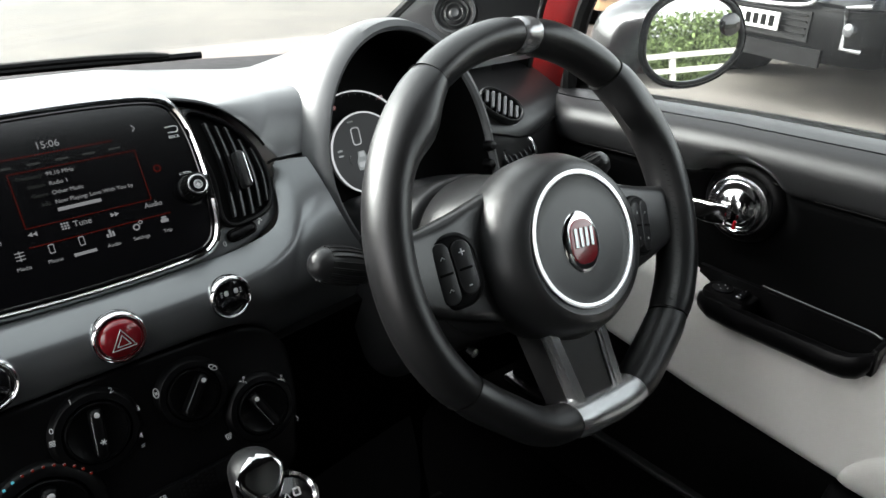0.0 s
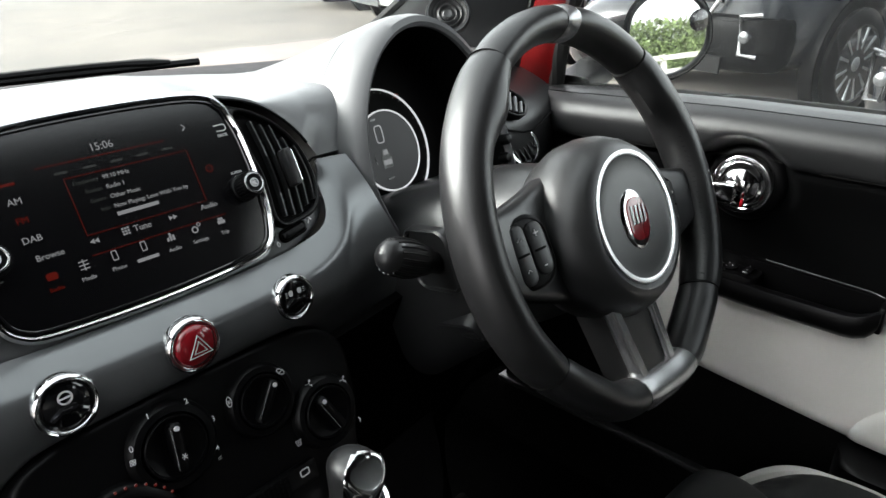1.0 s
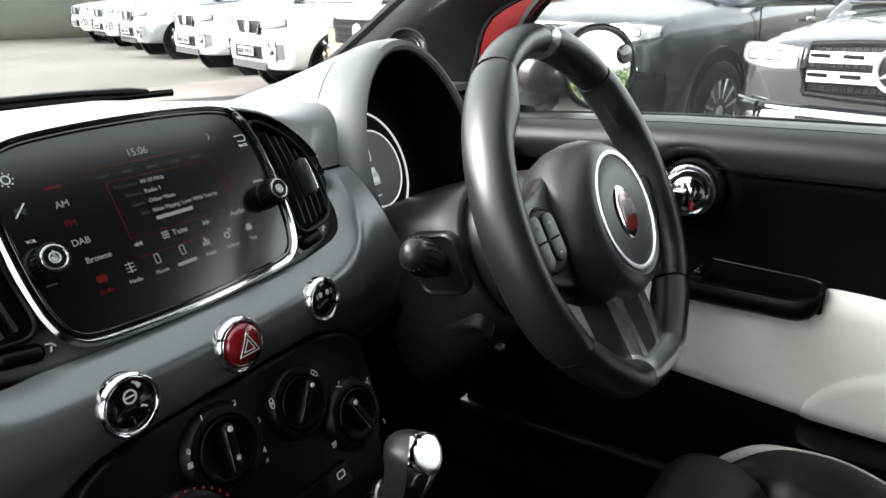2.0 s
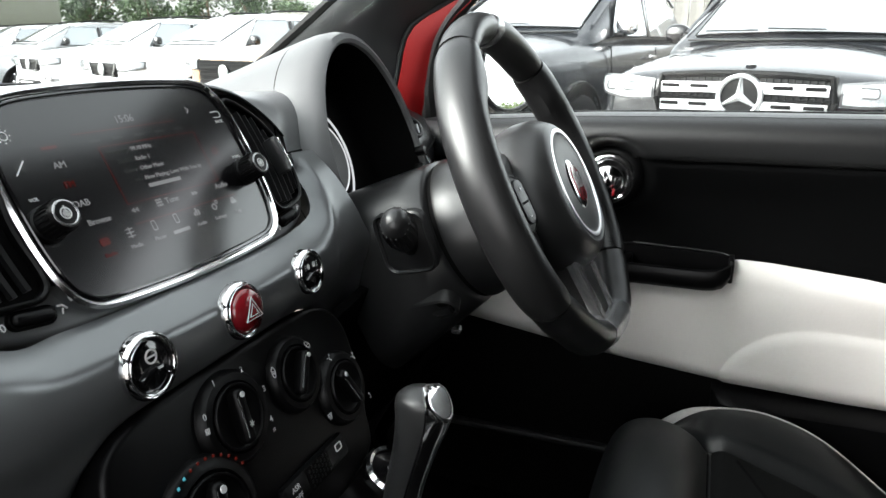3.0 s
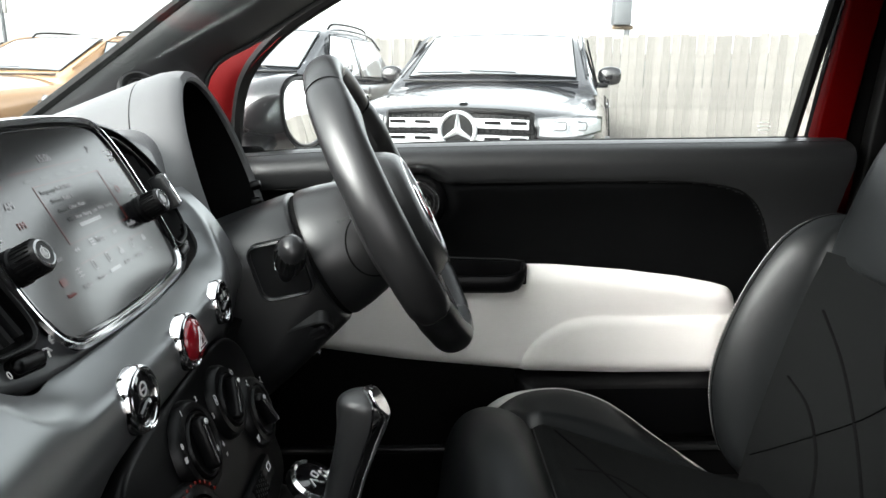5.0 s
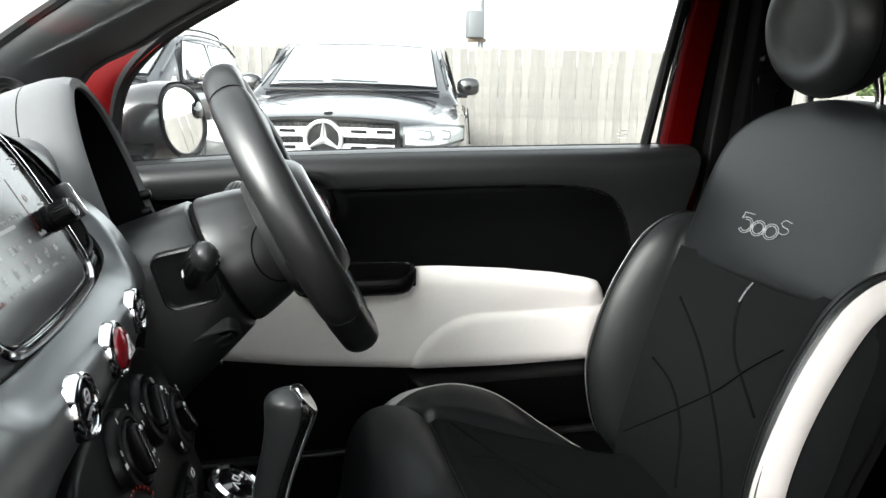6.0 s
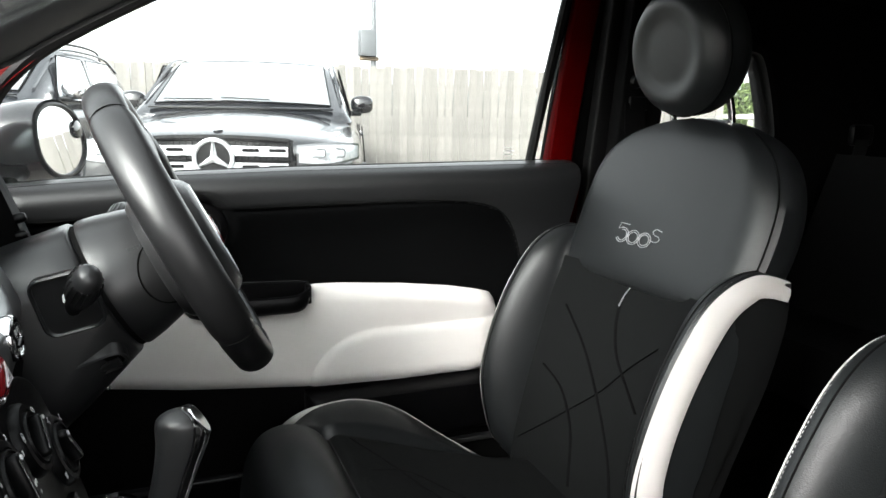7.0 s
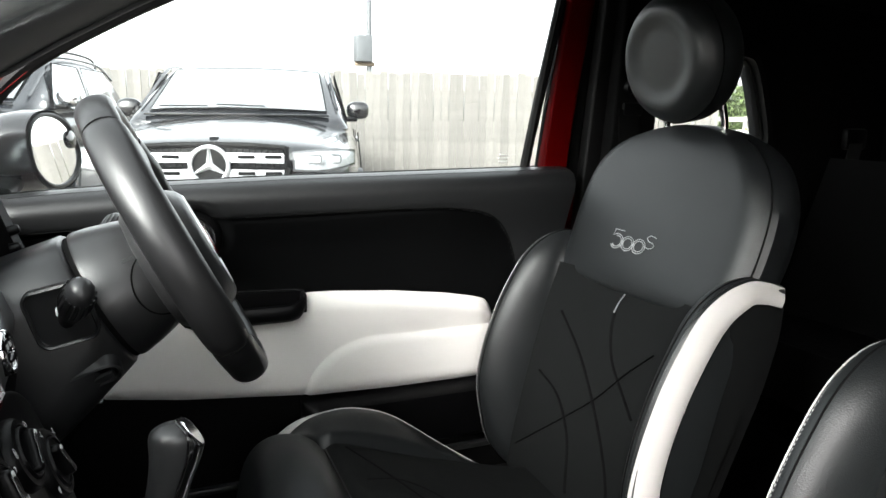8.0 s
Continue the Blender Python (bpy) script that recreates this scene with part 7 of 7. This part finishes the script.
def pickup(m, paint, label, style):
    """A double-cab pickup; its nose at x = 0, tail towards +x, wheels on z = 0."""
    car = thing("pickup", m, label, "pickup", "parked pickups")
    P = PAINT[paint]
    secs = [(0.0, 0.60, 0.44, 0.98, 0.02), (0.01, 0.70, 0.40, 1.02, 0.03), (0.05, 0.80, 0.36, 1.045, 0.035), (0.14, 0.870, 0.34, 1.065, 0.050), (0.34, 0.910, 0.33, 1.085, 0.075), (0.75, 0.935, 0.33, 1.115, 0.095), (1.15, 0.945, 0.33, 1.150, 0.105), (1.45, 0.95, 0.33, 1.170, 0.100), (1.8, 0.95, 0.33, 1.185, 0.05), (2.6, 0.95, 0.33, 1.19, 0.02), (3.8, 0.95, 0.33, 1.19, 0.0), (4.9, 0.945, 0.36, 1.19, 0.0), (5.22, 0.93, 0.42, 1.17, 0.0), (5.28, 0.90, 0.48, 1.15, 0.0)]
    soften(part("body", loft([body_ring(*s) for s in secs]), P, car))
    # cab
    cab = [(1.20, 0.80, 1.185), (1.38, 0.79, 1.275), (1.75, 0.745, 1.465), (2.02, 0.712, 1.605), (2.20, 0.695, 1.668), (2.6, 0.690, 1.705), (3.1, 0.69, 1.70), (3.42, 0.70, 1.665), (3.62, 0.74, 1.53), (3.74, 0.82, 1.22)]
    rings = []
    for x, w, z1 in cab:
        z0 = 1.12
        side = [(0, z0), (0.88, z0), (lerp(0.88, w, 0.35), lerp(z0, z1, 0.35)), (lerp(0.88, w, 0.75), lerp(z0, z1, 0.75)), (w * 0.985, lerp(z0, z1, 0.92)), (w * 0.88, z1), (w * 0.5, z1 + 0.02), (0, z1 + 0.028)]
        rings.append([Vector((x, y, z)) for y, z in side] + [Vector((x, -y, z)) for y, z in side[-2:0:-1]])
    soften(part("cab", loft(rings), P, car))

    def screen(u, v):
        x = lerp(1.40, 2.10, v)
        z1 = table([(a, c) for a, b, c in cab], x)
        w = table([(a, b) for a, b, c in cab], x)
        k = 2 * u - 1
        return (x - 0.008 - 0.035 * (1 - k * k), k * w * 0.86, z1 + 0.020 * (1 - k * k) + 0.004)
    part("windscreen", sheet(screen, 18, 12, 0.004), M["carglass"], car, "windscreen full of bright sky")
    edge_ = [screen(i / 14, 1.0) for i in range(15)] + [screen(1.0, 1 - i / 8) for i in range(1, 9)]
    edge_ += [screen(1 - i / 14, 0.0) for i in range(1, 15)] + [screen(0.0, i / 8) for i in range(1, 8)]
    part("screen_seal", tube([Vector(p) + Vector((-0.002, 0, 0.002)) for p in edge_], 0.0055, 6, closed=True), M["dark"], car)
    for k in (-0.3, 0.35):
        part("wiper", tube([Vector(screen(0.5 + k * 0.5, 0.03)) + Vector((-0.02, 0, 0.01)), Vector(screen(0.5 + k * 0.5 + 0.28, 0.06)) + Vector((-0.015, 0, 0.01))], 0.005, 5), M["rubber"], car)
    for s in (-1, 1):
        def side(x0, x1, s=s):
            def f(u, v):
                xb, xt = lerp(x0, x1, u), lerp(x0 + (0.30 if x0 < 2 else 0.02), x1 - (0.12 if x1 > 3 else 0.0), u)
                top = 1.605
                z = lerp(1.225, top, v)
                return (lerp(xb, xt, v), s * (lerp(0.868, 0.722, (z - 1.12) / 0.52) + 0.006), z)
            return sheet(f, 6, 6, 0.005 * s)
        part("side_window", side(1.70, 2.55), M["carglass"], car, "side window reflecting the sky")
        part("side_window", side(2.64, 3.40), M["carglass"], car, "side window reflecting the sky")
        for x0, x1 in ((1.70, 2.55), (2.64, 3.40)):
            loop_ = [(x0, 1.225), (x1, 1.225), (x1 - (0.12 if x1 > 3 else 0.0), 1.605), (x0 + (0.30 if x0 < 2 else 0.02), 1.605)]
            part("window_seal", tube([(x, s * (lerp(0.868, 0.722, (z - 1.12) / 0.52) + 0.007), z) for x, z in loop_], 0.008, 6, closed=True), M["dark"], car)
        part("roof_gutter", tube(curve_pts([(1.45, s * 0.765, 1.31), (1.80, s * 0.725, 1.485), (2.08, s * 0.692, 1.625), (2.3, s * 0.675, 1.675), (2.8, s * 0.67, 1.69), (3.35, s * 0.68, 1.665), (3.60, s * 0.72, 1.54)], 24), 0.013, 6), P, car)
        part("pillar_trim", box(0.06, 0.012, 0.4, 0.004, T(2.60, s * 0.795, 1.41) @ turn(s * 15.5, "X")), M["gloss"], car)
        for x in (1.50, 2.59, 3.45):
            part("door_seam", tube([(x, s * 0.952, 0.45), (x, s * 0.955, 0.85), (x, s * 0.93, 1.13)], 0.006, 5), M["dark"], car)
        mr = soften(part("wing_mirror", loft([[Vector((1.80 + dx + 0.04 * (y - 0.93), s * y, 1.310 + dz)) for dx, dz in rrect(0.13 * k, 0.155 * k, 0.05 * k, 4)] for y, k in ((0.84, 0.35), (0.865, 0.8), (0.91, 1.0), (0.98, 1.0), (1.025, 0.75), (1.035, 0.4))]), M["chrome"] if style == "hilux" else M["gloss"], car), 1)
        part("mirror_base", box(0.10, 0.13, 0.045, 0.015, T(1.80, s * 0.87, 1.235)), M["black"], car)
        for x in (2.45, 3.3):
            part("door_handle", box(0.17, 0.03, 0.035, 0.012, T(x, s * 0.958, 1.04)), M["chrome"], car)
        if style != "merc":
            part("roof_bar", tube(curve_pts([(2.30, s * 0.60, 1.68), (2.42, s * 0.61, 1.735), (2.9, s * 0.61, 1.755), (3.35, s * 0.61, 1.735), (3.5, s * 0.60, 1.65)], 16), 0.012, 8), M["black"], car)
        part("sill_step", tube([(1.45, s * 0.98, 0.36), (3.45, s * 0.98, 0.36)], 0.035, 10), M["satin"], car)
        for x in (0.93, 4.05):
            wm = T(x, s * 0.86, 0.385) @ turn(-90 * s, "X")
            part("wheel_well", lathe([(0, 0.078), (0.455, 0.078), (0.47, 0.09), (0.485, 0.088), (0.49, 0.07), (0.49, 0.0)], 40, wm @ T(0, 0, 0)), M["black"], car, "black wheel arch")
            wl_ = part("wheel", lathe([(0.24, -0.10), (0.35, -0.10), (0.380, -0.07), (0.385, 0.06), (0.372, 0.10), (0.34, 0.118), (0.27, 0.122), (0.255, 0.10)], 44, wm), M["rubber"], car, "black tyre on an alloy wheel")
            part("rim", lathe([(0.262, 0.112), (0.268, 0.126), (0.252, 0.122), (0.240, 0.085), (0.05, 0.08), (0, 0.08)], 40, wm), M["lampdark"], wl_)
            for q in range(12 if style == "hilux" else 10):
                a = (60 * (q // 2) + (16 if q % 2 else -16)) if style == "hilux" else 36 * q
                part("spoke", loft([[wm @ turn(a, "Z") @ Vector((r, w * sgn, z)) for sgn, z in ((-1, zz), (1, zz), (0.6, zz + 0.02), (-0.6, zz + 0.02))] for r, w, zz in ((0.03, 0.024, 0.088), (0.14, 0.014, 0.094), (0.258, 0.020, 0.10))]), M["alloy"], wl_)
            part("hub", lathe([(0.06, 0.08), (0.05, 0.115), (0.03, 0.122), (0, 0.122)], 20, wm), M["alloy"], wl_)

    # nose
    def nose(y, z):
        a = abs(y)
        return table([(0, 0.0), (0.5, 0.0), (0.6, 0.004), (0.70, 0.015), (0.80, 0.06), (0.86, 0.13), (0.91, 0.26)], a) + 0.22 * max(0.0, z - 0.99)

    def on_nose(u, v, y0, y1, z0, z1, out):
        y, z = lerp(y0, y1, u), lerp(z0, z1, v)
        return Vector((nose(y, z) - out, y, z))

    def plate_on(name, y0, y1, z0, z1, out, mat, n=12, skew=0.0, lab="", parent=car, t=0.02):
        f = lambda u, v: on_nose(u, v, y0, y1, z0 + skew * u, z1 + skew * u, out)
        return part(name, sheet(f, n, 4, -t if y1 > y0 else t), mat, parent, lab)

    gw, gz0, gz1 = {"merc": (0.47, 0.80, 1.065), "hilux": (0.50, 0.80, 1.03), "navara": (0.40, 0.83, 1.02), "ranger": (0.50, 0.76, 1.02), "amarok": (0.48, 0.84, 1.02)}[style]
    gr = plate_on("grille", -gw, gw, gz0, gz1, 0.010, M["grillemesh"], 14, 0, "dark mesh grille")
    if style in ("merc", "hilux", "ranger"):
        for i in range(26):
            y = lerp(-gw + 0.02, gw - 0.02, i / 25)
            part("mesh_wire", tube([on_nose(0, 0, y, y, gz0 + 0.01, 0, 0.032), on_nose(0, 1, y, y, 0, gz1 - 0.01, 0.032)], 0.004, 4), M["black"], gr)
        for z in (0.82, 0.86, 0.90, 0.94, 0.98, 1.01):
            part("mesh_wire", tube([on_nose(i / 8, 0, -gw + 0.02, gw - 0.02, z, z, 0.033) for i in range(9)], 0.004, 4), M["black"], gr)
    if style == "merc":
        part("grille_frame", tube([on_nose(a, b, -gw, gw, gz0, gz1, 0.022) for a, b in ((0.03, 0.0), (0.25, -0.04), (0.5, -0.05), (0.75, -0.04), (0.97, 0.0), (1.0, 0.5), (0.97, 0.97), (0.75, 1.02), (0.5, 1.04), (0.25, 1.02), (0.03, 0.97), (0.0, 0.5))], 0.018, 8, closed=True), M["rubber"], car)
        for z in (0.900, 1.000):
            for s in (-1, 1):
                bar = plate_on("grille_bar", s * 0.09, s * (gw - 0.030), z - 0.030, z + 0.028, 0.038, M["brightbar"], 10, -0.006, "broad silver grille bar")
                for k in (0.22, 0.38):
                    part("bar_slot", box(0.004, 0.10, 0.020, 0.004, T(nose(s * k, z) - 0.0602, s * k, z + 0.004)), M["dark"], bar)
        em = T(-0.045, 0, 0.952) @ turn(-90, "Y")
        eb = part("emblem_ring", lathe([(0.098, -0.01), (0.100, 0.010), (0.110, 0.016), (0.122, 0.010), (0.124, -0.03)], 48, em), M["brightbar"], car, "round silver emblem")
        part("emblem_field", lathe([(0, -0.004), (0.100, -0.004), (0.100, -0.02), (0, -0.02)], 36, em), M["rubber"], eb)
        for q in range(3):
            part("emblem_arm", loft([[em @ turn(120 * q, "Z") @ Vector((r, w, z)) for w, z in ((-w0, -0.004), (w0, -0.004), (0, 0.014))] for r, w0 in ((-0.012, 0.024), (0.104, 0.006))]), M["brightbar"], eb)
        part("bonnet_badge", lathe([(0.03, 0), (0.026, 0.008), (0, 0.01)], 20, T(0.16, 0, 1.118)), M["alloy"], car)
    elif style == "hilux":
        for z in (0.985, 0.90, 0.83):
            part("grille_bar", tube([on_nose(i / 12, 0, -0.50, 0.50, z, z, 0.036) for i in range(13)], 0.010, 8), M["alloy"], car)
        part("grille_frame", tube(curve_pts([on_nose(0, 0, y, 0, z, 0, 0.06) for y, z in ((-0.62, 1.0), (-0.50, 0.80), (-0.40, 0.72), (0.0, 0.70), (0.40, 0.72), (0.50, 0.80), (0.62, 1.0))], 24), 0.014, 8), M["satin"], car, "silver grille surround")
        part("emblem_ring", lathe([(0.06, -0.01), (0.065, 0.01), (0.075, 0.01), (0.08, -0.01)], 36, T(-0.035, 0, 0.91) @ turn(-90, "Y"), sx=0.8), M["alloy"], car, "oval silver emblem")
    else:
        for z in (lerp(gz0, gz1, 0.14), lerp(gz0, gz1, 0.42), lerp(gz0, gz1, 0.70)):
            plate_on("grille_bar", -gw + 0.02, gw - 0.02, z - 0.012, z + 0.012, 0.034, M["black"])
        if style == "navara":
            part("grille_frame", tube([on_nose(a, b, -gw, gw, gz0, gz1, 0.026) for a, b in ((0.0, 1.0), (0.12, 0.05), (0.3, 0.0), (0.7, 0.0), (0.88, 0.05), (1.0, 1.0))], 0.018, 8), M["satin"], car)
        part("emblem", lathe([(0.085, -0.01), (0.085, 0.01), (0.07, 0.016), (0, 0.018)], 28, T(-0.035, 0, lerp(gz0, gz1, 0.5)) @ turn(-90, "Y")), M["alloy"], car, "round silver emblem")
    for s in (-1, 1):
        y0 = gw + 0.035
        def lamp(e, out, s=s, y0=y0):
            def f(u, v):
                y = s * lerp(y0 - e, 0.870 + e * 0.5, u)
                z = lerp(0.928 - e + 0.035 * u ** 1.4 - 0.015 * math.sin(math.pi * u), 1.020 + e + 0.040 * u - 0.03 * u ** 4, v)
                return (nose(y, z) - out, y, z)
            return sheet(f, 14, 6, -0.02 if s > 0 else 0.02)
        lm = part("headlamp", lamp(0.0, 0.024), M["lampglass"], car, "clear headlamp with chrome reflector")
        part("lamp_housing", lamp(0.014, 0.014), M["lampdark"], lm)
        for k, w_ in ((lerp(y0, 0.87, 0.32), 0.10), (lerp(y0, 0.87, 0.68), 0.075)):
            part("lamp_core", frame_ring(rrect(w_, 0.058, 0.018, 4), rrect(w_ - 0.014, 0.044, 0.012, 4), -0.004, 0.004, 0.001, T(nose(k, 0.99) - 0.030, s * k, 0.990) @ turn(s * 14, "Z") @ turn(-90, "Y") @ turn(90, "Z")), M["lampdark"], lm)
        fr = plate_on("fog_recess", s * 0.52, s * 0.86, 0.50, 0.70, 0.034, M["satin"] if style == "navara" else M["black"], 10, 0.02)
        fg = part("fog_lamp", lathe([(0.040, -0.02), (0.038, 0.012), (0.026, 0.02), (0, 0.022)], 24, T(nose(0.72, 0.6) - 0.06, s * 0.72, 0.61) @ turn(-90, "Y")), M["lampdark"], car)
        part("fog_trim", tube([on_nose(0, 0, s * y, 0, z, 0, 0.055) for y, z in ((0.80, 0.75), (0.68, 0.735), (0.70, 0.50), (0.80, 0.49))], 0.016, 8, closed=style != "hilux"), M["satin"] if style == "hilux" else M["lampdark"], car)
    bump = []
    for i in range(21):
        y = lerp(-0.90, 0.90, i / 20)
        bump.append([Vector((nose(y, 0.6) + dx, y, z)) for dx, z in ((0.10, 0.36), (0.0, 0.37), (-0.035, 0.45), (-0.045, 0.56), (-0.045, 0.66), (-0.030, 0.725), (0.02, 0.75), (0.12, 0.75))])
    soften(part("bumper", loft(bump), M["doorblack"] if style == "hilux" else P, car), 1)
    intake = plate_on("lower_intake", -0.46, 0.46, 0.50, 0.68, 0.052, M["grillemesh"], 12)
    for z in (0.54, 0.58, 0.62, 0.66):
        part("intake_bar", tube([on_nose(i / 6, 0, -0.45, 0.45, z, z, 0.072) for i in range(7)], 0.007, 5), M["black"], intake)
    plate_on("skid_plate", -0.58, 0.58, 0.36, 0.47, 0.058, M["black"] if style == "hilux" else M["lampdark"], 12, 0, "dark skid plate")
    pl = part("number_plate", box(0.014, 0.52, 0.112, 0.004, T(-0.088, 0, 0.60)), M["plate"], car, "pale number plate with dark bars")
    for k in range(7):
        part("plate_bar", box(0.004, 0.042, 0.068, 0.003, T(-0.0975, -0.205 + 0.064 * k + 0.03 * (k > 3), 0.60), 1), M["dark"], pl)
    part("cowl", box(0.05, 1.40, 0.014, 0.006, T(1.30, 0, 1.258)), M["black"], car)
    return car


def stand(x, y, yaw):
    return T(x, y, GROUND) @ turn(yaw, "Z")


pickup(T(0, 0, 0.045) @ stand(3.92, 0.10, -14), "black", "black pickup with a broad silver barred grille", "merc")
pickup(stand(5.25, 2.62, -15) @ Matrix.Scale(1.1, 4), "grey", "dark grey pickup with chrome mirrors and alloy wheels", "hilux")
pickup(stand(6.3, 5.4, -20) @ Matrix.Scale(1.07, 4), "orange", "orange pickup with a black mesh grille", "ranger")
base = pickup(stand(7.15, 8.07, -20), "white", "white pickup in the parked row", "navara")
for x, y, yaw in ((8.47, 11.04, -20), (11.4, 18.1, -20)):
    copy_thing(base, stand(x, y, yaw))
pickup(stand(10.0, 14.9, -20), "silver", "silver pickup in the parked row", "navara")
copy_thing(base, stand(12.7, 21.2, -20))
